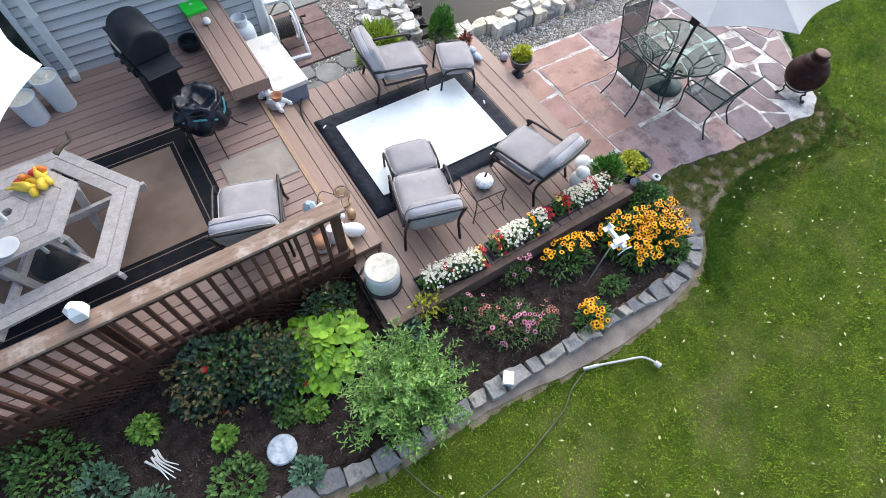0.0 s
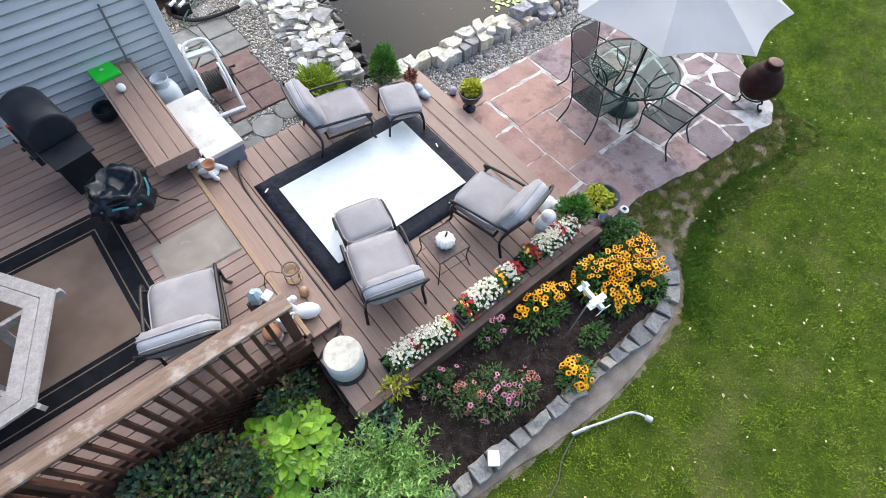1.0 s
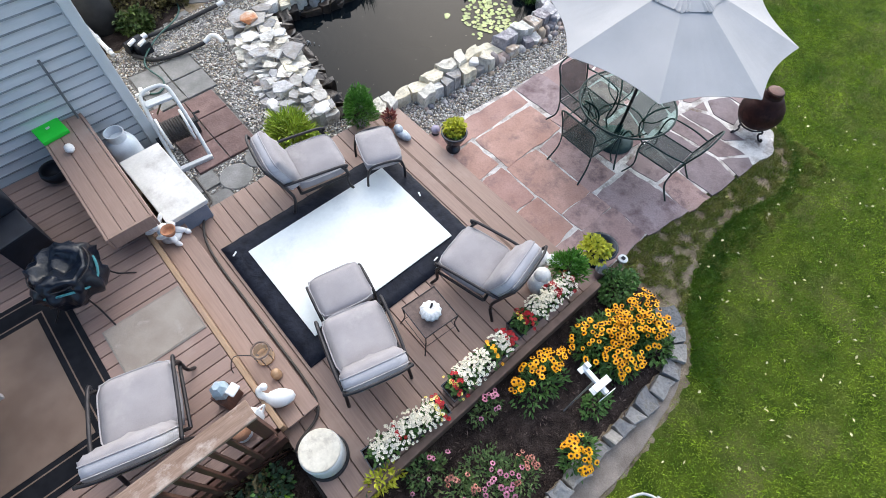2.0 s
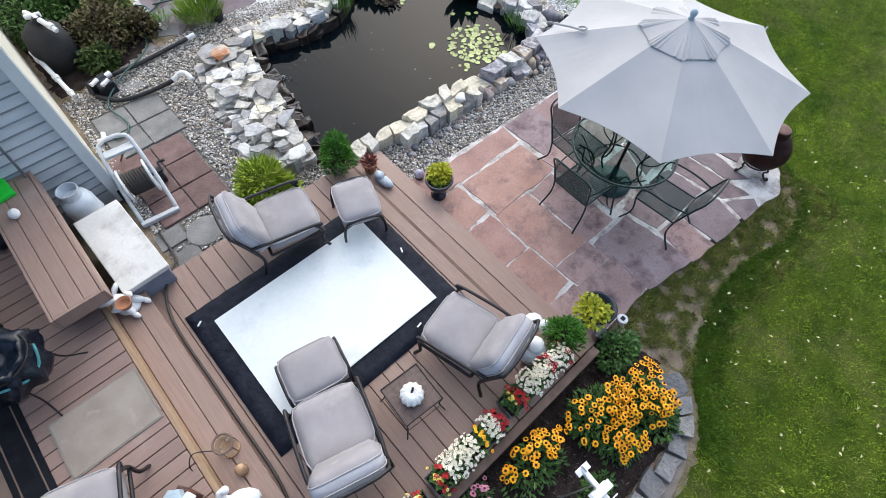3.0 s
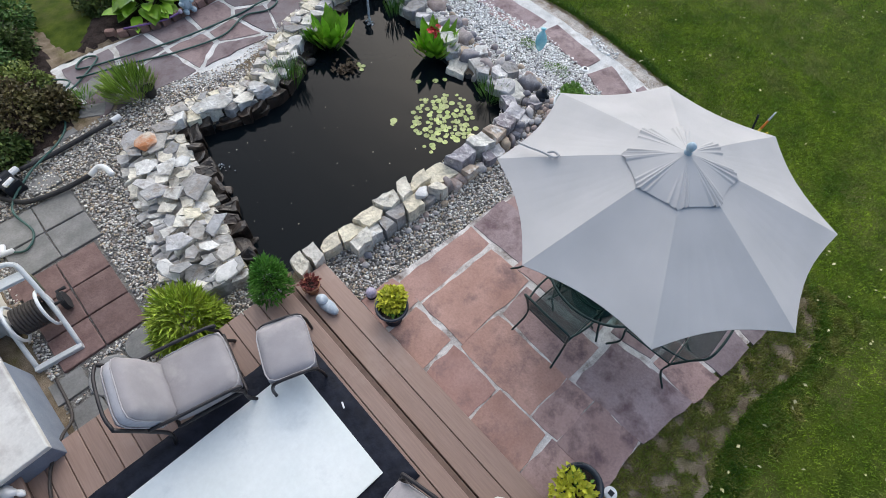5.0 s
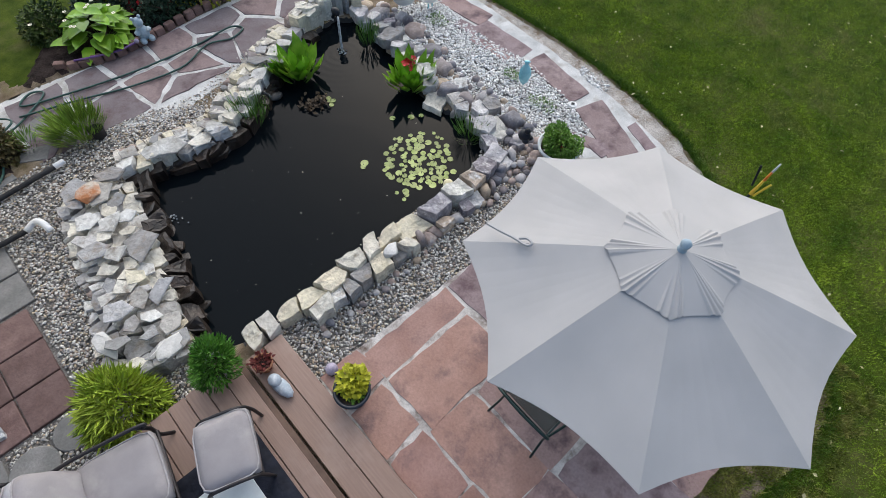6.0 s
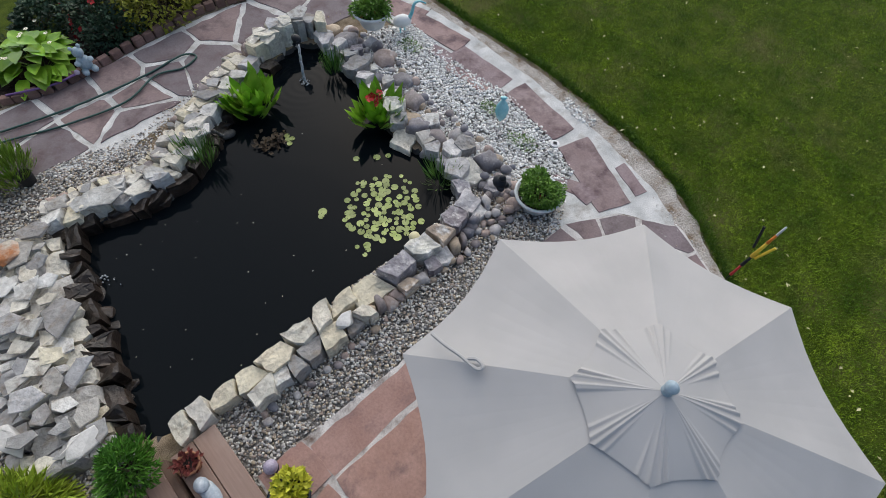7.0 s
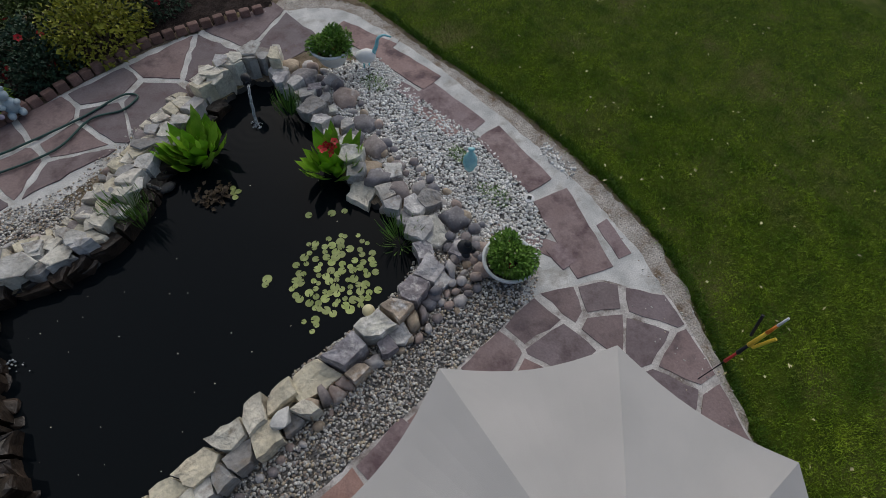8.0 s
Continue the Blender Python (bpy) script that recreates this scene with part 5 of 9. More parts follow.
def build_hex_table():
    tb = thing("hexagon_picnic_table", -1.72, 4.25, UP_Z, 0, "weathered grey hexagonal picnic table with joined benches", "picnic table")
    off = radians(4)
    for i, (r0, r1) in enumerate(((0.05, 0.185), (0.192, 0.32), (0.327, 0.455), (0.462, 0.6))):
        for k in range(6):
            part("table_board", hex_ring(bmesh.new(), r0, r1, 0.715, 0.745, k, off), M_GREYWOOD, tb)
    for r0, r1 in ((0.76, 0.9), (0.907, 1.03)):
        for k in range(6):
            part("bench_board", hex_ring(bmesh.new(), r0, r1, 0.405, 0.435, k, off), M_GREYWOOD, tb)
    for k in range(6):
        a = off + k * math.pi / 3
        m = pose(0, 0, 0, 0, 0, math.degrees(a))
        part("beam", boxed(0.05, 1.06, -0.02, 0.02, 0.32, 0.402, m=m), M_GREYWOOD, tb)
        part("top_beam", boxed(0.05, 0.57, -0.02, 0.02, 0.64, 0.713, m=m), M_GREYWOOD, tb)
        part("leg", boxed(0.4, 0.48, 0.022, 0.06, 0.0, 0.713, m=m @ pose(0, 0, 0, 0, 8, 0)), M_GREYWOOD, tb)
    # white canopy over this table
    um = thing("table_umbrella", -1.74, 4.17, UP_Z, 0, "white umbrella open over the picnic table", "umbrella")
    part("canopy", build_canopy(1.1, 2.1, 2.5, 8, 0.06, radians(-9.5), 0.04), M_CANVASWHITE, um)
    part("pole", tube(bmesh.new(), [(0, 0, 0.04), (0, 0, 2.5)], 0.019, 10), M_WHITE, um)
    part("base", lathe(bmesh.new(), [(0.24, 0.0), (0.24, 0.04), (0.07, 0.07), (0.03, 0.16)], 24), M_BLACKMATTE, um, smooth=True)
    # produce on the table
    veg = thing("squash_pile", -1.42, 4.42, UP_Z + 0.747, 20, "yellow squashes and orange peppers heaped on the table", "vegetables")
    r = random.Random(3)
    for i in range(9):
        bm = bmesh.new()
        lathe(bm, [(0.008, 0.0), (0.03, 0.012), (0.038, 0.05), (0.034, 0.09), (0.022, 0.13), (0.015, 0.17), (0.011, 0.19)], 12)
        for v in bm.verts:
            v.co.x += 0.9 * (v.co.z - 0.06) ** 2 * (1 if i % 2 else -1) * 3
        bmesh.ops.transform(bm, matrix=pose(-0.07 + 0.05 * (i % 4) + r.uniform(-0.015, 0.015), -0.13 + 0.07 * (i // 4) + r.uniform(-0.02, 0.02), 0.036 + 0.032 * (i % 3 == 1), -90, 0, r.uniform(-40, 40)), verts=bm.verts)
        part("squash", bm, M_GOURD, veg, smooth=True)
    for i in range(6):
        bm = ball(bmesh.new(), -0.1 + 0.045 * i + r.uniform(-0.01, 0.01), 0.1 + r.uniform(-0.03, 0.05), 0.038 + 0.02 * (i % 2), 0.042, 0.034, 0.036)
        part("pepper", bm, M_ORANGE if i % 3 else M_RED, veg, smooth=True)
    drift = thing("driftwood_bird", -1.12, 4.75, UP_Z + 0.747, 30, "dark carved driftwood piece on the table", "ornament")
    part("body", tube(bmesh.new(), smooth_path([(-0.1, 0, 0.03), (0, 0.01, 0.05), (0.08, 0, 0.05), (0.12, 0.03, 0.12)], 5), 0.03, 8, r1=0.012), M_STEM, drift, smooth=True)
    plate_ = thing("white_plate", -1.78, 3.85, UP_Z + 0.747, 0, "white round plate on the picnic table", "plate")
    part("dish", lathe(bmesh.new(), [(0.06, 0.0), (0.075, 0.004), (0.11, 0.02), (0.105, 0.022), (0.07, 0.008)], 28), M_WHITE, plate_, smooth=True)


build_hex_table()


def build_grill():
    g = thing("gas_grill", -0.07, 5.86, UP_Z, 100, "black gas grill with closed lid and side shelves", "grill")
    g.matrix_world = g.matrix_world @ Matrix.Diagonal((0.8, 0.84, 0.94, 1))
    # lid runs along local x
    bm = bmesh.new()
    prof = [(p.x, p.y) for p in smooth_path([(-0.25, 0.86, 0), (-0.26, 0.95, 0), (-0.22, 1.08, 0), (-0.12, 1.15, 0), (0.05, 1.16, 0), (0.18, 1.1, 0), (0.25, 0.98, 0), (0.26, 0.86, 0)], 3)]
    rows = [[bm.verts.new((x, y * k, 0.86 + (z - 0.86) * k)) for y, z in prof] for x, k in ((-0.35, 0.86), (-0.345, 0.94), (-0.325, 1), (0.325, 1), (0.345, 0.94), (0.35, 0.86))]
    for A, B in zip(rows, rows[1:]):
        for k in range(len(prof) - 1):
            bm.faces.new((A[k], B[k], B[k + 1], A[k + 1]))
    bm.faces.new(rows[0])
    bm.faces.new(rows[-1][::-1])
    bmesh.ops.recalc_face_normals(bm, faces=bm.faces[:])
    lid = part("lid", bm, M_BLACK, g, smooth=True)
    part("lid_handle", tube(bmesh.new(), [(-0.22, 0.3, 0.98), (0.22, 0.3, 0.98)], 0.014, 8), M_STEEL, lid)
    part("firebox", boxed(-0.33, 0.33, -0.24, 0.25, 0.66, 0.858, 0.02), M_BLACK, g)
    panel = part("control_panel", boxed(-0.33, 0.33, 0.255, 0.31, 0.68, 0.8, 0.01), M_BLACK, g)
    for x in (-0.2, 0, 0.2):
        part("knob", tube(bmesh.new(), [(x, 0.312, 0.74), (x, 0.34, 0.74)], 0.025, 12), M_BLACKMATTE, panel)
    part("cabinet", boxed(-0.3, 0.3, -0.2, 0.22, 0.08, 0.655, 0.015), M_BLACK, g)
    for s in (-1, 1):
        part("side_shelf", boxed(s * 0.345 if s > 0 else -0.72, 0.72 if s > 0 else -0.345, -0.22, 0.24, 0.8, 0.83, 0.012), M_BLACK, g)
        part("wheel", tube(bmesh.new(), [(s * 0.3, -0.12, 0.07), (s * 0.34, -0.12, 0.07)], 0.07, 16), M_BLACKMATTE, g)
    part("tool", boxed(0.4, 0.46, 0.24, 0.29, 0.55, 0.8, 0.01), M_RED, g, "red handled brush hanging")
    # bag stand
    b = thing("garbage_bag_stand", 0.17, 4.96, UP_Z, -20, "black plastic bag stuffed in a green wire stand", "bag")
    bm = bmesh.new()
    bmesh.ops.create_icosphere(bm, subdivisions=4, radius=0.29)
    for v in bm.verts:
        a = math.atan2(v.co.y, v.co.x)
        side = 1 - abs(v.co.z) / 0.29
        v.co *= 1.06 - 0.3 * abs(noise.noise(v.co * 5)) - 0.2 * abs(noise.noise(v.co * 13 + Vector((3, 1, 7))))
        fold = 1 + side * (0.1 * math.sin(9 * a + 3 * noise.noise(v.co * 4)) + 0.05 * math.sin(17 * a))
        v.co = Vector((v.co.x * fold * 1.05, v.co.y * fold * 1.05, v.co.z * 1.05 + 0.46))
        if v.co.z > 0.66:
            v.co.z = 0.66 - (v.co.z - 0.66) * 0.7 + 0.09 * noise.noise(v.co * 9)
    part("bag", bm, M_BAG, b, smooth=True)
    ring = [(0.25 * math.cos(2 * math.pi * k / 28), 0.25 * math.sin(2 * math.pi * k / 28), 0.6) for k in range(28)]
    part("hoop", tube(bmesh.new(), ring, 0.006, 6, True), M_IRON, b)
    for k in range(4):
        a = k * math.pi / 2 + 0.4
        part("leg", tube(bmesh.new(), smooth_path([(0.25 * math.cos(a), 0.25 * math.sin(a), 0.6), (0.26 * math.cos(a), 0.26 * math.sin(a), 0.2), (0.4 * math.cos(a), 0.4 * math.sin(a), 0)], 4), 0.008, 6), M_IRON, b)
    rope = [(0.26 * math.cos(a), 0.26 * math.sin(a), 0.5 + 0.05 * math.sin(3 * a)) for a in np.linspace(-2.6, 0.3, 16)]
    part("cord", tube(bmesh.new(), rope, 0.012, 6), mat("teal cord", (0.05, 0.2, 0.22), (0.08, 0.28, 0.3), 20, 0.7), b, "teal cord")


build_grill()


def build_bins():
    for x, y, h, r, text in ((-1.2, 6.38, 0.45, 0.145, "tall pale grey plastic bin with a cream lid"), (-1.52, 6.3, 0.34, 0.15, "pale grey plastic bucket")):
        b = thing("bin", x, y, UP_Z, 0, text, "bin", "bins by the wall")
        part("body", lathe(bmesh.new(), [(r * 0.85, 0.0), (r, h - 0.02), (r * 1.04, h - 0.015), (r * 1.04, h), (r * 0.95, h), (r * 0.9, h - 0.03)], 28), M_PALEPOT, b, smooth=False)
        part("lid", lathe(bmesh.new(), [(r * 0.9, h - 0.028), (r * 0.9, h - 0.02), (0.05, h - 0.012), (0.04, h + 0.01), (0.01, h + 0.012)], 24), M_STUMPTOP, b)


build_bins()


def build_bench():
    b = thing("bench", 0.79, 6.05, UP_Z, 0, "brown composite plank bench on block legs", "bench")
    for i in range(3):
        x = -0.205 + 0.1375 * i
        part("plank", boxed(x, x + 0.132, -0.87, 0.87, 0.372, 0.4, 0.004), M_BOARD_Y, b)
    for y in (-0.9, 0.872):
        part("end_board", boxed(-0.207, 0.207, y, y + 0.028, 0.24, 0.402, 0.004), M_BOARD_Y, b)
    for x in (-0.235, 0.209):
        part("apron", boxed(x, x + 0.026, -0.9, 0.9, 0.24, 0.398, 0.004), M_BOARD_Y, b)
    for y in (-0.7, 0.62):
        part("leg", boxed(-0.14, 0.14, y, y + 0.09, 0.0, 0.37), M_FASCIA, b)
    gb = thing("green_box", 0.68, 6.83, UP_Z + 0.402, 6, "bright green plastic box lid lying on the bench", "box")
    part("body", boxed(-0.14, 0.14, -0.13, 0.13, 0.0, 0.05, 0.012), M_GREEN, gb)
    part("latch", boxed(-0.02, 0.02, 0.02, 0.05, 0.051, 0.055), M_PIPING, gb)
    solid("white_stone", ball(bmesh.new(), 0.74, 6.45, UP_Z + 0.445, 0.05, 0.065, 0.042), M_OFFWHITE, "smooth pinkish white stone on the bench", "stone", smooth=True)
    bp = thing("black_pot", 0.45, 6.66, UP_Z, 0, "black round kettle pot on the deck", "pot")
    part("bowl", lathe(bmesh.new(), [(0.06, 0.0), (0.12, 0.03), (0.145, 0.1), (0.13, 0.15), (0.115, 0.15), (0.12, 0.1), (0.05, 0.03)], 24), M_BLACK, bp, smooth=True)


build_bench()


def build_yard_tools():
    # propane cylinder lying against the wall
    t = thing("propane_cylinder", 1.17, 6.72, 0.02, 0, "pale blue white propane cylinder behind the storage box", "gas cylinder")
    part("tank", lathe(bmesh.new(), [(0.11, 0.0), (0.155, 0.02), (0.17, 0.07), (0.17, 0.25), (0.175, 0.255), (0.175, 0.27), (0.17, 0.275), (0.168, 0.46), (0.14, 0.54), (0.06, 0.575)], 24), M_PALEPOT, t, smooth=True)
    part("collar", lathe(bmesh.new(), [(0.1, 0.55), (0.11, 0.66), (0.1, 0.66), (0.09, 0.55)], 20, cap=False), M_PALEPOT, t)
    part("foot_ring", lathe(bmesh.new(), [(0.11, -0.02), (0.115, 0.03), (0.1, 0.03)], 20), M_PALEPOT, t)
    stick = thing("metal_rod", 0.95, 6.88, UP_Z, 0, "thin dark grey rod leaning on the siding", "rod")
    part("shaft", tube(bmesh.new(), [(0, -0.03, 0.0), (0.07, 0.055, 1.1)], 0.013, 8), M_RODGREY, stick)
    part("grip", tube(bmesh.new(), [(0, -0.03, 0.0), (0.012, -0.016, 0.18)], 0.019, 8), M_IRON, stick)
    # deck box
    c = thing("storage_box", 1.28, 5.86, 0.0, 2, "blue grey storage box with an aged white lid", "storage box")
    part("body", boxed(-0.21, 0.21, -0.52, 0.53, 0.0, 0.47, 0.012), M_BOXSIDE, c)
    part("lid", boxed(-0.235, 0.235, -0.555, 0.56, 0.472, 0.535, 0.014), M_BOXTOP, c, "aged white lid")
    # hose reel cart
    r = thing("hose_reel_cart", 1.78, 6.8, 0.0, -6, "pale plastic hose reel cart wound with dark hose", "hose reel")
    for s in (-1, 1):
        pts = smooth_path([(s * 0.2, -0.42, 0.03), (s * 0.2, -0.1, 0.25), (s * 0.18, 0.25, 0.55), (s * 0.16, 0.34, 0.62)], 5)
        part("side_bar", tube(bmesh.new(), pts, 0.024, 8), M_GREYPLASTIC, r, smooth=True)
        ring = [(s * 0.15, 0.0 + 0.19 * math.cos(2 * math.pi * k / 28), 0.26 + 0.19 * math.sin(2 * math.pi * k / 28)) for k in range(28)]
        part("reel_flange", tube(bmesh.new(), ring, 0.016, 8, True), M_WHITE, r)
        part("wheel", tube(bmesh.new(), [(s * 0.22, 0.12, 0.1), (s * 0.27, 0.12, 0.1)], 0.1, 20), M_BLACKMATTE, r)
        ring = [(s * 0.2, 0.02 + 0.3 * k / 10 - 0.3, 0.03) for k in range(11)]
    part("handle", tube(bmesh.new(), smooth_path([(-0.16, 0.34, 0.62), (-0.08, 0.38, 0.64), (0.08, 0.38, 0.64), (0.16, 0.34, 0.62)], 4), 0.024, 8), M_GREYPLASTIC, r)
    part("tray", boxed(-0.16, 0.16, 0.2, 0.31, 0.52, 0.56, 0.01, m=pose(0, 0, 0)), M_GREYPLASTIC, r)
    part("foot_bar", boxed(-0.22, 0.22, -0.46, -0.4, 0.0, 0.06, 0.012), M_GREYPLASTIC, r)
    part("crank", tube(bmesh.new(), [(0.16, 0, 0.26), (0.28, 0, 0.26), (0.28, 0.1, 0.3), (0.36, 0.1, 0.3)], 0.018, 8), M_BLACKMATTE, r)
    bm = bmesh.new()
    tube(bm, [(-0.125 + 0.031 * k / 20, 0.13 * math.cos(2 * math.pi * k / 20), 0.26 + 0.13 * math.sin(2 * math.pi * k / 20)) for k in range(165)], 0.017, 6)
    part("wound_hose", bm, M_HOSEDARK, r, "dark wound hose")
    # dark hose from the reel over the step to the lawn side
    line = smooth_path([(1.62, 6.2, 0.02), (1.6, 5.75, 0.03), (1.52, 5.52, 0.2), (1.36, 5.3, 0.235), (1.27, 5.05, 0.235), (1.235, 4.7, 0.235), (1.235, 4.2, 0.235), (1.235, 3.6, 0.235), (1.235, 3.1, 0.235), (1.2, 2.82, 0.235), (1.1, 2.7, 0.235), (0.86, 2.62, 0.235), (0.8, 2.5, 0.1), (0.79, 2.1, 0.03)], 8)
    solid("garden_hose", tube(bmesh.new(), line, 0.014, 8), M_HOSEDARK, "dark rubber hose running along the deck step", "hose", smooth=True)
    # cherub
    s = thing("cherub_statue", 1.02, 5.24, UP_Z - 0.14, 30, "white cherub statue holding a terracotta bowl", "statue")
    bm = bmesh.new()
    ball(bm, 0, 0.03, 0.11, 0.062, 0.055, 0.095, 3)
    ball(bm, -0.05, 0.05, 0.235, 0.048, 0.046, 0.05, 3)
    for k in range(9):
        a = k * 0.7
        ball(bm, -0.05 + 0.04 * math.cos(a), 0.055 + 0.036 * math.sin(a), 0.25 + 0.012 * (k % 3), 0.018)
    for sx in (-1, 1):
        ball(bm, 0.03 + 0.05 * sx, -0.03, 0.045, 0.034, 0.07, 0.036, m=pose(0, 0, 0, 0, 0, 18 * sx))
        ball(bm, 0.03 + 0.07 * sx, -0.1, 0.03, 0.024, 0.04, 0.026)
        ball(bm, 0.0 + 0.075 * sx, -0.005, 0.14, 0.024, 0.062, 0.026, m=pose(0, 0, 0, -25, 0, -20 * sx))
        ball(bm, 0.06 * sx, 0.095, 0.17, 0.052, 0.016, 0.075, m=pose(0, 0, 0, 20, 25 * sx, 25 * sx))
    ball(bm, 0.02, 0.01, 0.02, 0.1, 0.09, 0.03)
    for v in bm.verts:
        v.co += v.co.normalized() * 0.012 * noise.noise(v.co * 38)
    bmesh.ops.join_triangles(bm, faces=bm.faces[:], angle_face_threshold=0.1, angle_shape_threshold=0.1)
    me = mesh_of("cherub", bm, M_WHITE, True)
    ob = new("figure", me)
    ob.parent = s
    ob.scale = (1.2, 1.2, 1.15)
    bowl = thing("terracotta_bowl", 1.04, 5.14, UP_Z - 0.14, 0, "small terracotta bowl held by the cherub", "bowl")
    part("bowl", lathe(bmesh.new(), [(0.05, 0.2), (0.075, 0.27), (0.07, 0.275), (0.05, 0.23)], 20), M_TERRA, bowl, smooth=True)


build_yard_tools()


def build_step_ornaments():
    # goose
    g = solid("goose_statue", bmesh.new(), M_WHITE, "white ceramic goose on the deck step", "statue")
    bm = bmesh.new()
    ball(bm, 0.98, 3.0, TREAD_Z + 0.1, 0.085, 0.14, 0.09, m=pose(0, 0, 0, 0, 0, 60))
    tube(bm, smooth_path([(0.9, 3.06, TREAD_Z + 0.13), (0.87, 3.1, TREAD_Z + 0.22), (0.9, 3.12, TREAD_Z + 0.27), (0.95, 3.1, TREAD_Z + 0.25)], 5), 0.035, 10, r1=0.018)
    ball(bm, 0.93, 3.11, TREAD_Z + 0.265, 0.036)
    bm.to_mesh(g.data)
    bm.free()
    for p in g.data.polygons:
        p.use_smooth = True
    # wire candle lantern
    l = thing("wire_lantern", 1.08, 3.45, TREAD_Z, 0, "brown wire lantern with glass on the step", "lantern")
    part("glass", lathe(bmesh.new(), [(0.06, 0.02), (0.075, 0.05), (0.075, 0.17), (0.06, 0.2)], 20, cap=False), M_CLEAR, l)
    part("base", lathe(bmesh.new(), [(0.085, 0), (0.085, 0.02), (0.07, 0.022)], 20), M_AMBER, l)
    ring = [(0.08 * math.cos(2 * math.pi * k / 24), 0.08 * math.sin(2 * math.pi * k / 24), 0.2) for k in range(24)]
    part("rim", tube(bmesh.new(), ring, 0.01, 6, True), M_RUGBROWN, l)
    for k in range(6):
        a = k * math.pi / 3
        part("wire", tube(bmesh.new(), [(0.08 * math.cos(a), 0.08 * math.sin(a), 0.02), (0.085 * math.cos(a), 0.085 * math.sin(a), 0.11), (0.08 * math.cos(a), 0.08 * math.sin(a), 0.2)], 0.004, 6), M_IRON, l)
    part("handle", tube(bmesh.new(), smooth_path([(-0.08, 0, 0.2), (-0.2, 0.06, 0.27), (-0.28, 0.02, 0.2), (-0.3, -0.03, 0.05)], 5), 0.005, 6), M_IRON, l)
    jar = thing("amber_jar", 1.07, 3.22, TREAD_Z, 0, "small amber glass jar on the step", "jar")
    part("body", lathe(bmesh.new(), [(0.04, 0), (0.05, 0.03), (0.045, 0.1), (0.03, 0.13)], 16), M_AMBER, jar, smooth=True)
    # lantern with blue and white panes
    b = thing("blue_lantern", 0.66, 3.25, UP_Z, 25, "blue and white paper lantern on a wooden block", "lantern")
    part("block", boxed(-0.09, 0.09, -0.07, 0.07, 0.0, 0.22, 0.01), M_RAIL, b)
    part("shade", lathe(bmesh.new(), [(0.06, 0.222), (0.08, 0.25), (0.075, 0.33), (0.03, 0.4)], 6), M_BLUECERAMIC, b)
    part("flap", boxed(-0.01, 0.09, -0.03, 0.05, 0.33, 0.39, 0.01, m=pose(0, 0, 0, 20, 0, 0)), M_WHITE, b)
    p = thing("rust_pot", 0.6, 2.92, UP_Z, 0, "rust and white banded pot behind the railing", "pot")
    part("body", lathe(bmesh.new(), [(0.06, 0.0), (0.085, 0.04), (0.085, 0.16), (0.07, 0.2)], 20), M_TERRA, p, smooth=True)
    part("band", lathe(bmesh.new(), [(0.0865, 0.05), (0.0875, 0.11), (0.0865, 0.112)], 20, cap=False), M_WHITE, p)
    q = thing("white_jug", 0.74, 2.95, UP_Z, 0, "white ceramic jug behind the railing end", "jug")
    part("body", lathe(bmesh.new(), [(0.05, 0.0), (0.075, 0.06), (0.07, 0.16), (0.04, 0.22), (0.05, 0.25), (0.04, 0.25)], 20), M_WHITE, q, smooth=True)
    part("handle", tube(bmesh.new(), smooth_path([(0.06, 0, 0.2), (0.12, 0, 0.18), (0.075, 0, 0.08)], 4), 0.01, 6), M_WHITE, q)
    w = thing("white_lantern", -1.32, 2.765, 1.404, 20, "white folded paper lantern on the railing post", "lantern")
    part("shade", lathe(bmesh.new(), [(0.05, 0.0), (0.085, 0.05), (0.08, 0.13), (0.03, 0.19)], 5), M_WHITE, w)
    # white drum
    d = thing("white_drum", 1.0, 2.38, LOW_Z, 0, "white round drum stool with a cream slab top", "drum")
    part("base", lathe(bmesh.new(), [(0.205, 0.0), (0.205, 0.035), (0.19, 0.04)], 36), M_BLACKMATTE, d, "black rubber base")
    part("body", lathe(bmesh.new(), [(0.17, 0.041), (0.185, 0.06), (0.185, 0.3), (0.175, 0.335)], 40), M_OFFWHITE, d, smooth=True)
    part("top", lathe(bmesh.new(), [(0.172, 0.335), (0.176, 0.35), (0.168, 0.362), (0.152, 0.355), (0.135, 0.362), (0.115, 0.355), (0.095, 0.361), (0.07, 0.355), (0.045, 0.36), (0.01, 0.356)], 40), M_STUMPTOP, d, "cream slab top", True)


build_step_ornaments()


# ---- planting ----
def bush(name, x, y, z, rx, ry, rz, n, L, W, material, label, category="shrub", group="", droop=0.25, inner=0.45, rough=0.22, stems=7, lumps=7):
    b = thing(name, x, y, z, 0, label, category, group)
    C, D = dome_points(n, rx, ry, rz, inner, lumps, rough)
    D = D + rng.normal(0, 0.55, D.shape)
    foliage("leaves", C, D, rng.uniform(0.7, 1.25, n) * L, rng.uniform(0.7, 1.2, n) * W, material, b, droop=droop)
    if stems:
        bm = bmesh.new()
        for k in range(stems):
            a = 2 * math.pi * k / stems
            tube(bm, [(0, 0, 0), (0.3 * rx * math.cos(a), 0.3 * ry * math.sin(a), 0.4 * rz), (0.65 * rx * math.cos(a), 0.65 * ry * math.sin(a), 0.7 * rz)], 0.008 + 0.008 * rz, 5, r1=0.003)
        part("stems", bm, M_STEM, b)
    return b


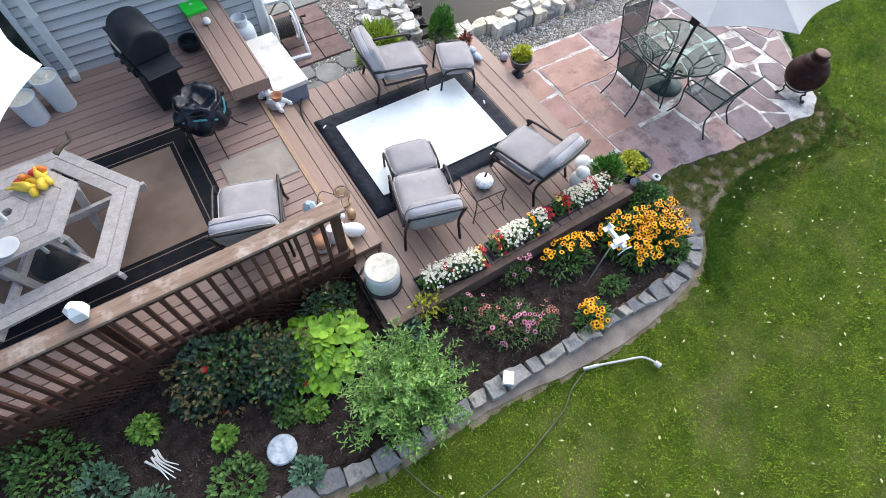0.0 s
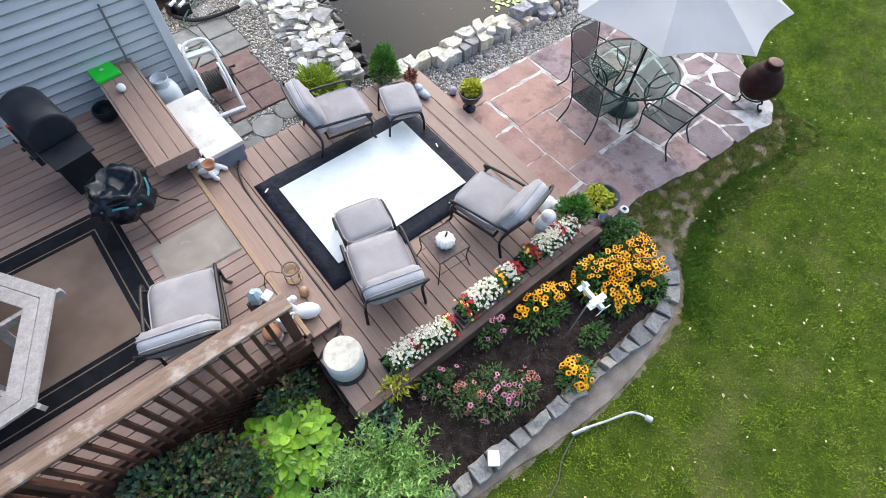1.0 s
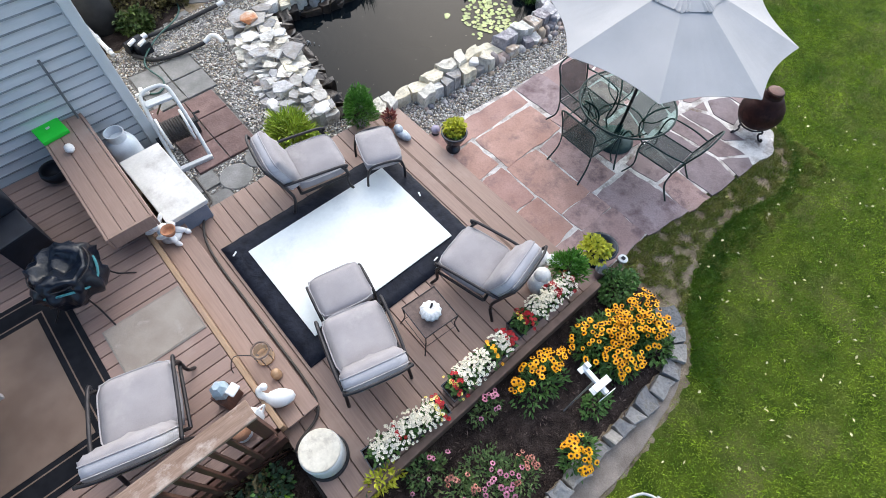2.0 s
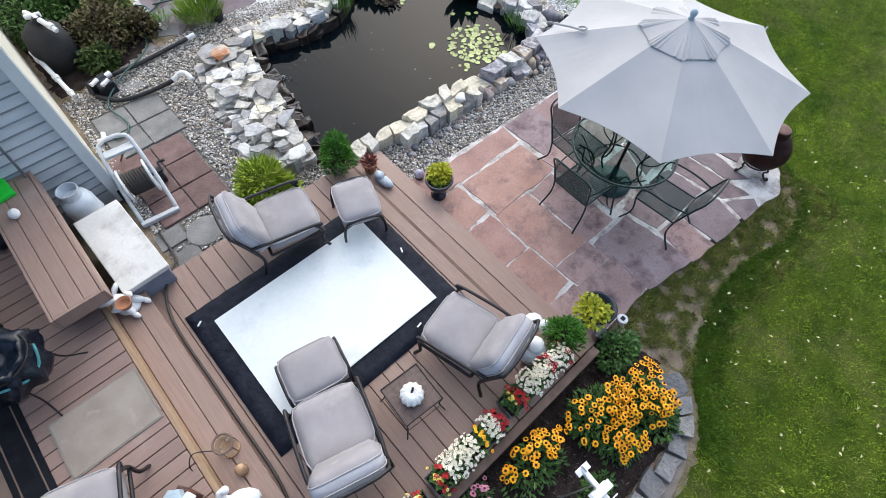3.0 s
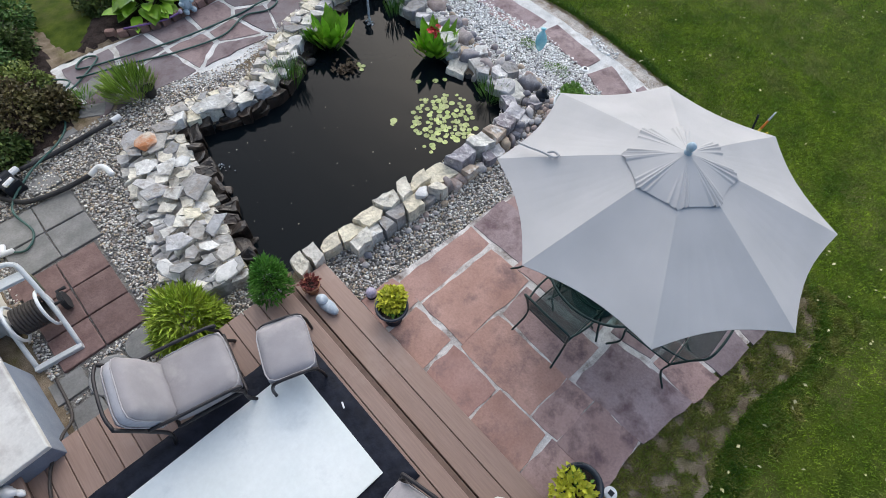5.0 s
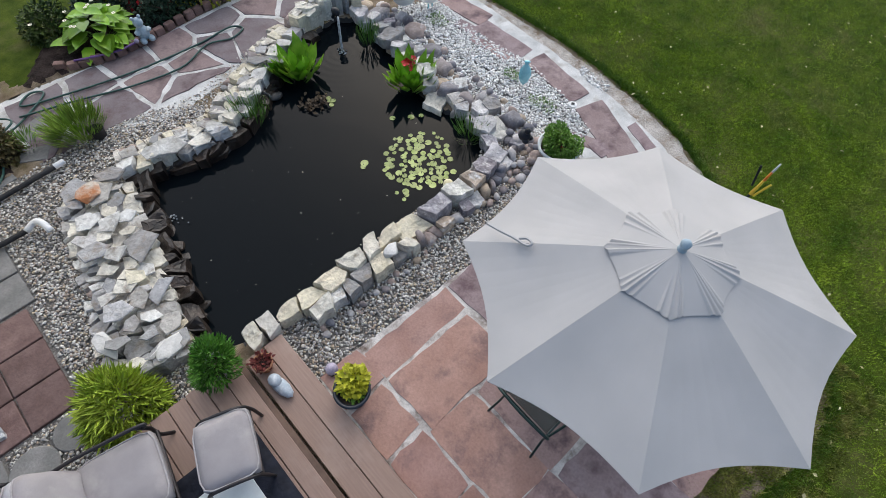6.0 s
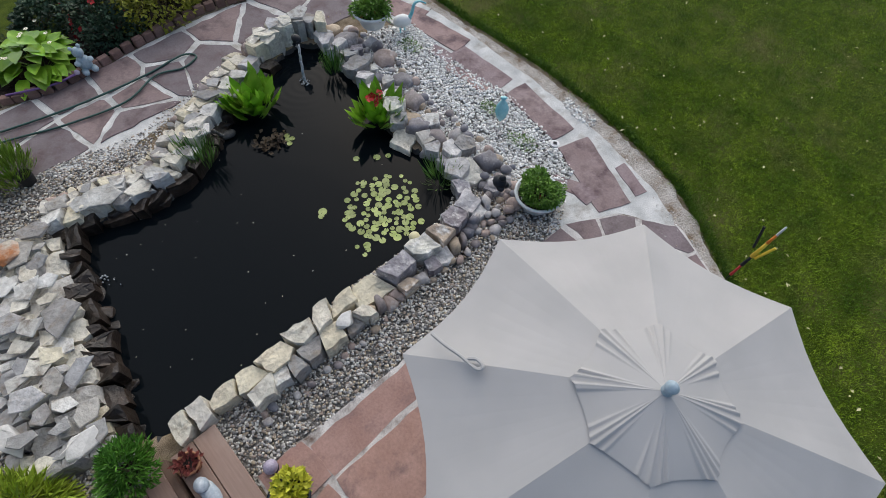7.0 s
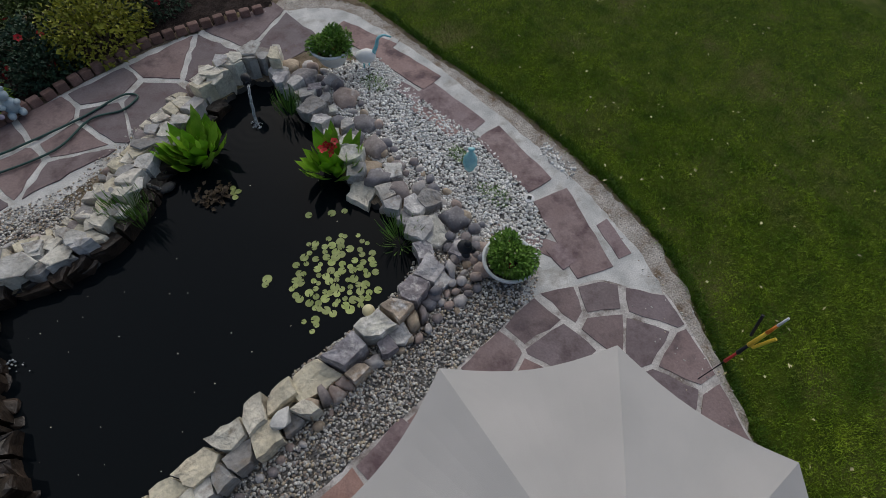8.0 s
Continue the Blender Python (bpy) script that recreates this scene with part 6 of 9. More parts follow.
def build_willow():
    b = thing("dappled_willow", 0.62, 1.2, 0, 0, "rounded pale green dappled willow shrub in the bed", "shrub")
    bm = bmesh.new()
    tips, ways = [], []
    for k in range(260):
        a, e = rng.uniform(0, 2 * math.pi), rng.uniform(0.05, 1.0)
        d = Vector((math.cos(a) * math.cos(e * 1.5), math.sin(a) * math.cos(e * 1.5), 0.25 + math.sin(e * 1.5)))
        r = rng.uniform(0.6, 1.15)
        q = Vector((d.x * 0.64 * r, d.y * 0.6 * r, max(0.12, d.z * 0.74 * r)))
        mid = q * 0.55 + Vector((0, 0, 0.12))
        line = smooth_path([(0, 0, 0), mid, q], 6)
        tube(bm, line, 0.006, 4, r1=0.002)
        # whorls of narrow leaves up the outer part of each shoot
        for t in np.linspace(0.42, 1.0, 11):
            p = line[min(len(line) - 1, int(t * (len(line) - 1)))]
            w0 = rng.uniform(0, 6.28)
            for i in range(4):
                w = w0 + i * 1.57
                tips.append((p.x + rng.normal(0, 0.012), p.y + rng.normal(0, 0.012), p.z + rng.normal(0, 0.012)))
                ways.append((math.cos(w) * 0.8 + d.x * 0.5, math.sin(w) * 0.8 + d.y * 0.5, 0.35 + d.z * 0.3 + rng.normal(0, 0.25)))
    tagged(part("branches", bm, M_STEM, b), kind="stuff")
    n = len(tips)
    foliage("leaves", tips, ways, rng.uniform(0.04, 0.075, n), rng.uniform(0.013, 0.021, n), M_WILLOW, b, droop=0.12)


build_willow()


def hosta(name, x, y, z, r, n, L, W, material, label):
    b = thing(name, x, y, z, 0, label, "hosta")
    a = rng.uniform(0, 2 * math.pi, n)
    t = np.sqrt(rng.uniform(0.0, 1, n))
    C = np.stack([np.cos(a) * (t - 0.12) * r * 0.75, np.sin(a) * (t - 0.12) * r * 0.75, 0.1 + 0.3 * (1 - t) + rng.uniform(-0.03, 0.05, n)], 1)
    D = np.stack([np.cos(a), np.sin(a), 0.25 - t * 0.45], 1) + rng.normal(0, 0.3, (n, 3)) * np.array([1, 1, 0.6])
    D /= np.linalg.norm(D, axis=1, keepdims=True)
    # broad cupped leaves of six corners round the middle
    S = np.cross(D, [0, 0, 1.0])
    S /= np.linalg.norm(S, axis=1, keepdims=True)
    N = np.cross(S, D)
    l = rng.uniform(0.75, 1.2, n)[:, None] * L
    w = rng.uniform(0.8, 1.15, n)[:, None] * W
    rim = [(0.02, 0.0, 0.0), (0.06, 0.3, 0.1), (0.28, 0.5, 0.14), (0.58, 0.46, 0.1), (0.82, 0.26, 0.0), (1.0, 0.0, -0.16)]
    ring = [C + D * l * f + S * w * g + N * w * e for f, g, e in rim] + [C + D * l * f - S * w * g + N * w * e for f, g, e in rim[4:0:-1]] + [C + D * l * 0.45 - N * w * 0.03]
    V = np.stack(ring, 1).reshape(-1, 3)
    i = np.arange(n)[:, None] * 11
    F = np.concatenate([np.concatenate([i + k, i + (k + 1) % 10, i + 10], 1) for k in range(10)])
    ob = new("leaves", arrays("leaves", V, F, material))
    ob.parent = b
    bm = bmesh.new()
    for k in range(0, n, 6):
        tube(bm, [(C[k][0] * 0.2, C[k][1] * 0.2, 0.0), (C[k][0] * 0.6, C[k][1] * 0.6, C[k][2] * 0.6), tuple(C[k])], 0.004, 4)
    tagged(part("stalk_tangle", bm, M_REED, b), kind="stuff")
    return b


hosta("hosta", 0.16, 2.1, 0, 0.62, 430, 0.11, 0.092, M_HOSTA, "chartreuse hosta clump under the railing")
h = hosta("hosta", 4.98, 11.05, 0.05, 0.55, 75, 0.27, 0.2, M_HOSTA, "large yellow green hosta in a brick edged bed")
flowers("white_bloom", np.stack([rng.normal(0, 0.2, 12), rng.normal(0, 0.2, 12), rng.uniform(0.3, 0.5, 12)], 1), np.tile([0, 0, 1.0], (12, 1)), 0.03, 5, M_PETALWHITE, h)

for x, y, rx, ry, rz, n, text in ((-0.75, 2.35, 0.5, 0.36, 0.62, 1500, "dark rose bush with fading russet leaves"), (-0.3, 2.1, 0.34, 0.32, 0.5, 900, "dark rose bush beside the hosta"), (0.35, 2.45, 0.3, 0.25, 0.35, 500, "dark leafy bush against the lattice")):
    b = bush("rose_bush", x, y, 0, rx, ry, rz, n, 0.06, 0.042, M_ROSELEAF, text, "rose bush")
    C, D = dome_points(n // 3, rx, ry, rz * 1.08, 0.8, 5, 0.3)
    foliage("russet_leaves", C, D + rng.normal(0, 0.5, D.shape), 0.055, 0.035, M_REDBUSH, b)
    C, D = dome_points(n // 4, rx, ry, rz * 1.08, 0.8, 4, 0.35)
    foliage("green_leaves", C, D + rng.normal(0, 0.5, D.shape), 0.05, 0.035, M_MIDLEAF, b)
    k = 2 if x > -0.5 else 3
    C, D = dome_points(k, rx, ry, rz, 0.98, 6, 0.05)
    if x < 0:
        for a in range(2):
            flowers("red_rose", C + D * 0.01 * a, D, 0.035 - 0.01 * a, 6, M_PETALRED, b, 0.4)
for x, y, r, hgt, m, text in ((-2.45, 2.35, 0.4, 0.35, M_MIDLEAF, "dark green leafy perennial at the deck edge"), (-2.1, 1.95, 0.25, 0.22, M_TEALLEAF, "blue green perennial clump"), (-1.62, 2.25, 0.12, 0.2, M_BRIGHTLEAF, "young green seedling in mulch"),
                              (-1.03, 1.8, 0.09, 0.16, M_BRIGHTLEAF, "young green seedling in mulch"), (-1.05, 1.35, 0.26, 0.16, M_MIDLEAF, "low green ground cover"), (-0.49, 1.12, 0.15, 0.14, M_TEALLEAF, "compact teal cushion plant"),
                              (-0.4, 1.72, 0.14, 0.12, M_MIDLEAF, "small green weedy plant in mulch"), (-0.2, 1.6, 0.1, 0.1, M_BRIGHTLEAF, "small green weedy plant in mulch"), (-1.85, 1.6, 0.2, 0.16, M_TEALLEAF, "blue green perennial clump"),
                              (-2.7, 1.7, 0.3, 0.3, M_MIDLEAF, "green leafy perennial in the mulch bed")):
    bush("perennial", x, y, 0, r, r, hgt, int(260 + 2600 * r * r), 0.055, 0.035, m, text, "plant", stems=3)


def daisies(name, x, y, rx, ry, h, nleaf, nflower, size, label, petal, group, leaf=None):
    b = thing(name, x, y, 0, 0, label, "flowers", group)
    C, D = dome_points(nleaf, rx, ry, h * 0.85, 0.35, 6, 0.15)
    foliage("leaves", C, D + rng.normal(0, 0.6, D.shape), 0.045 if leaf else 0.07, 0.02 if leaf else 0.026, leaf or M_MIDLEAF, b)
    # blooms stand in loose tufts with leaves showing between
    tuft = rng.uniform(-0.85, 0.85, (max(4, nflower // 9), 2))
    pick = tuft[rng.integers(0, len(tuft), nflower)] + rng.normal(0, 0.24, (nflower, 2))
    a, t = np.arctan2(pick[:, 1], pick[:, 0]), np.minimum(1.08, np.hypot(pick[:, 0], pick[:, 1]))
    z = h * (0.72 + 0.28 * np.sqrt(np.maximum(0, 1 - np.minimum(t, 1) ** 2))) + rng.normal(0, 0.04, nflower)
    C = np.stack([rx * t * np.cos(a), ry * t * np.sin(a), z], 1)
    N = np.stack([np.cos(a) * t * 0.5, np.sin(a) * t * 0.5, np.ones(nflower)], 1) + rng.normal(0, 0.22, (nflower, 3))
    flowers("petals", C, N, rng.uniform(0.75, 1.15, nflower) * size, 8, petal, b, -0.2)
    bm = bmesh.new()
    bmesh.ops.create_cone(bm, cap_ends=True, segments=7, radius1=size * 0.4, radius2=size * 0.18, depth=size * 0.4)
    head = mesh_of("seed_head", bm, M_SEED)
    for p, q in zip(C, N):
        q = Vector(q).normalized()
        ob = new("seed_head", head)
        ob.parent = b
        ob.matrix_basis = Matrix.Translation(Vector(p) + q * size * 0.12) @ q.to_track_quat("Z", "Y").to_matrix().to_4x4()
    bm = bmesh.new()
    for p in C[::2]:
        tube(bm, [(p[0] * 0.5, p[1] * 0.5, 0), tuple(p - np.array([0, 0, 0.01]))], 0.004, 4)
    tagged(part("stems", bm, M_MIDLEAF, b), kind="stuff")
    return b


M_CONELEAF = leafmat("dull coneflower leaf", (0.045, 0.09, 0.028), (0.11, 0.17, 0.05), 5, 0.45, c3=(0.14, 0.08, 0.055), c3at=0.64, c3scale=9)
GOLD = "golden daisy clumps"
daisies("golden_daisies", 3.72, 1.5, 0.32, 0.24, 0.45, 620, 76, 0.031, "golden black-eyed daisies in bloom by the deck", M_PETALGOLD, GOLD)
daisies("golden_daisies", 4.12, 1.32, 0.36, 0.27, 0.48, 900, 125, 0.031, "broad mound of golden black-eyed daisies", M_PETALGOLD, GOLD)
daisies("golden_daisies", 3.72, 1.2, 0.2, 0.17, 0.42, 360, 50, 0.032, "golden black-eyed daisies in full bloom", M_PETALGOLD, GOLD)
daisies("golden_daisies", 2.98, 1.6, 0.36, 0.19, 0.38, 300, 62, 0.033, "loose golden black-eyed daisies below the flower boxes", M_PETALGOLD, GOLD)
daisies("golden_daisies", 2.78, 0.9, 0.25, 0.15, 0.32, 220, 44, 0.033, "small golden daisies at the stone edging", M_PETALGOLD, GOLD)
daisies("pink_coneflowers", 1.98, 1.3, 0.34, 0.27, 0.42, 620, 26, 0.028, "fading pink coneflowers over dark foliage", M_PETALPINK, "coneflower clumps", M_CONELEAF)
M_PETALRUSSET = leafmat("faded russet petal", (0.22, 0.07, 0.05), (0.4, 0.17, 0.13), 9, 0.6)
daisies("pink_coneflowers", 2.2, 1.12, 0.22, 0.17, 0.4, 260, 18, 0.027, "faded russet coneflowers beside the edging stones", M_PETALRUSSET, "coneflower clumps", M_CONELEAF)
daisies("pink_coneflowers", 1.72, 1.42, 0.2, 0.18, 0.44, 240, 14, 0.027, "russet and brown coneflowers gone over", M_PETALRUSSET, "coneflower clumps", M_CONELEAF)
daisies("pink_coneflowers", 2.38, 1.75, 0.22, 0.1, 0.36, 200, 11, 0.028, "pink coneflowers against the deck", M_PETALPINK, "coneflower clumps", M_CONELEAF)
daisies("pink_coneflowers", 1.6, 1.72, 0.24, 0.14, 0.34, 360, 5, 0.026, "sparse coneflowers beside the willow", M_PETALPINK, "coneflower clumps", M_CONELEAF)
bush("sedum", 4.42, 1.76, 0, 0.24, 0.2, 0.26, 700, 0.05, 0.04, M_MIDLEAF, "round green sedum by the patio corner", "plant", stems=4)
bush("perennial", 3.25, 1.1, 0, 0.2, 0.12, 0.12, 200, 0.05, 0.03, M_MIDLEAF, "sparse green foliage at the stones", "plant", stems=2)
bush("perennial", 4.2, 1.02, 0, 0.2, 0.14, 0.2, 260, 0.06, 0.03, M_MIDLEAF, "green foliage behind the edging", "plant", stems=2)
bush("perennial", 1.25, 1.92, 0.0, 0.22, 0.1, 0.4, 260, 0.06, 0.025, M_YELLOWLEAF, "yellowing trailing plant over the deck rim", "plant", stems=3)
bush("perennial", 0.95, 1.75, 0.0, 0.2, 0.16, 0.3, 240, 0.06, 0.025, M_TEALLEAF, "blue green plant at the deck corner", "plant", stems=3)


# ---- bed ornaments ----
def build_bed_ornaments():
    p = thing("whirligig_plane", 2.98, 1.25, 0, 0, "white wooden toy biplane on a garden stake", "ornament")
    part("stake", tube(bmesh.new(), [(0, 0, 0), (0, 0, 1.02)], 0.008, 6), M_STEEL, p)
    m = pose(0, 0, 1.06, 0, 0, -95)
    part("fuselage", boxed(-0.13, 0.13, -0.02, 0.02, -0.025, 0.025, 0.01, m), M_WHITE, p)
    part("upper_wing", boxed(0.02, 0.08, -0.085, 0.085, 0.045, 0.055, 0.004, m), M_WHITE, p)
    part("lower_wing", boxed(0.02, 0.08, -0.085, 0.085, -0.035, -0.026, 0.004, m), M_WHITE, p)
    part("tail", boxed(-0.15, -0.1, -0.06, 0.06, 0.0, 0.01, 0.003, m), M_WHITE, p)
    part("fin", boxed(-0.15, -0.1, -0.004, 0.004, 0.012, 0.07, 0.002, m), M_WHITE, p)
    for k in range(3):
        part("propeller_blade", boxed(0.135, 0.142, -0.012, 0.012, 0.0, 0.09, 0.003, m @ pose(0, 0, 0, 120 * k + 20, 0, 0)), M_WHITE, p)
    d = solid("stepping_stone", lathe(bmesh.new(), [(0.135, 0.0), (0.142, 0.02), (0.13, 0.035), (0.02, 0.036)], 28), M_SHOEBLUE, "round pale marbled stepping stone in mulch", "stepping stone")
    d.location = (-0.62, 1.43, 0.01)
    w = solid("white_block", boxed(-0.07, 0.07, -0.055, 0.055, 0, 0.06, 0.008), M_OFFWHITE, "small white stone block on the edging", "block")
    w.location, w.rotation_euler = (1.57, 0.84, 0.09), (0, 0, 0.9)
    bm = bmesh.new()
    for k in range(5):
        a = k * 0.16 - 0.3
        tube(bm, smooth_path([(0.03 * k - 0.05 + 0.02 * (k % 2), 0.17 - 0.03 * (k % 3), 0.03), (0.02 * k - 0.05, 0.03 * (k % 2), 0.05 + 0.012 * (k % 3)), (0.035 * k - 0.09, -0.12 - 0.05 * (k % 2), 0.02)], 5), 0.012, 6, r1=0.004)
    ob = solid("driftwood", bm, M_OFFWHITE, "bleached forked driftwood on the mulch", "driftwood")
    ob.location, ob.rotation_euler = (-1.58, 1.88, 0), (0, 0, 0.6)
    # hose and watering wand on the grass
    line = smooth_path([(2.36, 0.5, -0.02), (2.1, 0.42, -0.03), (1.92, 0.31, -0.03), (1.6, 0.22, -0.03), (1.3, 0.15, -0.03), (0.9, 0.1, -0.03), (0.6, 0.12, -0.03), (0.4, 0.35, -0.02), (0.25, 0.75, -0.0)], 6)
    solid("garden_hose", tube(bmesh.new(), line, 0.008, 6), M_HOSEOLIVE, "thin olive garden hose lying across the lawn", "hose", smooth=True)
    wd = thing("watering_wand", 2.38, 0.5, -0.04, 0, "pale metal watering wand lying on the grass", "watering wand")
    part("shaft", tube(bmesh.new(), smooth_path([(0.12, -0.03, 0.03), (0.35, -0.12, 0.03), (0.56, -0.2, 0.03), (0.63, -0.27, 0.035), (0.66, -0.34, 0.04)], 5), 0.012, 8), M_PIPING, wd, smooth=True)
    part("grip", tube(bmesh.new(), [(-0.04, 0.02, 0.03), (0.13, -0.035, 0.03)], 0.019, 8), M_STEEL, wd)
    part("rose", tube(bmesh.new(), [(0.655, -0.33, 0.04), (0.675, -0.39, 0.045)], 0.03, 14), M_PIPING, wd)


build_bed_ornaments()


# ---- pots ----
def build_urn(x, y, z, label, plant, s=1.0):
    u = thing("urn", x, y, z, 0, label, "urn", "black urns with yellow plants")
    prof = [(0.085, 0.0), (0.085, 0.025), (0.05, 0.05), (0.035, 0.09), (0.06, 0.12), (0.1, 0.15), (0.125, 0.2), (0.135, 0.26), (0.155, 0.275), (0.155, 0.285), (0.125, 0.285), (0.115, 0.24)]
    pot = part("pot", lathe(bmesh.new(), [(a * s, b * s) for a, b in prof], 28), M_BLACKPOT, u, smooth=True)
    part("soil", lathe(bmesh.new(), [(0.118 * s, 0.235 * s), (0.118 * s, 0.25 * s), (0.01, 0.255 * s)], 20), M_SOIL, pot)
    ox, oy, r, n = plant
    C, D = dome_points(n, r, r, r * 0.75, 0.4, 6, 0.2)
    foliage("leaves", C + np.array([ox, oy, 0.26 * s]), D + rng.normal(0, 0.5, D.shape), 0.06, 0.04, M_YELLOWLEAF, u)
    C, D = dome_points(n // 4, r * 0.9, r * 0.9, r * 0.5, 0.6, 6, 0.2)
    foliage("green_leaves", C + np.array([ox * 0.5, oy * 0.5, 0.24 * s]), D + rng.normal(0, 0.5, D.shape), 0.05, 0.03, M_BRIGHTLEAF, u)
    return u


build_urn(4.42, 4.48, 0.0, "black pedestal urn with a bushy yellow plant", (0.05, 0.03, 0.145, 330), 1.1)
build_urn(4.52, 2.16, 0.0, "wide black urn with a lime yellow plant on one side", (-0.09, 0.03, 0.16, 300), 1.2)
sol = thing("solar_light", 4.71, 1.93, 0, 0, "white round solar stake light by the patio", "garden light", "solar stake lights")
part("stake", tube(bmesh.new(), [(0, 0, -0.02), (0, 0, 0.13)], 0.009, 8), M_STEEL, sol)
part("disc", lathe(bmesh.new(), [(0.05, 0.13), (0.058, 0.14), (0.055, 0.155), (0.01, 0.16)], 24), M_WHITE, sol)
part("cell", boxed(-0.022, 0.022, -0.022, 0.022, 0.1605, 0.164), M_BLACK, sol)
tagged(copy_thing(sol, pose(8.9, 5.52, 0.0, 0, 0, 30)), "white round solar stake light at the gravel edge")

for x, y, text, s in ((3.66, 2.3, "chalk white round ghost figure behind the flower boxes", 1.0), (3.89, 2.5, "white lying duck figure at the deck edge", 0.8)):
    bm = bmesh.new()
    ball(bm, 0, 0, 0.13 * s, 0.135 * s, 0.13 * s, 0.16 * s)
    ball(bm, 0.015 if s == 1 else 0.04, 0.01 if s == 1 else -0.12, 0.26 * s if s == 1 else 0.18, 0.09 * s)
    if s < 1:
        ball(bm, 0.07, -0.18, 0.17, 0.04, 0.05, 0.03)
    ob = solid("garden_figure", bm, M_OFFWHITE if s == 1 else M_WHITE, text, "statue", smooth=True)
    ob.location = (x, y, LOW_Z + 0.0)


def conifer_pot(x, y, z, r, h, n, material, label, potted=True, L=0.07, W=0.014, up=0.5):
    c = thing("potted_conifer" if potted else "conifer", x, y, z, 0, label, "conifer")
    base = 0.0
    if potted:
        part("pot", lathe(bmesh.new(), [(0.09, 0.0), (0.12, 0.17), (0.13, 0.175), (0.13, 0.19), (0.11, 0.19), (0.1, 0.15)], 24), M_STONEGREY, c, smooth=True)
        part("soil", lathe(bmesh.new(), [(0.105, 0.14), (0.105, 0.16), (0.01, 0.165)], 20), M_SOIL, c)
        base = 0.15
    C, D = dome_points(n, r, r, h, 0.4, 9, 0.2)
    D = D * np.array([1, 1, 0.6]) + np.array([0, 0, up]) + rng.normal(0, 0.4, D.shape)
    foliage("needles", C + np.array([0, 0, base]), D, rng.uniform(0.6, 1.2, n) * L, W, material, c, droop=0.05)
    part("trunk", tube(bmesh.new(), [(0, 0, base * 0.9), (0, 0, base + h * 0.7)], 0.015, 6, r1=0.005), M_STEM, c)
    return c


conifer_pot(3.98, 2.2, LOW_Z, 0.17, 0.3, 1500, M_THUJA, "feathery green conifer in a grey pot by the flower boxes")
conifer_pot(3.66, 5.46, LOW_Z - 0.02, 0.2, 0.36, 2200, M_THUJA, "round dark green conifer in a grey pot at the pond")
conifer_pot(2.86, 5.86, 0.0, 0.32, 0.42, 2600, M_FERN, "spiky lime yellow conifer in gravel behind a chair", False, 0.14, 0.02, 0.35)
pt = thing("terracotta_pot", 3.98, 5.26, 0.113, 0, "terracotta pot with dark red leaves on the step", "pot")
part("pot", lathe(bmesh.new(), [(0.06, 0.0), (0.085, 0.12), (0.095, 0.122), (0.095, 0.145), (0.08, 0.145), (0.075, 0.11)], 24), M_TERRA, pt, smooth=True)
part("soil", lathe(bmesh.new(), [(0.078, 0.1), (0.078, 0.12), (0.01, 0.125)], 20), M_SOIL, pt)
C, D = dome_points(90, 0.09, 0.09, 0.12, 0.3)
foliage("leaves", C + np.array([0, 0, 0.11]), D, 0.05, 0.03, leafmat("dark red leaf", (0.12, 0.02, 0.02), (0.2, 0.05, 0.04)), pt)
bm = bmesh.new()
ball(bm, 0, 0, 0.05, 0.065, 0.15, 0.055)
ball(bm, 0, 0.07, 0.1, 0.06, 0.07, 0.05)
ob = solid("stone_shoe", bm, M_SHOEBLUE, "blue and white marbled stone shoe on the step", "ornament", smooth=True)
ob.location, ob.rotation_euler = (3.98, 4.99, 0.113), (0, 0, 0.15)
gz = thing("gazing_ball", 4.42, 4.84, -0.01, 0, "small pale purple gazing ball in the gravel", "ornament")
part("ball", ball(bmesh.new(), 0, 0, 0.085, 0.062, sub=3), M_PURPLE, gz, smooth=True)
part("collar", lathe(bmesh.new(), [(0.05, 0.0), (0.055, 0.02), (0.03, 0.035)], 16), M_IRON, gz)
mt = thing("metal_pail", 4.42, 2.0, 0.0, 0, "small grey metal pail by the urn", "pail")
part("pail", lathe(bmesh.new(), [(0.05, 0.0), (0.07, 0.15), (0.074, 0.15), (0.066, 0.15), (0.05, 0.02)], 20), M_STEEL, mt, smooth=True)
part("handle", tube(bmesh.new(), smooth_path([(-0.07, 0, 0.15), (0, 0.03, 0.22), (0.07, 0, 0.15)], 4), 0.004, 6), M_STEEL, mt)


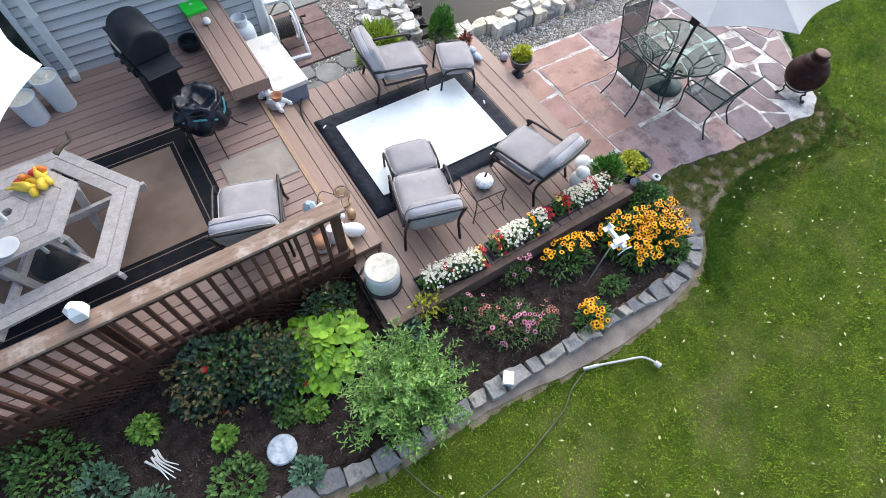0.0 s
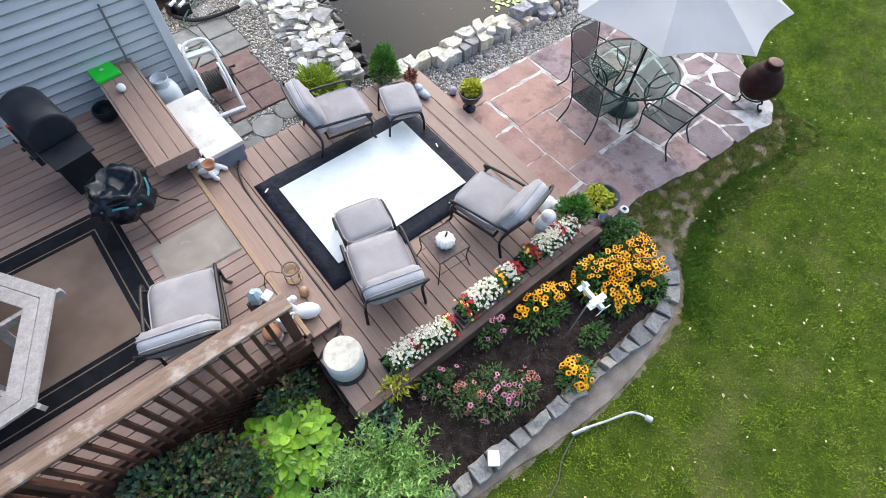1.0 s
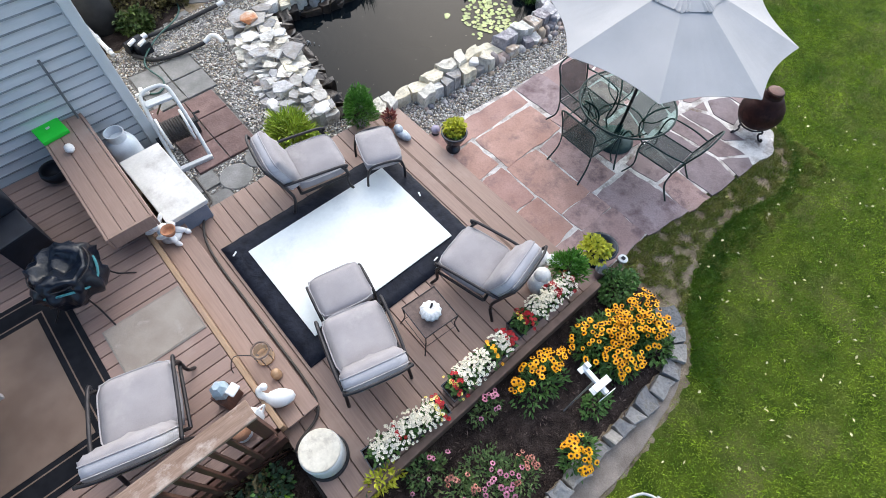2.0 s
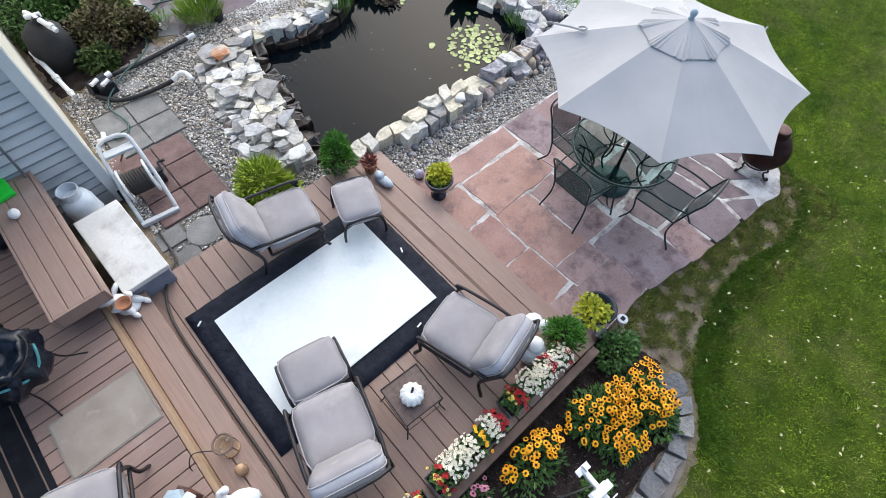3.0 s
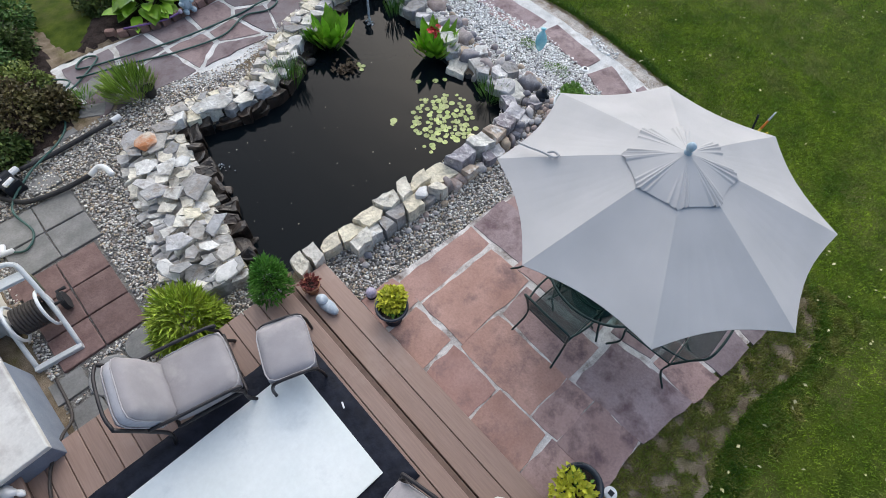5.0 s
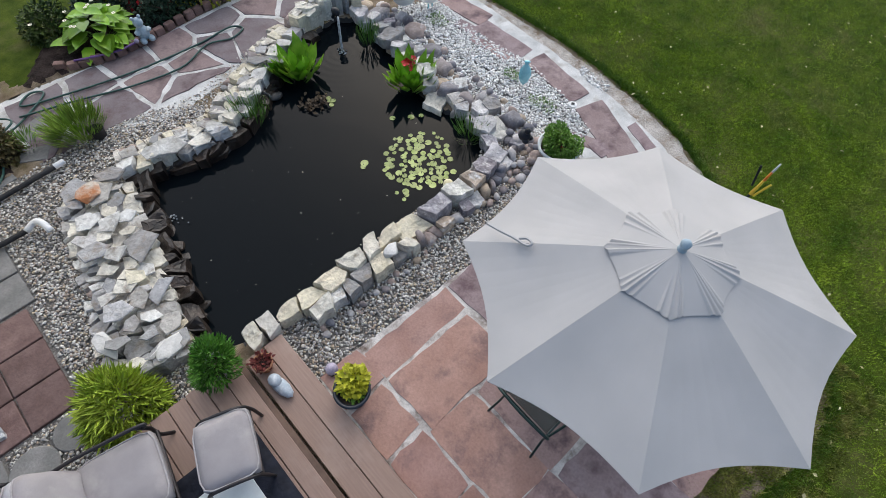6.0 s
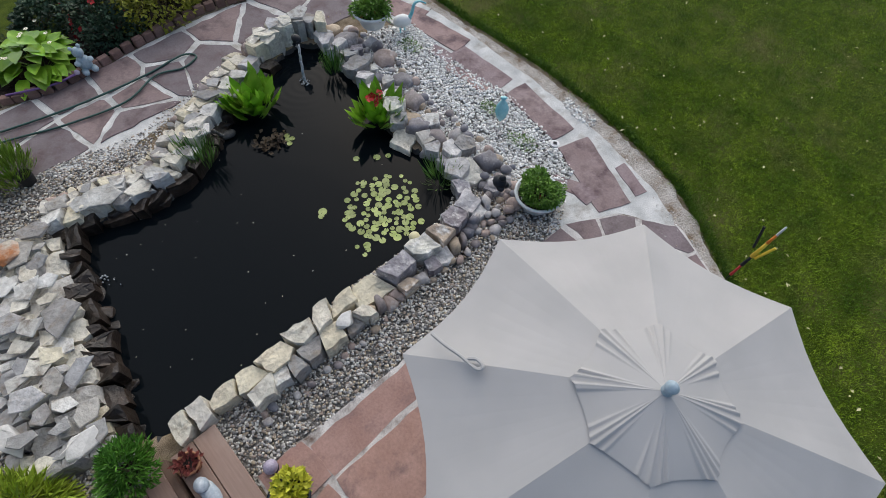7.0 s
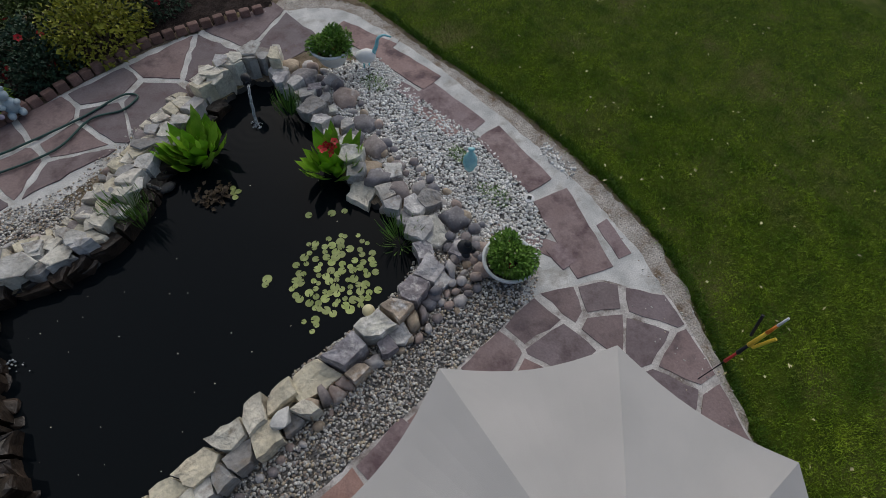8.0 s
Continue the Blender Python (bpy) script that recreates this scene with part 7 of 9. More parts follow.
# ---- pond plants and ornaments ----
def upright_leaves(name, x, y, z, n, r, L, W, material, label, category, lean=0.35, red=False):
    b = thing(name, x, y, z, 0, label, category)
    a = rng.uniform(0, 2 * math.pi, n)
    t = np.sqrt(rng.uniform(0, 1, n))
    C = np.stack([r * t * np.cos(a), r * t * np.sin(a), rng.uniform(0.0, 0.12, n)], 1)
    D = np.stack([np.cos(a) * (0.15 + lean * t), np.sin(a) * (0.15 + lean * t), np.ones(n)], 1)
    D /= np.linalg.norm(D, axis=1, keepdims=True)
    S = np.stack([-np.sin(a), np.cos(a), np.zeros(n)], 1) + rng.normal(0, 0.25, (n, 3))
    S /= np.linalg.norm(S, axis=1, keepdims=True)
    N = np.cross(S, D)
    l, w = rng.uniform(0.65, 1.1, n)[:, None] * L, rng.uniform(0.8, 1.15, n)[:, None] * W
    V = np.stack([C, C + D * l * 0.3 + S * w * 0.4 - N * w * 0.1, C + D * l * 0.65 + S * w * 0.45 - N * w * 0.1, C + D * l + N * l * -0.12, C + D * l * 0.65 - S * w * 0.45 - N * w * 0.1, C + D * l * 0.3 - S * w * 0.4 - N * w * 0.1, C + D * l * 0.35, C + D * l * 0.68], 1).reshape(-1, 3)
    i = np.arange(n)[:, None] * 8
    F = np.concatenate([np.concatenate([i + p, i + q, i + s], 1) for p, q, s in ((0, 1, 6), (1, 2, 7), (1, 7, 6), (2, 3, 7), (3, 4, 7), (4, 5, 6), (4, 6, 7), (5, 0, 6))])
    ob = new("leaves", arrays("leaves", V, F, material))
    ob.parent = b
    if red:
        C = np.stack([rng.normal(0, 0.05, 9), rng.normal(0, 0.05, 9), L * 0.95 + rng.normal(0, 0.04, 9)], 1)
        flowers("red_flower", C, rng.normal(0, 0.5, (9, 3)) + np.array([0, 0, 1]), 0.05, 5, M_PETALRED, b, 0.4)
        part("flower_stem", tube(bmesh.new(), [(0, 0, 0), (0, 0, L * 0.95)], 0.007, 5), M_REED, b)
    return b


upright_leaves("canna", 6.66, 8.62, WATER_Z - 0.03, 58, 0.19, 0.44, 0.17, M_CANNA, "bright green canna clump standing in the pond", "canna", 0.85)
upright_leaves("canna", 7.68, 7.4, WATER_Z - 0.03, 44, 0.16, 0.44, 0.15, M_CANNA, "green canna with a red bloom in the pond", "canna", 0.85, True)
upright_leaves("reeds", 5.72, 8.3, WATER_Z - 0.02, 130, 0.17, 0.36, 0.014, M_REED, "fine green reeds at the pond edge", "reeds", 0.35)
upright_leaves("reeds", 7.83, 8.5, WATER_Z - 0.02, 60, 0.09, 0.36, 0.016, M_REED, "upright reeds below the fountain wall", "reeds", 0.25)
upright_leaves("reeds", 7.6, 6.15, WATER_Z - 0.02, 90, 0.12, 0.28, 0.013, M_REED, "arching grassy reeds at the rocks", "reeds", 0.9)


def build_lilies():
    lily = thing("water_lilies", 0, 0, WATER_Z, 0, "scattered yellow green lily pads floating on the pond", "water lily")
    bm = bmesh.new()
    n = 14
    c = bm.verts.new((0, 0, 0.003))
    ring = [bm.verts.new((math.cos(0.2 + k * (2 * math.pi - 0.4) / n) * 0.5, math.sin(0.2 + k * (2 * math.pi - 0.4) / n) * 0.5, 0.006)) for k in range(n + 1)]
    for k in range(n):
        bm.faces.new((c, ring[k], ring[k + 1]))
    low = bmesh.ops.extrude_face_region(bm, geom=bm.faces[:])["geom"]
    for g in low:
        if isinstance(g, bmesh.types.BMVert):
            g.co.z -= 0.003
    me = mesh_of("lily_pad", bm, mat("lily pad", (0.24, 0.31, 0.07), (0.42, 0.48, 0.17), 9, 0.4, bump=0.1, rnd=0.3, fine=0.12))
    placed = []
    r = random.Random(11)
    tries = 0
    while len(placed) < 96 and tries < 6000:
        tries += 1
        u, v = r.gauss(0, 0.34), r.gauss(0, 0.3)
        x, y = 6.83 + u * 0.8 + 0.45 * v, 6.27 - u * 0.25 + 0.95 * v
        if not (0.05 < 1) or (u * u / 0.36 + v * v / 0.34) > 1.0:
            continue
        if not inside(np.array([x]), np.array([y]), POND)[0] or y < 5.86 or x > 7.55:
            continue
        d = r.uniform(0.05, 0.095)
        if any((x - a) ** 2 + (y - b) ** 2 < (0.36 * (d + e)) ** 2 for a, b, e in placed):
            continue
        placed.append((x, y, d))
    placed += [(6.33, 6.74, 0.1), (6.28, 6.7, 0.07), (7.3, 6.95, 0.09), (7.1, 7.1, 0.08), (7.42, 6.88, 0.07)]
    for i, (x, y, d) in enumerate(placed):
        ob = new("lily_pad", me)
        ob.parent = lily
        ob.matrix_basis = pose(x, y, 0.001 + 0.0006 * (i % 5), 0, 0, r.uniform(0, 360)) @ Matrix.Diagonal((d, d, 1, 1))
    # pale flecks on the water
    V, F = [], []
    k = 0
    for _ in range(46):
        x, y = r.uniform(3.8, 7.6), r.uniform(5.8, 8.3)
        if x > 6 and r.random() < 0.7 or not inside(np.array([x]), np.array([y]), POND)[0]:
            continue
        s, a = r.uniform(0.004, 0.008), r.uniform(0, 3)
        for t in (0, 1.6, 3.1, 4.7):
            V.append((x + s * math.cos(a + t), y + s * math.sin(a + t), WATER_Z + 0.004))
        F.append((k, k + 1, k + 2, k + 3))
        k += 4
    tagged(new("floating_flecks", arrays("floating_flecks", V, F, M_PETALWHITE)), "tiny pale petals and seeds floating on the water", "flecks", kind="stuff")
    br = thing("water_hawthorn", 6.5, 8.02, WATER_Z, 0, "brown submerged plant with a few pale pads", "water plant")
    C = np.stack([rng.normal(0, 0.1, 70), rng.normal(0, 0.08, 70), rng.uniform(0.0, 0.06, 70)], 1)
    D = rng.normal(0, 1, (70, 3)) * np.array([1, 1, 0.3]) + np.array([0, 0, 0.2])
    foliage("brown_leaves", C, D, 0.07, 0.05, M_BROWNLEAF, br)
    for x, y in ((0.17, -0.1), (0.2, -0.04), (0.15, -0.17), (0.22, -0.12)):
        ob = new("lily_pad", me)
        ob.parent = br
        ob.matrix_basis = pose(x, y, 0.003, 0, 0, 40 * x) @ Matrix.Diagonal((0.07, 0.07, 1, 1))


build_lilies()
solid("cream_ball", ball(bmesh.new(), 6.83, 5.74, 0.02, 0.062, sub=3), M_BALL, "cream ball resting at the pond edge", "ball", smooth=True)
bm = bmesh.new()
M_DUCK = mat("dark mottled duck", (0.03, 0.03, 0.03), (0.12, 0.11, 0.1), 14, 0.6, c3=(0.6, 0.6, 0.58), c3at=0.66, c3scale=16)
ball(bm, 6.17, 8.45, WATER_Z + 0.04, 0.1, 0.06, 0.05)
tube(bm, smooth_path([(6.1, 8.46, WATER_Z + 0.06), (6.05, 8.47, WATER_Z + 0.15), (6.02, 8.47, WATER_Z + 0.17)], 4), 0.022, 8, r1=0.02)
ball(bm, 6.03, 8.47, WATER_Z + 0.175, 0.03)
solid("duck_figure", bm, M_DUCK, "dark floating duck figure with a pale head on the pond", "statue", smooth=True)
bm = bmesh.new()
ball(bm, 7.88, 5.5, 0.3, 0.075, 0.085, 0.07)
ball(bm, 7.88, 5.47, 0.39, 0.04)
ball(bm, 7.84, 5.45, 0.27, 0.04, 0.05, 0.03)
ball(bm, 7.92, 5.45, 0.27, 0.04, 0.05, 0.03)
solid("frog_figure", bm, M_BLACK, "small black frog figure on the rocks", "statue", smooth=True)


def build_spout():
    s = thing("fountain_spout", 7.63, 8.95, 0.0, 0, "dark spout pouring a thin stream into the pond", "fountain")
    part("head", ball(bmesh.new(), 0, 0, 0.34, 0.06, 0.08, 0.06), M_BLACK, s, smooth=True)
    part("pipe", tube(bmesh.new(), [(0, 0.1, 0.2), (0, 0.02, 0.33), (-0.03, -0.08, 0.33)], 0.026, 10), M_BLACK, s)
    for k in range(3):
        strand = [(-0.03 - 0.16 * t + 0.012 * math.sin(9 * t + 2.1 * k), -0.09 - 0.22 * t + 0.012 * math.cos(9 * t + 2.1 * k), 0.32 + (WATER_Z - 0.32) * t ** 1.7) for t in [i / 12 for i in range(13)]]
        part("stream", tube(bmesh.new(), strand, 0.006, 6, r1=0.011), M_FALL, s, "clear falling water", True)
    r = random.Random(5)
    bm = bmesh.new()
    for _ in range(26):
        a, q = r.uniform(0, 6.28), r.uniform(0.0, 0.07)
        ball(bm, -0.19 + q * math.cos(a), -0.31 + q * math.sin(a), WATER_Z + r.uniform(0.0, 0.03), r.uniform(0.006, 0.018), sub=1)
    part("splash", bm, M_FALL, s, "white splash")
    # cascade on the house side
    c = thing("cascade", 4.02, 7.6, WATER_Z, 0, "small white cascade foam between wet rocks", "waterfall")
    bm = bmesh.new()
    for k in range(70):
        t = r.random()
        ball(bm, -0.14 + 0.34 * t + r.gauss(0, 0.03), 0.12 - 0.22 * t + r.gauss(0, 0.05), 0.02 + 0.12 * (1 - t) * (t < 0.3), r.uniform(0.004, 0.013), sub=1)
    tagged(part("foam", bm, M_FALL, c), kind="stuff")


M_FALL = mat("falling water", (0.22, 0.24, 0.26), (0.6, 0.63, 0.65), 40, 0.15, bump=0.6, bscale=60)
build_spout()


def white_pot(x, y, z, label):
    p = thing("white_planter", x, y, z, 0, label, "planter", "white bowl planters")
    part("bowl", lathe(bmesh.new(), [(0.15, 0.0), (0.165, 0.02), (0.235, 0.19), (0.265, 0.195), (0.27, 0.225), (0.24, 0.225), (0.22, 0.18)], 36), M_PALEPOT, p, smooth=True)
    part("soil", lathe(bmesh.new(), [(0.222, 0.17), (0.222, 0.19), (0.01, 0.195)], 24), M_SOIL, p)
    C, D = dome_points(1900, 0.235, 0.235, 0.23, 0.4, 9, 0.3)
    foliage("leaves", C + np.array([0, 0, 0.18]), D + rng.normal(0, 0.5, D.shape), 0.05, 0.024, M_BRIGHTLEAF, p)
    C, D = dome_points(14, 0.21, 0.21, 0.2, 0.95, 8, 0.15)
    flowers("white_bloom", C + np.array([0, 0, 0.17]), D, 0.015, 5, M_PETALWHITE, p)
    C, D = dome_points(2, 0.2, 0.2, 0.2, 0.95, 8, 0.1)
    flowers("red_bloom", C + np.array([0, 0, 0.17]), D, 0.025, 6, M_PETALRED, p, 0.3)


white_pot(8.14, 5.14, 0.0, "white bowl planter of green foliage on gravel")
white_pot(8.7, 8.68, 0.2, "pale bowl planter of green foliage above the rocks")


def build_glass_birds():
    f = thing("glass_fish", 8.66, 6.2, 0.0, 40, "turquoise glass fish on a thin stake", "ornament")
    part("stake", tube(bmesh.new(), [(0, 0, 0), (0, 0, 0.16)], 0.005, 6), M_STEEL, f)
    bm = bmesh.new()
    lathe(bm, [(0.01, 0.14), (0.04, 0.18), (0.06, 0.25), (0.055, 0.31), (0.03, 0.36), (0.015, 0.38), (0.03, 0.41)], 20)
    for v in bm.verts:
        v.co.x *= 0.7
    part("body", bm, M_BLUEGLASS, f, smooth=True)
    f.scale = (1.35, 1.35, 1.35)
    h = thing("heron_statue", 9.08, 8.5, 0.0, 0, "white and turquoise bird figure beside the path", "statue")
    h.scale = (1.4, 1.4, 1.15)
    bm = bmesh.new()
    ball(bm, 0, 0, 0.15, 0.1, 0.07, 0.08, m=pose(0, 0, 0, 0, 0, -30))
    part("body", bm, M_WHITE, h, smooth=True)
    part("neck", tube(bmesh.new(), smooth_path([(0.06, -0.04, 0.17), (0.09, -0.06, 0.27), (0.11, -0.07, 0.36), (0.16, -0.09, 0.38), (0.22, -0.12, 0.34)], 5), 0.022, 8, r1=0.008), M_BLUEGLASS, h, smooth=True)
    for s in (-0.03, 0.03):
        part("leg", tube(bmesh.new(), [(s, 0, 0), (s, 0, 0.1)], 0.008, 6), M_BLUEGLASS, h)


build_glass_birds()


def build_spinner():
    s = thing("garden_spinner", 8.56, 3.18, -0.03, 0, "yellow, red and black wooden garden stake leaning in grass", "garden stake")
    a, b = Vector((0, 0, 0)), Vector((0.26, -0.06, 1.1))
    part("stake", tube(bmesh.new(), [a, a.lerp(b, 0.42)], 0.005, 6), M_BLACK, s)
    for i, (t0, t1, m, w) in enumerate(((0.36, 0.5, M_RED, 0.015), (0.5, 0.62, M_BLACK, 0.018), (0.62, 0.8, M_GOURD, 0.02), (0.8, 0.9, M_ORANGE, 0.016), (0.9, 1.0, M_PALEPOT, 0.012))):
        part("bead", tube(bmesh.new(), [a.lerp(b, t0), a.lerp(b, (t0 + t1) / 2), a.lerp(b, t1)], w, 8, r1=w * 0.7), m, s, smooth=True)
    part("tail", tube(bmesh.new(), [a.lerp(b, 0.7) + Vector((0, 0.05, 0)), a.lerp(b, 0.9) + Vector((0, 0.12, 0))], 0.012, 6), M_BLACK, s)
    part("tail", tube(bmesh.new(), [a.lerp(b, 0.62) + Vector((0, -0.03, 0)), a.lerp(b, 0.78) + Vector((0.03, -0.08, 0))], 0.014, 6), M_GOURD, s)


build_spinner()


# ---- weeds ----
for x, y, rx, ry in ((8.74, 5.85, 0.14, 0.22), (8.88, 6.55, 0.1, 0.16), (8.95, 8.2, 0.14, 0.2)):
    bush("weed", x, y, 0.0, rx, ry, 0.06, 150, 0.03, 0.014, M_BRIGHTLEAF, "low green weeds in the gravel edge", "weeds", "weeds by the path", stems=0)


# ---- north and west beds ----
b = bush("yellow_shrub", 6.75, 11.1, 0.04, 0.62, 0.42, 0.75, 1700, 0.07, 0.045, leafmat("yellow green shrub leaf", (0.2, 0.22, 0.02), (0.34, 0.34, 0.04)), "yellow green leafy shrub behind the brick edging")
b = bush("red_flower_shrub", 5.95, 11.35, 0.04, 0.4, 0.4, 0.6, 900, 0.06, 0.045, M_ROSELEAF, "dark shrub with bright red flowers")
C, D = dome_points(16, 0.4, 0.4, 0.6, 0.98, 6, 0.15)
flowers("red_bloom", C, D, 0.05, 6, M_PETALRED, b, 0.4)
bush("dark_shrub", 5.95, 10.95, 0.04, 0.4, 0.26, 0.42, 1100, 0.06, 0.04, M_ROSELEAF, "low dark green shrub along the path")
b = bush("red_flower_shrub", 7.6, 11.4, 0.04, 0.5, 0.4, 0.5, 1000, 0.06, 0.045, M_ROSELEAF, "dark shrub dotted with red flowers")
C, D = dome_points(10, 0.5, 0.4, 0.5, 0.98, 6, 0.15)
flowers("red_bloom", C, D, 0.045, 6, M_PETALRED, b, 0.4)
bush("russet_shrub", 2.6, 9.85, 0.0, 0.5, 0.45, 0.6, 1700, 0.06, 0.045, M_REDBUSH, "russet and green barberry shrub by the filter tank")
bush("green_shrub", 2.05, 10.5, 0.0, 0.5, 0.6, 0.75, 1500, 0.075, 0.05, M_MIDLEAF, "mid green leafy shrub by the house")
bush("green_shrub", 2.95, 10.35, 0.0, 0.35, 0.35, 0.4, 900, 0.06, 0.04, leafmat("olive shrub leaf", (0.1, 0.15, 0.03), (0.2, 0.24, 0.05)), "olive green shrub at the path end")
M_OLIVE = leafmat("olive dark shrub leaf", (0.04, 0.075, 0.02), (0.1, 0.14, 0.03), 4, 0.45)
for x, y, r, hgt, m, text in ((2.5, 10.9, 0.55, 0.6, M_MIDLEAF, "dark green shrub in the bed by the house"), (3.0, 11.3, 0.45, 0.5, M_OLIVE, "olive shrub in the bed by the house"), (2.1, 11.6, 0.6, 0.7, M_ROSELEAF, "dark shrub at the house corner"),
                              (3.05, 11.95, 0.55, 0.55, M_MIDLEAF, "green shrub at the lawn edge"), (3.1, 9.75, 0.28, 0.3, M_REDBUSH, "low russet shrub by the stepping slabs"), (2.35, 9.35, 0.26, 0.3, M_OLIVE, "low olive shrub behind the pump"),
                              (4.5, 11.62, 0.4, 0.4, M_OLIVE, "dark leafy shrub behind the hosta"), (5.3, 11.85, 0.5, 0.45, M_ROSELEAF, "dark shrub behind the brick edging"), (6.3, 12.1, 0.6, 0.6, M_OLIVE, "olive shrub at the back of the bed"), (7.2, 11.9, 0.6, 0.5, M_ROSELEAF, "dark shrub at the back of the bed")):
    bush("shrub", x, y, 0.0, r, r * 0.9, hgt, int(500 + 4200 * r * r), 0.07, 0.048, m, text)
upright_leaves("grass_clump", 3.95, 9.5, 0.0, 760, 0.27, 0.25, 0.016, leafmat("soft green grass leaf", (0.12, 0.22, 0.025), (0.27, 0.38, 0.06), 6, 0.4), "bright green ornamental grass clump by the path", "ornamental grass", 0.9)
upright_leaves("grass_clump", 3.38, 9.72, 0.0, 160, 0.16, 0.12, 0.012, M_BRIGHTLEAF, "low green grass tuft between slabs", "ornamental grass", 1.2)
bk = thing("bucket", 4.12, 9.27, 0.0, 0, "small dark bucket lying in the gravel", "bucket")
part("pail", lathe(bmesh.new(), [(0.07, 0.0), (0.09, 0.13), (0.095, 0.135), (0.085, 0.135), (0.065, 0.02)], 20), M_BLACKMATTE, bk, smooth=True)
bm = bmesh.new()
ball(bm, 0, 0, 0.13, 0.09, 0.075, 0.12)
ball(bm, 0, -0.01, 0.29, 0.07)
for s in (-1, 1):
    ball(bm, s * 0.05, 0, 0.36, 0.025)
    ball(bm, s * 0.08, -0.04, 0.17, 0.04, 0.05, 0.03)
    ball(bm, s * 0.06, -0.07, 0.05, 0.045, 0.07, 0.04)
ob = solid("bear_figure", bm, M_BLUECERAMIC, "pale blue ceramic bear figure by the hosta", "statue", smooth=True)
ob.location = (5.42, 10.6, 0.04)


def build_filter():
    t = thing("filter_tank", 1.94, 9.72, 0.0, 0, "black domed pond filter tank with white pipes", "filter tank")
    part("tank", lathe(bmesh.new(), [(0.2, 0.0), (0.26, 0.04), (0.27, 0.4), (0.24, 0.56), (0.14, 0.66), (0.05, 0.69)], 28), M_BLACKMATTE, t, smooth=True)
    part("valve", tube(bmesh.new(), [(0.05, -0.05, 0.66), (0.05, -0.05, 0.78)], 0.05, 12), M_BLACK, t)
    part("pipe", tube(bmesh.new(), [(-0.02, 0.2, 0.74), (0.05, -0.05, 0.76), (0.16, -0.3, 0.66)], 0.034, 10), M_WHITE, t, "white plastic pipe")
    part("pipe", tube(bmesh.new(), [(-0.06, 0.05, 0.76), (0.12, 0.0, 0.76)], 0.034, 10), M_WHITE, t, "white plastic pipe")
    part("collar", tube(bmesh.new(), [(0.12, -0.2, 0.71), (0.14, -0.25, 0.69)], 0.045, 12), M_WHITE, t, "white plastic collar")
    run = [(-0.26, 0.1, 0.3), (-0.22, -0.3, 0.24), (-0.18, -0.72, 0.16), (-0.16, -0.86, 0.12)]
    low = part("low_pipe", tube(bmesh.new(), run, 0.032, 10), M_WHITE, t, "white plastic pipe")
    for a, b in ((0, 1), (1, 2), (2, 3)):
        p0, p1 = Vector(run[a]), Vector(run[b])
        part("coupling", tube(bmesh.new(), [p0.lerp(p1, 0.35), p0.lerp(p1, 0.52)], 0.044, 12), M_WHITE, low, "white pipe coupling")
    p = thing("pond_pump", 2.14, 8.92, 0.0, 15, "black pond pump with white fittings", "pump")
    part("motor", tube(bmesh.new(), [(-0.16, 0, 0.12), (0.1, 0, 0.12)], 0.08, 16), M_BLACK, p)
    part("strainer", boxed(-0.1, 0.1, -0.22, -0.06, 0.0, 0.18, 0.02), M_BLACK, p)
    part("stand", boxed(-0.16, 0.14, -0.1, 0.1, 0.0, 0.05), M_BLACKMATTE, p)
    for x, y in ((0.0, -0.2), (-0.08, -0.08)):
        part("fitting", tube(bmesh.new(), [(x - 0.06, y, 0.2), (x + 0.06, y + 0.03, 0.2)], 0.028, 10), M_WHITE, p, "white fitting")
    part("union", tube(bmesh.new(), [(0.1, 0.02, 0.12), (0.2, 0.03, 0.12)], 0.04, 10), M_WHITE, p)
    for pts, text in ((((2.34, 8.98, 0.1), (2.7, 9.02, 0.06), (3.1, 9.05, 0.06), (3.5, 9.06, 0.08)), "black ribbed pipe from pump to pond"), (((2.0, 8.75, 0.06), (2.2, 8.5, 0.05), (2.55, 8.4, 0.05), (2.92, 8.36, 0.08)), "black ribbed pipe along the gravel")):
        h = thing("pipe", 0, 0, 0, 0, text, "pipe", "pond pipes")
        part("tubing", tube(bmesh.new(), smooth_path(pts, 8), 0.03, 10), M_BLACKMATTE, h, smooth=True)
        e = Vector(pts[-1])
        part("elbow", tube(bmesh.new(), smooth_path([e, e + Vector((0.12, 0.0, 0.05)), e + Vector((0.18, -0.1, 0.08)), e + Vector((0.2, -0.22, 0.04))] if "along" in text else [e, e + Vector((0.06, 0.01, 0.0)), e + Vector((0.12, 0.02, 0.0))], 4), 0.036, 10), M_WHITE, h, "white plastic elbow", True)
    line = smooth_path([(1.75, 7.5, 0.02), (1.9, 7.35, 0.3), (1.98, 7.1, 0.4), (1.98, 6.95, 0.3)], 6)
    solid("garden_hose", tube(bmesh.new(), line, 0.012, 6), M_HOSEOLIVE, "pale green hose looping from the reel", "hose", smooth=True)
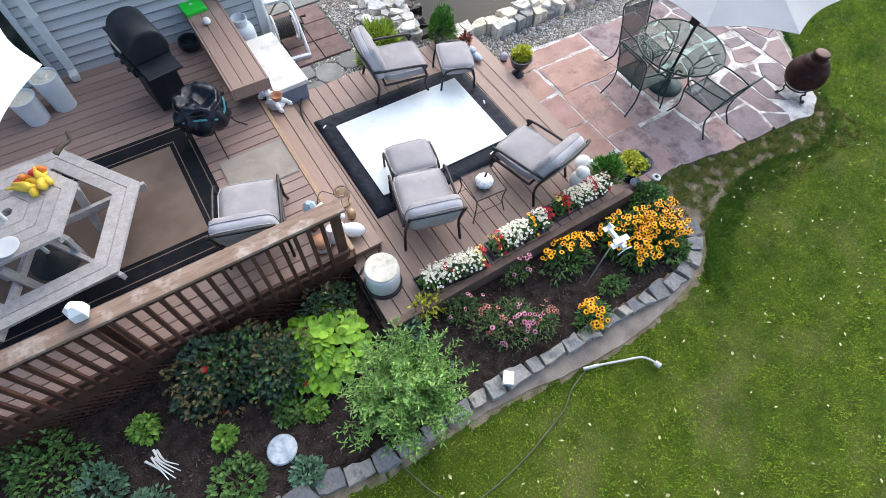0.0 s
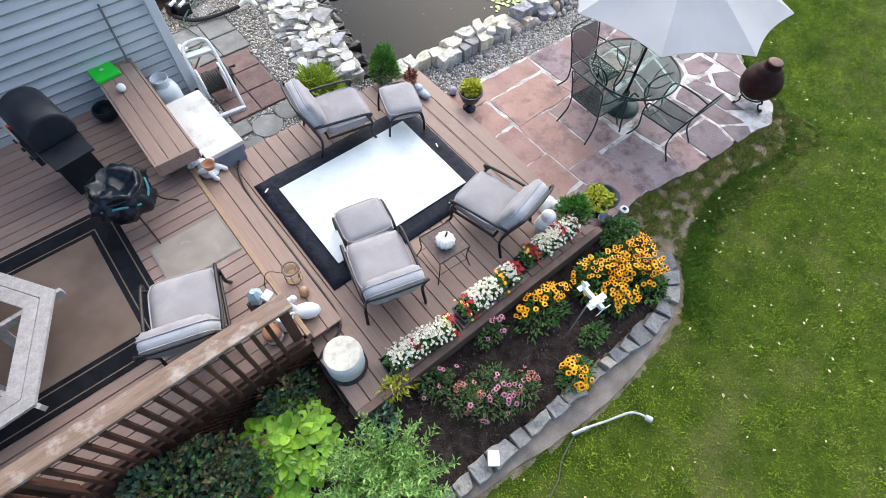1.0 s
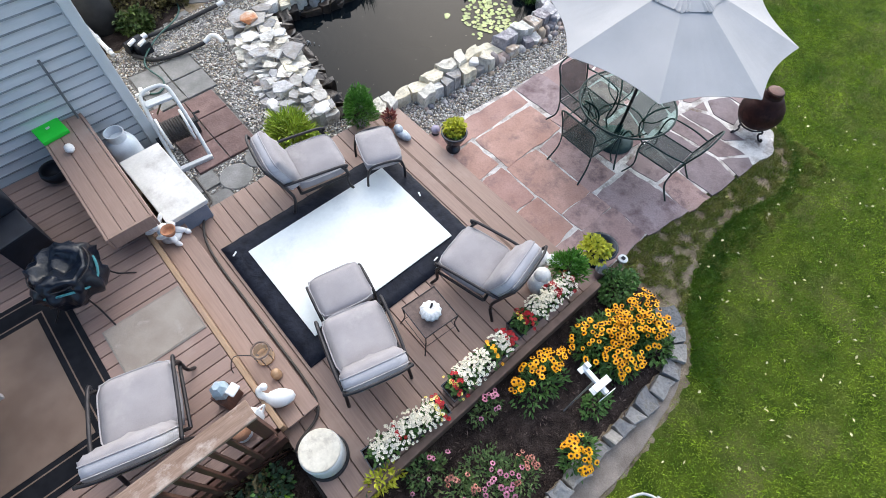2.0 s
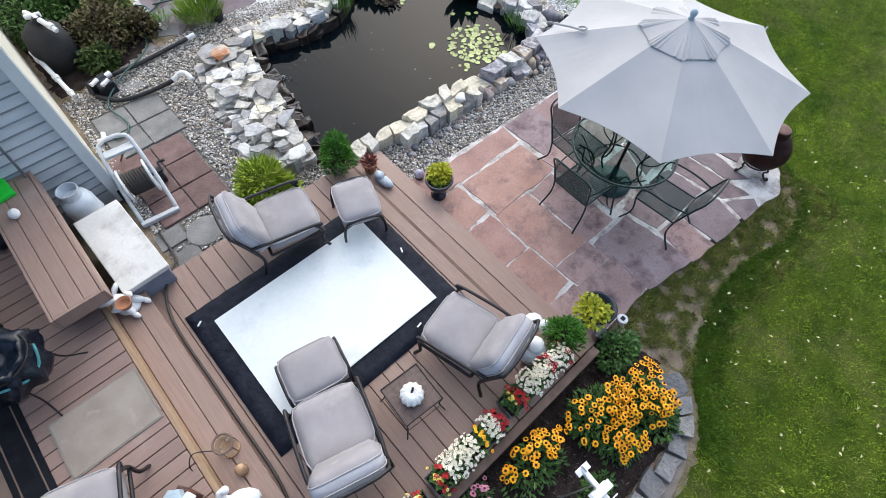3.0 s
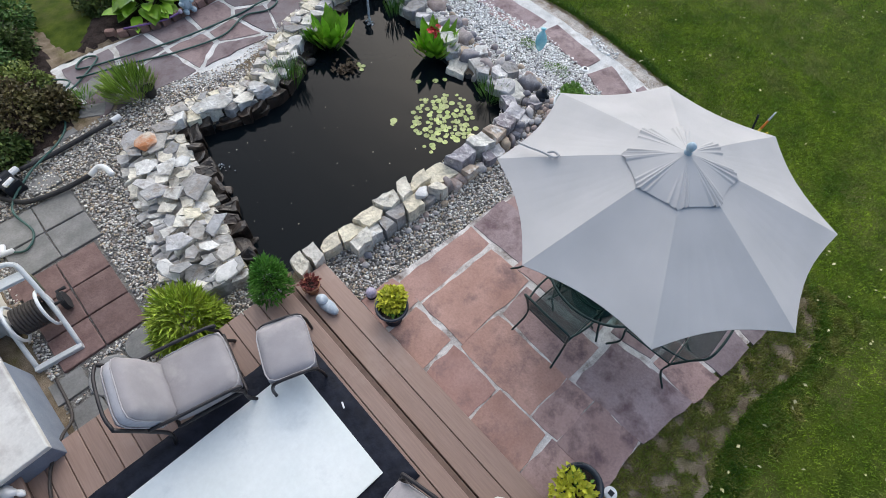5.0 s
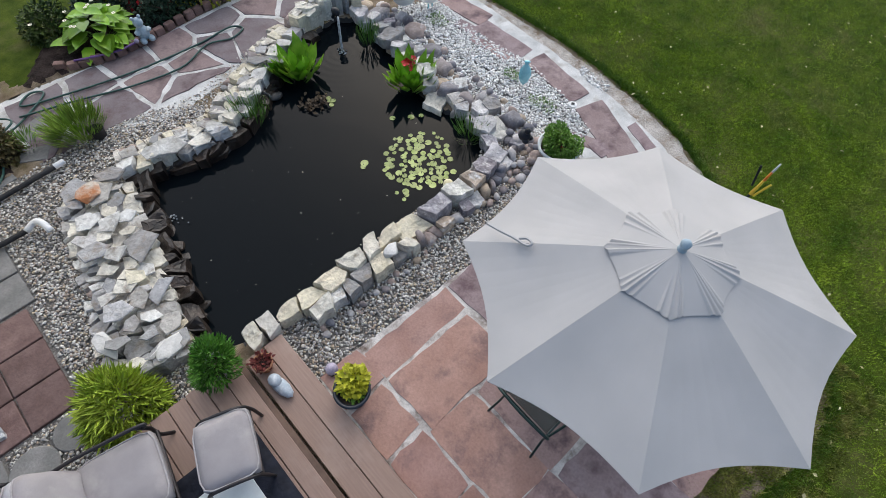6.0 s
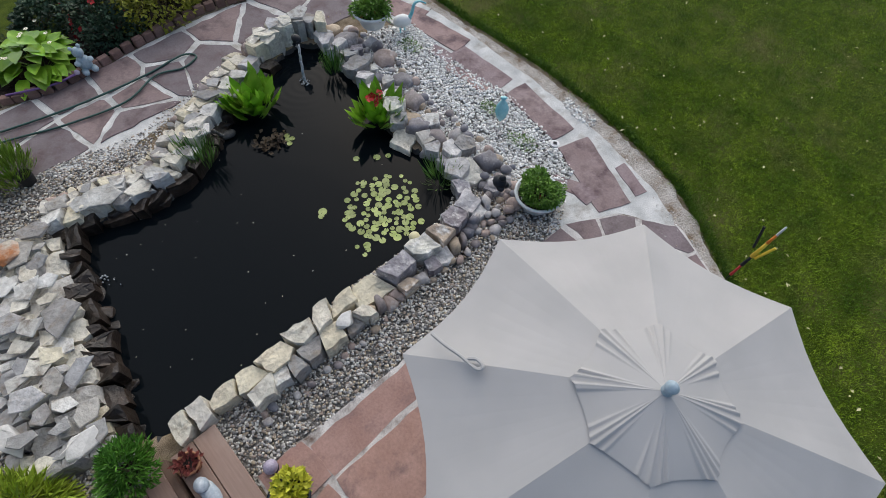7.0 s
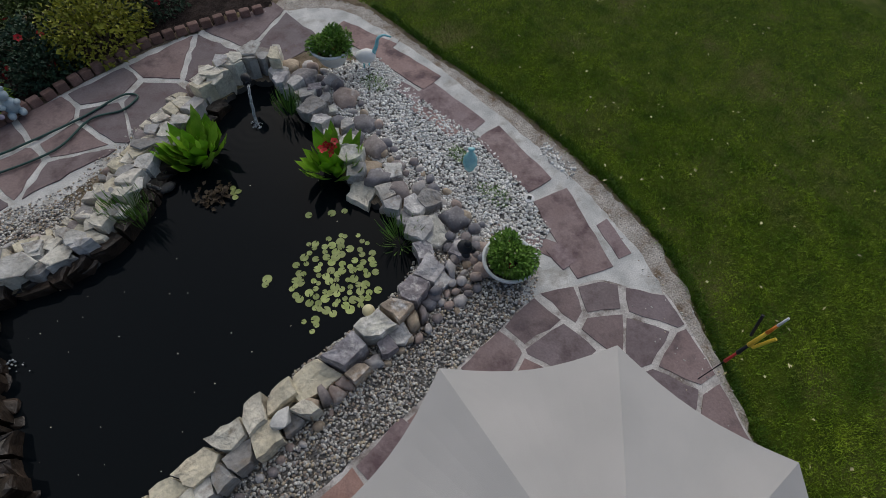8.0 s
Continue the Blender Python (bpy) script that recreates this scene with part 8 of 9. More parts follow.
    line = smooth_path([(1.75, 8.0, 0.02), (1.95, 7.85, 0.03), (2.1, 8.05, 0.03), (2.05, 8.5, 0.06), (2.4, 8.85, 0.1), (2.85, 9.15, 0.08), (3.05, 9.5, 0.04), (3.1, 9.95, 0.05), (3.4, 10.2, 0.05), (3.2, 10.4, 0.05), (3.0, 10.2, 0.06), (3.3, 10.05, 0.04), (3.7, 10.3, 0.03), (3.9, 10.5, 0.03), (3.75, 10.6, 0.03), (3.6, 10.42, 0.03), (4.2, 10.25, 0.03), (5.0, 10.1, 0.03), (5.9, 10.05, 0.03), (6.45, 10.1, 0.03), (6.6, 9.95, 0.03), (6.35, 9.85, 0.03), (6.0, 9.95, 0.035), (5.5, 9.75, 0.03), (4.8, 9.85, 0.03), (4.2, 10.05, 0.03), (3.5, 10.2, 0.06)], 8)
    solid("garden_hose", tube(bmesh.new(), line, 0.013, 6), M_HOSEGREEN, "dark green garden hose looped along the path", "hose", smooth=True)
    w = thing("downpipe_fitting", 1.75, 7.95, 0, 0, "white pipe fittings lying by the wall", "pipe fitting")
    part("tee", tube(bmesh.new(), [(-0.08, 0.02, 0.04), (0.1, -0.02, 0.04)], 0.03, 10), M_WHITE, w)
    part("stub", tube(bmesh.new(), [(0.0, 0, 0.04), (0.03, 0.12, 0.04)], 0.03, 10), M_WHITE, w)


build_filter()
hose2 = smooth_path([(4.45, 10.72, 0.12), (4.7, 10.6, 0.13), (5.0, 10.52, 0.12), (5.25, 10.52, 0.13)], 6)
wnd = thing("watering_wand", 0, 0, 0, 0, "purple watering wand lying on the brick edging", "watering wand")
part("shaft", tube(bmesh.new(), hose2, 0.014, 8), mat("purple plastic", (0.12, 0.06, 0.2), (0.2, 0.1, 0.3), 9, 0.45), wnd, smooth=True)
part("head", ball(bmesh.new(), 5.27, 10.52, 0.14, 0.035), M_PURPLE, wnd, smooth=True)


# ---- paving stones ----
def clip(poly, a, b, c):
    """The part of poly where a x + b y <= c."""
    out = []
    for i in range(len(poly)):
        p, q = poly[i - 1], poly[i]
        dp, dq = a * p[0] + b * p[1] - c, a * q[0] + b * q[1] - c
        if (dp < 0) != (dq < 0):
            t = dp / (dp - dq)
            out.append((p[0] + (q[0] - p[0]) * t, p[1] + (q[1] - p[1]) * t))
        if dq <= 0:
            out.append(q)
    return out


def cells(sites, outline, gap):
    """Stones round the sites, with joints of about twice the gap between them."""
    res = []
    for i, (x, y) in enumerate(sites):
        poly = [(x - 1.4, y - 1.4), (x + 1.4, y - 1.4), (x + 1.4, y + 1.4), (x - 1.4, y + 1.4)]
        for j, (u, v) in enumerate(sites):
            if i == j:
                continue
            dx, dy = u - x, v - y
            d = math.hypot(dx, dy)
            if d < 3:
                g = gap * (0.55 + 0.9 * random.Random(min(i, j) * 97 + max(i, j)).random())
                poly = clip(poly, dx / d, dy / d, ((u * u + v * v - x * x - y * y) / 2) / d - g)
                if not poly:
                    break
        n = len(outline)
        for k in range(n):
            if not poly:
                break
            a, b = outline[k], outline[(k + 1) % n]
            e = (b[0] - a[0], b[1] - a[1])
            L = math.hypot(*e)
            nx, ny = e[1] / L, -e[0] / L
            poly2 = clip(poly, nx, ny, nx * a[0] + ny * a[1] - 0.012)
            poly = poly2
        if len(poly) > 2:
            res.append(poly)
    return res


def worn(poly, r, amp=0.015):
    """Broken, slightly wavering edges."""
    out = []
    n = len(poly)
    for i in range(n):
        a, b = Vector((*poly[i], 0)), Vector((*poly[(i + 1) % n], 0))
        e = b - a
        k = max(1, int(e.length / 0.13))
        nrm = Vector((e.y, -e.x, 0)).normalized() if e.length > 1e-4 else Vector()
        for j in range(k):
            p = a + e * (j / k) + nrm * (r.uniform(-amp, amp) if j else 0) + (e.normalized() * 0.012 if j == 0 else Vector())
            out.append((p.x, p.y))
    return out


# squared flags near the deck, then broken ones
FLAGS_NEAR = [(4.28, 4.71, 3.88, 4.42), (4.28, 4.68, 3.23, 3.84), (4.28, 4.7, 2.6, 3.19), (4.28, 4.72, 1.99, 2.56), (4.76, 5.84, 4.43, 4.77), (4.3, 4.72, 4.47, 4.86), (4.76, 5.82, 3.81, 4.39), (4.73, 5.26, 2.85, 3.77),
              (5.29, 5.75, 2.82, 3.76), (4.75, 5.28, 2.52, 2.81), (4.75, 5.29, 1.99, 2.48), (5.32, 5.93, 2.32, 2.74), (5.32, 5.99, 1.6, 2.28)]
FLAGS_FAR = [(5.9, 6.4, 4.06, 4.74), (5.85, 6.35, 3.46, 4.02), (6.45, 7.03, 4.12, 4.72), (6.4, 6.98, 3.55, 4.06)]
# strips between the table and the verge, then the broken pieces round the chiminea
STRIPS = [[(5.97, 2.86), (6.03, 2.36), (6.43, 2.33), (6.57, 2.89)], [(6.03, 2.36), (5.96, 1.82), (6.4, 1.76), (6.43, 2.33)], [(6.57, 2.89), (6.43, 2.33), (7.0, 2.3), (6.96, 2.83)], [(6.43, 2.33), (6.4, 1.77), (6.92, 1.72), (7.03, 2.09), (7.0, 2.3)],
          [(6.96, 2.83), (7.03, 2.09), (7.4, 1.84), (7.34, 2.93)], [(7.04, 2.07), (6.94, 1.72), (7.28, 1.69), (7.4, 1.82)]]
PIECES = [[(7.34, 2.93), (7.36, 2.2), (7.62, 1.98), (7.67, 2.6), (7.53, 2.87)], [(7.69, 2.6), (7.72, 2.27), (8.08, 2.3), (8.2, 2.64), (7.88, 2.82)], [(7.58, 2.88), (7.68, 2.63), (7.85, 2.84)], [(7.56, 3.03), (7.62, 2.92), (7.86, 2.87), (8.12, 2.89), (8.11, 3.17), (7.72, 3.24)],
          [(7.73, 3.26), (8.11, 3.2), (8.13, 3.42), (7.8, 3.5)], [(5.84, 2.9), (6.59, 2.94), (6.84, 3.44), (5.84, 3.44)], [(6.61, 2.94), (7.2, 2.98), (7.44, 3.57), (6.84, 3.5)], [(7.22, 2.98), (7.52, 3.02), (7.78, 3.51), (7.46, 3.57)]]
EAST = [(8.17, 2.35), (8.4, 2.5), (8.8, 3.2), (9.1, 3.85), (8.75, 4.4), (8.2, 4.74), (8.17, 4.74)]
EAST_SITES = [(8.45, 2.85), (8.3, 3.25), (8.6, 3.35), (8.55, 3.75), (8.88, 3.9), (8.35, 4.05), (8.55, 4.3), (8.28, 4.5)]
NORTHEAST = [(7.06, 3.62), (8.13, 3.55), (8.13, 4.75), (7.06, 4.76)]
NORTHEAST_SITES = [(7.35, 4.6), (7.45, 4.15), (7.3, 3.8), (7.85, 4.25), (7.75, 3.75), (7.92, 4.6)]


def inset(poly, gap):
    """A flag drawn in from the joints round it."""
    n = len(poly)
    area = sum(poly[i - 1][0] * poly[i][1] - poly[i][0] * poly[i - 1][1] for i in range(n))
    ring = poly if area > 0 else poly[::-1]
    res = ring
    for i in range(n):
        (ax, ay), (bx, by) = ring[i - 1], ring[i]
        length = math.hypot(bx - ax, by - ay)
        nx, ny = (by - ay) / length, -(bx - ax) / length
        res = clip(res, nx, ny, nx * ax + ny * ay - gap)
    return res


patio = thing("patio_paving", 0, 0, 0, 0, "pink and mauve flagstone patio with pale mortar joints", "patio", kind="structure")
rr = random.Random(9)
squared = []
for x0, x1, y0, y1 in FLAGS_NEAR + FLAGS_FAR:
    j = lambda a: a + rr.uniform(-0.022, 0.022)
    e = 0.01 if y1 > 3 and x0 < 5.6 else 0.025
    x0, x1, y0, y1 = x0 - e, x1 + e, y0 - e, y1 + e
    flag = [(j(x0), j(y0)), (j(x1), j(y0)), (j(x1), j(y1)), (j(x0), j(y1))]
    # the flags are cut along the verge
    for (ax, ay), (bx, by) in (((5.2, 1.965), (6.0, 1.83)), ((6.0, 1.83), (7.06, 1.68))) if x1 > 5.5 else ():
        length = math.hypot(bx - ax, by - ay)
        nx, ny = (by - ay) / length, -(bx - ax) / length
        flag = clip(flag, nx, ny, nx * ax + ny * ay)
    squared.append(flag)
broken = [inset(p, rr.uniform(0.006, 0.017)) for p in STRIPS + PIECES]
for poly in squared + broken + cells(EAST_SITES, EAST, 0.022) + cells(NORTHEAST_SITES, NORTHEAST, 0.022):
    cx, cy = sum(p[0] for p in poly) / len(poly), sum(p[1] for p in poly) / len(poly)
    part("flagstone", plate(bmesh.new(), worn(poly, rr), -0.03, rr.uniform(0.004, 0.012), 0.006), M_FLAGDARK if cx > 6.4 and cy < 3.5 or cx > 7.6 else M_FLAGGREY if cx + 0.6 * (3 - cy) > 4.9 else M_FLAG, patio)

path = thing("garden_path", 0, 0, 0, 0, "mauve slab path set in pale mortar round the pond", "path", kind="structure")
NORTH_SITES = [(5.62, 10.28), (5.05, 10.3), (5.05, 9.85), (5.68, 9.85), (4.5, 9.75), (6.6, 9.82), (7.2, 10.4), (7.65, 10.02), (6.35, 10.35), (8.3, 10.2), (5.45, 9.35), (4.4, 10.2), (3.8, 10.3), (8.5, 9.75), (6.15, 9.95)]
for s in cells(NORTH_SITES, [(3.4, 9.3), (9.0, 9.3), (9.0, 10.62), (3.4, 10.62)], 0.036):
    cx, cy = sum(p[0] for p in s) / len(s), sum(p[1] for p in s) / len(s)
    part("slab", plate(bmesh.new(), worn(s, rr, 0.022), -0.03, rr.uniform(0.006, 0.014), 0.008), M_PATHSLAB, path)
for x, y, w, l, rz in ((9.0, 4.98, 0.37, 1.0, -25), (9.31, 6.1, 0.3, 0.92, -10), (9.34, 7.22, 0.32, 0.9, -2), (9.47, 8.12, 0.3, 0.8, 4), (9.4, 9.0, 0.34, 0.85, 12), (9.25, 4.62, 0.12, 0.4, -22), (8.62, 5.1, 0.16, 0.24, 20), (8.68, 4.86, 0.16, 0.2, -10),
                       (9.07, 7.35, 0.12, 0.3, 8), (9.1, 7.0, 0.12, 0.26, -6), (9.16, 7.75, 0.14, 0.34, 6)):
    w, l = w + 0.06, l + 0.1
    q = [(-w / 2, -l / 2), (w / 2, -l / 2), (w / 2 * rr.uniform(0.85, 1.1), l / 2), (-w / 2 * rr.uniform(0.8, 1.1), l / 2 * rr.uniform(0.9, 1))]
    ob = part("slab", plate(bmesh.new(), worn(q, rr, 0.012), -0.03, rr.uniform(0.006, 0.014), 0.008), M_FLAGGREY, path)
    ob.matrix_basis = pose(x, y, 0, 0, 0, rz)

pav = thing("paver_walk", 0, 0, 0, 0, "red and grey square pavers between house and pond", "paving", kind="structure")
bm_r = mesh_of("paver", boxed(-0.207, 0.207, -0.207, 0.207, -0.03, 0.012, 0.006, seg=1), M_PAVERRED)
bm_g = mesh_of("paver", boxed(-0.207, 0.207, -0.207, 0.207, -0.03, 0.008, 0.006, seg=1), M_PAVERGREY)
for i in range(2):
    for j in range(3):
        lay("paver", bm_r, pav, 1.9 + 0.43 * i, 6.42 + 0.43 * j, 0, 1, 1, 1, rr.uniform(-1, 1))
    for j in range(2):
        lay("paver", bm_g, pav, 1.97 + 0.45 * i, 7.75 + 0.46 * j, 0, 1.05, 1.05, 1, rr.uniform(-3, 3))
lay("paver", bm_r, pav, 1.72, 7.45, -0.003, 0.5, 0.8, 1, 2)
for x, y, s in ((1.68, 6.05, 0.75), (1.72, 5.7, 0.68), (2.45, 8.72, 0.8), (2.75, 9.25, 0.8)):
    lay("paver", bm_g, pav, x, y, 0, s, s * 0.8, 1, rr.uniform(-5, 5))
disc = mesh_of("round_paver", lathe(bmesh.new(), [(0.48, -0.02), (0.5, 0.01), (0.47, 0.02), (0.02, 0.022)], 24), M_PAVERGREY)
lay("round_paver", disc, pav, 2.02, 5.88, 0, 0.42, 0.42, 1, 0)
lay("round_paver", disc, pav, 2.4, 5.98, 0, 0.36, 0.36, 1, 40)
for x, y, s, a in ((3.55, 9.95, 0.42, 20), (3.4, 9.52, 0.36, -30), (2.95, 9.35, 0.3, 10)):
    lay("paver", bm_g, pav, x, y, 0.005, s * 2.2, s * 1.6, 1, a)

# ---- brick edging ----
edge = thing("brick_edging", 0, 0, 0, 0, "scalloped red brown brick edging along the north bed", "edging", kind="structure")
brick = mesh_of("brick", boxed(-0.07, 0.07, -0.045, 0.045, 0.0, 0.12, 0.02), M_BRICKEDGE)
line = smooth_path([(4.15, 10.9, 0), (4.5, 10.7, 0), (5.0, 10.58, 0), (5.7, 10.66, 0), (6.4, 10.74, 0), (7.2, 10.8, 0), (8.0, 10.64, 0), (8.85, 10.4, 0)], 24)
run = 0.0
for a, b in zip(line, line[1:]):
    run += (b - a).length
    if run > 0.15:
        run = 0.0
        lay("brick", brick, edge, a.x, a.y, 0.0, 1, 1, rr.uniform(0.9, 1.1), math.degrees(math.atan2(b.y - a.y, b.x - a.x)) + rr.uniform(-5, 5))

def broken_stone(name, poly, z, h, material, parent, r, lean=0.06, rounded=False):
    """A rough stone that fills a plan outline, with chipped edges and a sloping, uneven top."""
    n = len(poly)
    cx, cy = sum(p[0] for p in poly) / n, sum(p[1] for p in poly) / n
    out = []
    for i in range(n):
        a, b = poly[i], poly[(i + 1) % n]
        d = math.hypot(b[0] - a[0], b[1] - a[1])
        k = max(1, min(4, int(d / (0.05 if rounded else 0.075))))
        for j in range(k):
            f = j / k
            w = 0.0 if j == 0 else r.uniform(-0.018, 0.016)
            out.append((a[0] + (b[0] - a[0]) * f - (b[1] - a[1]) / max(d, 1e-4) * w - cx, a[1] + (b[1] - a[1]) * f + (b[0] - a[0]) / max(d, 1e-4) * w - cy))
    gx, gy = r.uniform(-lean, lean), r.uniform(-lean, lean)
    o = Vector((r.uniform(0, 90), r.uniform(0, 90), 0))
    prof = ((0.86, 0.0), (1.0, 0.35), (0.98, 0.72), (0.84, 0.92), (0.5, 1.03)) if rounded else ((0.92, 0.0), (1.0, 0.4), (0.99, 0.88), (0.95, 1.0), (0.5, 1.0))
    bm = bmesh.new()
    rings = []
    for q, (f, t) in enumerate(prof):
        ring = []
        for x, y in out:
            p = Vector((x * f, y * f, 0))
            c = 0.012 * noise.noise(p * 8 + o) * (1 if t > 0.5 else 0.4) + r.uniform(-0.003, 0.003)
            ring.append(bm.verts.new((p.x + r.uniform(-0.007, 0.007), p.y + r.uniform(-0.007, 0.007), z + h * t + (gx * x + gy * y) * 2 * t + c * (t > 0))))
        rings.append(ring)
    m_ = len(out)
    for A, B in zip(rings, rings[1:]):
        for k in range(m_):
            bm.faces.new((A[k], A[(k + 1) % m_], B[(k + 1) % m_], B[k]))
    top = bm.verts.new((0, 0, z + h + 0.012 * noise.noise(o)))
    for k in range(m_):
        bm.faces.new((rings[-1][k], rings[-1][(k + 1) % m_], top))
    bm.faces.new(rings[0][::-1])
    bmesh.ops.recalc_face_normals(bm, faces=bm.faces[:])
    ob = part(name, bm, material, parent, smooth=rounded)
    ob.location = (cx, cy, 0)
    return ob


# ---- bed edging stones ----
stones = thing("bed_edging", 0, 0, 0, 0, "blue grey rough stones edging the flower bed", "edging", kind="structure")
line = smooth_path([(-2.4, 1.0, 0), (-0.6, 0.97, 0), (0.2, 0.84, 0), (1.4, 0.84, 0), (2.3, 0.8, 0), (3.0, 0.78, 0), (3.7, 0.76, 0), (4.15, 0.8, 0), (4.48, 1.02, 0), (4.66, 1.5, 0)], 40)
run, step, deep = 0.0, 0.2, 0.2
for a, b in zip(line, line[1:]):
    run += (b - a).length
    if run > step:
        e = (b - a).normalized()
        mid = a - e * (run / 2)
        n = Vector((-e.y, e.x, 0))
        w0, w1, cut_ = deep / 2 * rr.uniform(0.7, 1.1), deep / 2 * rr.uniform(0.7, 1.2), rr.uniform(-0.045, 0.045)
        quad = [mid - e * (run / 2 - 0.012) - n * w0, mid + e * (run / 2 - 0.012 + cut_) - n * w1, mid + e * (run / 2 - 0.012 - cut_) + n * w1, mid - e * (run / 2 - 0.012) + n * w0]
        stone_ = broken_stone("edging_stone", [(p.x, p.y) for p in quad], -0.06, rr.uniform(0.09, 0.17), M_BLUEROCK, stones, rr, 0.12)
        run, step, deep = 0.0, rr.uniform(0.13, 0.3), rr.uniform(0.13, 0.22)

# ---- pond rocks ----
wall = thing("pond_rocks", 0, 0, 0, 0, "piled limestone slabs and boulders round the pond", "rock wall", kind="structure")


def band(pts, width, n, meshes, size, z, high, name="rock", flat=1.0, spread=0.62, seed=1, keep_out=True):
    """Stones laid at random along a line, not closer than their own size."""
    r = random.Random(seed)
    line = smooth_path([(x, y, 0) for x, y in pts], 10)
    cum = [0.0]
    for a, b in zip(line, line[1:]):
        cum.append(cum[-1] + (b - a).length)
    done, tries = [], 0
    while len(done) < n and tries < n * 60:
        tries += 1
        d = r.uniform(0, cum[-1])
        k = max(i for i in range(len(cum)) if cum[i] <= d)
        k = min(k, len(line) - 2)
        a, b = line[k], line[k + 1]
        e = (b - a).normalized()
        w = r.uniform(-0.5, 0.5) * width
        x, y = a.x + e.x * (d - cum[k]) - e.y * w, a.y + e.y * (d - cum[k]) + e.x * w
        s = r.uniform(*size)
        if keep_out and inside(np.array([x]), np.array([y]), POND)[0]:
            continue
        if any((x - u) ** 2 + (y - v) ** 2 < (spread * (s + q) / 2 * 1.5) ** 2 for u, v, q in done):
            continue
        done.append((x, y, s))
        sz = s * r.uniform(0.75, 1.1) * flat
        lay(name, r.choice(meshes), wall, x, y, z + r.uniform(-0.02, high), s, s * r.uniform(0.65, 0.95), sz, r.uniform(0, 360), r.uniform(-8, 8), r.uniform(-8, 8))


def packed(pts, width, size, z, high, materials, seed, gap=0.007, keep_out=True, rounds=0.0, stretch=1.0):
    """Stones fitted against one another along a line, as in a dry wall."""
    r = random.Random(seed)
    line = smooth_path([(x, y, 0) for x, y in pts], 10)
    cum = [0.0]
    for a, b in zip(line, line[1:]):
        cum.append(cum[-1] + (b - a).length)
    sites, misses = [], 0
    while misses < 260:
        d = r.uniform(0, cum[-1])
        k = min(max(i for i in range(len(cum)) if cum[i] <= d), len(line) - 2)
        a, b = line[k], line[k + 1]
        e = (b - a).normalized()
        w = r.uniform(-0.5, 0.5) * width
        x, y = a.x + e.x * (d - cum[k]) - e.y * w, a.y + e.y * (d - cum[k]) + e.x * w
        q = (size[0] + (size[1] - size[0]) * r.random() ** 1.6) / 2
        if (keep_out and inside(np.array([x]), np.array([y]), POND)[0]) or any(math.hypot(x - u, y - v) < (q + c) * 0.9 for u, v, c, _ in sites):
            misses += 1
            continue
        sites.append((x, y, q, math.atan2(e.y, e.x)))
    for i, (x, y, q, turn) in enumerate(sites):
        poly = []
        k = r.randint(4, 6)
        a0 = r.uniform(0, 6.28)
        for g in range(k):
            a = a0 + 2 * math.pi * (g + r.uniform(-0.25, 0.25)) / k
            f = q * r.uniform(1.1, 1.45)
            u, v = f * math.cos(a) * stretch, f * math.sin(a)
            poly.append((x + u * math.cos(turn) - v * math.sin(turn), y + u * math.sin(turn) + v * math.cos(turn)))
        for j, (u, v, c, _) in enumerate(sites):
            d = math.hypot(u - x, v - y)
            if j != i and poly and d < (q + c) * 2.4:
                nx, ny = (u - x) / d, (v - y) / d
                # the joint lies nearer to the smaller stone
                poly = clip(poly, nx, ny, nx * x + ny * y + d * q / (q + c) - gap)
        if len(poly) > 2:
            is_round = r.random() < rounds
            broken_stone("boulder" if is_round else "rock", poly, z - 0.05, 0.05 + r.uniform(*high), M_BOULDER if is_round else r.choice(materials), wall, r, 0.08, is_round)


def course(pts, shift, deep, long, z, high, materials, seed, gap=0.009, lean=0.07, rounds=0.0):
    """A row of split stones laid side by side along a line, shifted to its left."""
    r = random.Random(seed)
    line = smooth_path([(x, y, 0) for x, y in pts], 14)
    cum = [0.0]
    for a, b in zip(line, line[1:]):
        cum.append(cum[-1] + (b - a).length)

    def at(d, w):
        k = min(max(i for i in range(len(cum)) if cum[i] <= max(d, 0.0)), len(line) - 2)
        e = (line[k + 1] - line[k]).normalized()
        p = line[k] + e * (d - cum[k])
        return (p.x - e.y * w, p.y + e.x * w)

    d, slant = 0.0, 0.0
    while d < cum[-1]:
        n = r.uniform(*long)
        w0, w1 = shift - r.uniform(*deep) / 2, shift + r.uniform(*deep) / 2
        nxt = r.uniform(-0.5, 0.5) * (w1 - w0)
        j = lambda: r.uniform(-0.03, 0.03)
        quad = [at(d + gap - slant / 2, w0 + j()), at(d + n - gap - nxt / 2, w0 + j()), at(d + n - gap + nxt / 2, w1 + j()), at(d + gap + slant / 2, w1 + j())]
        if r.random() < 0.7:
            # a corner broken off
            c = r.randint(0, 3)
            p, q, u = Vector(quad[c - 1]), Vector(quad[c]), Vector(quad[(c + 1) % 4])
            quad[c:c + 1] = [tuple(q.lerp(p, r.uniform(0.2, 0.45))), tuple(q.lerp(u, r.uniform(0.2, 0.45)))]
        is_round = r.random() < rounds
        broken_stone("boulder" if is_round else "rock", quad, z - 0.04, 0.04 + r.uniform(*high), M_BOULDER if is_round else r.choice(materials), wall, r, lean, is_round)
        d, slant = d + n, nxt


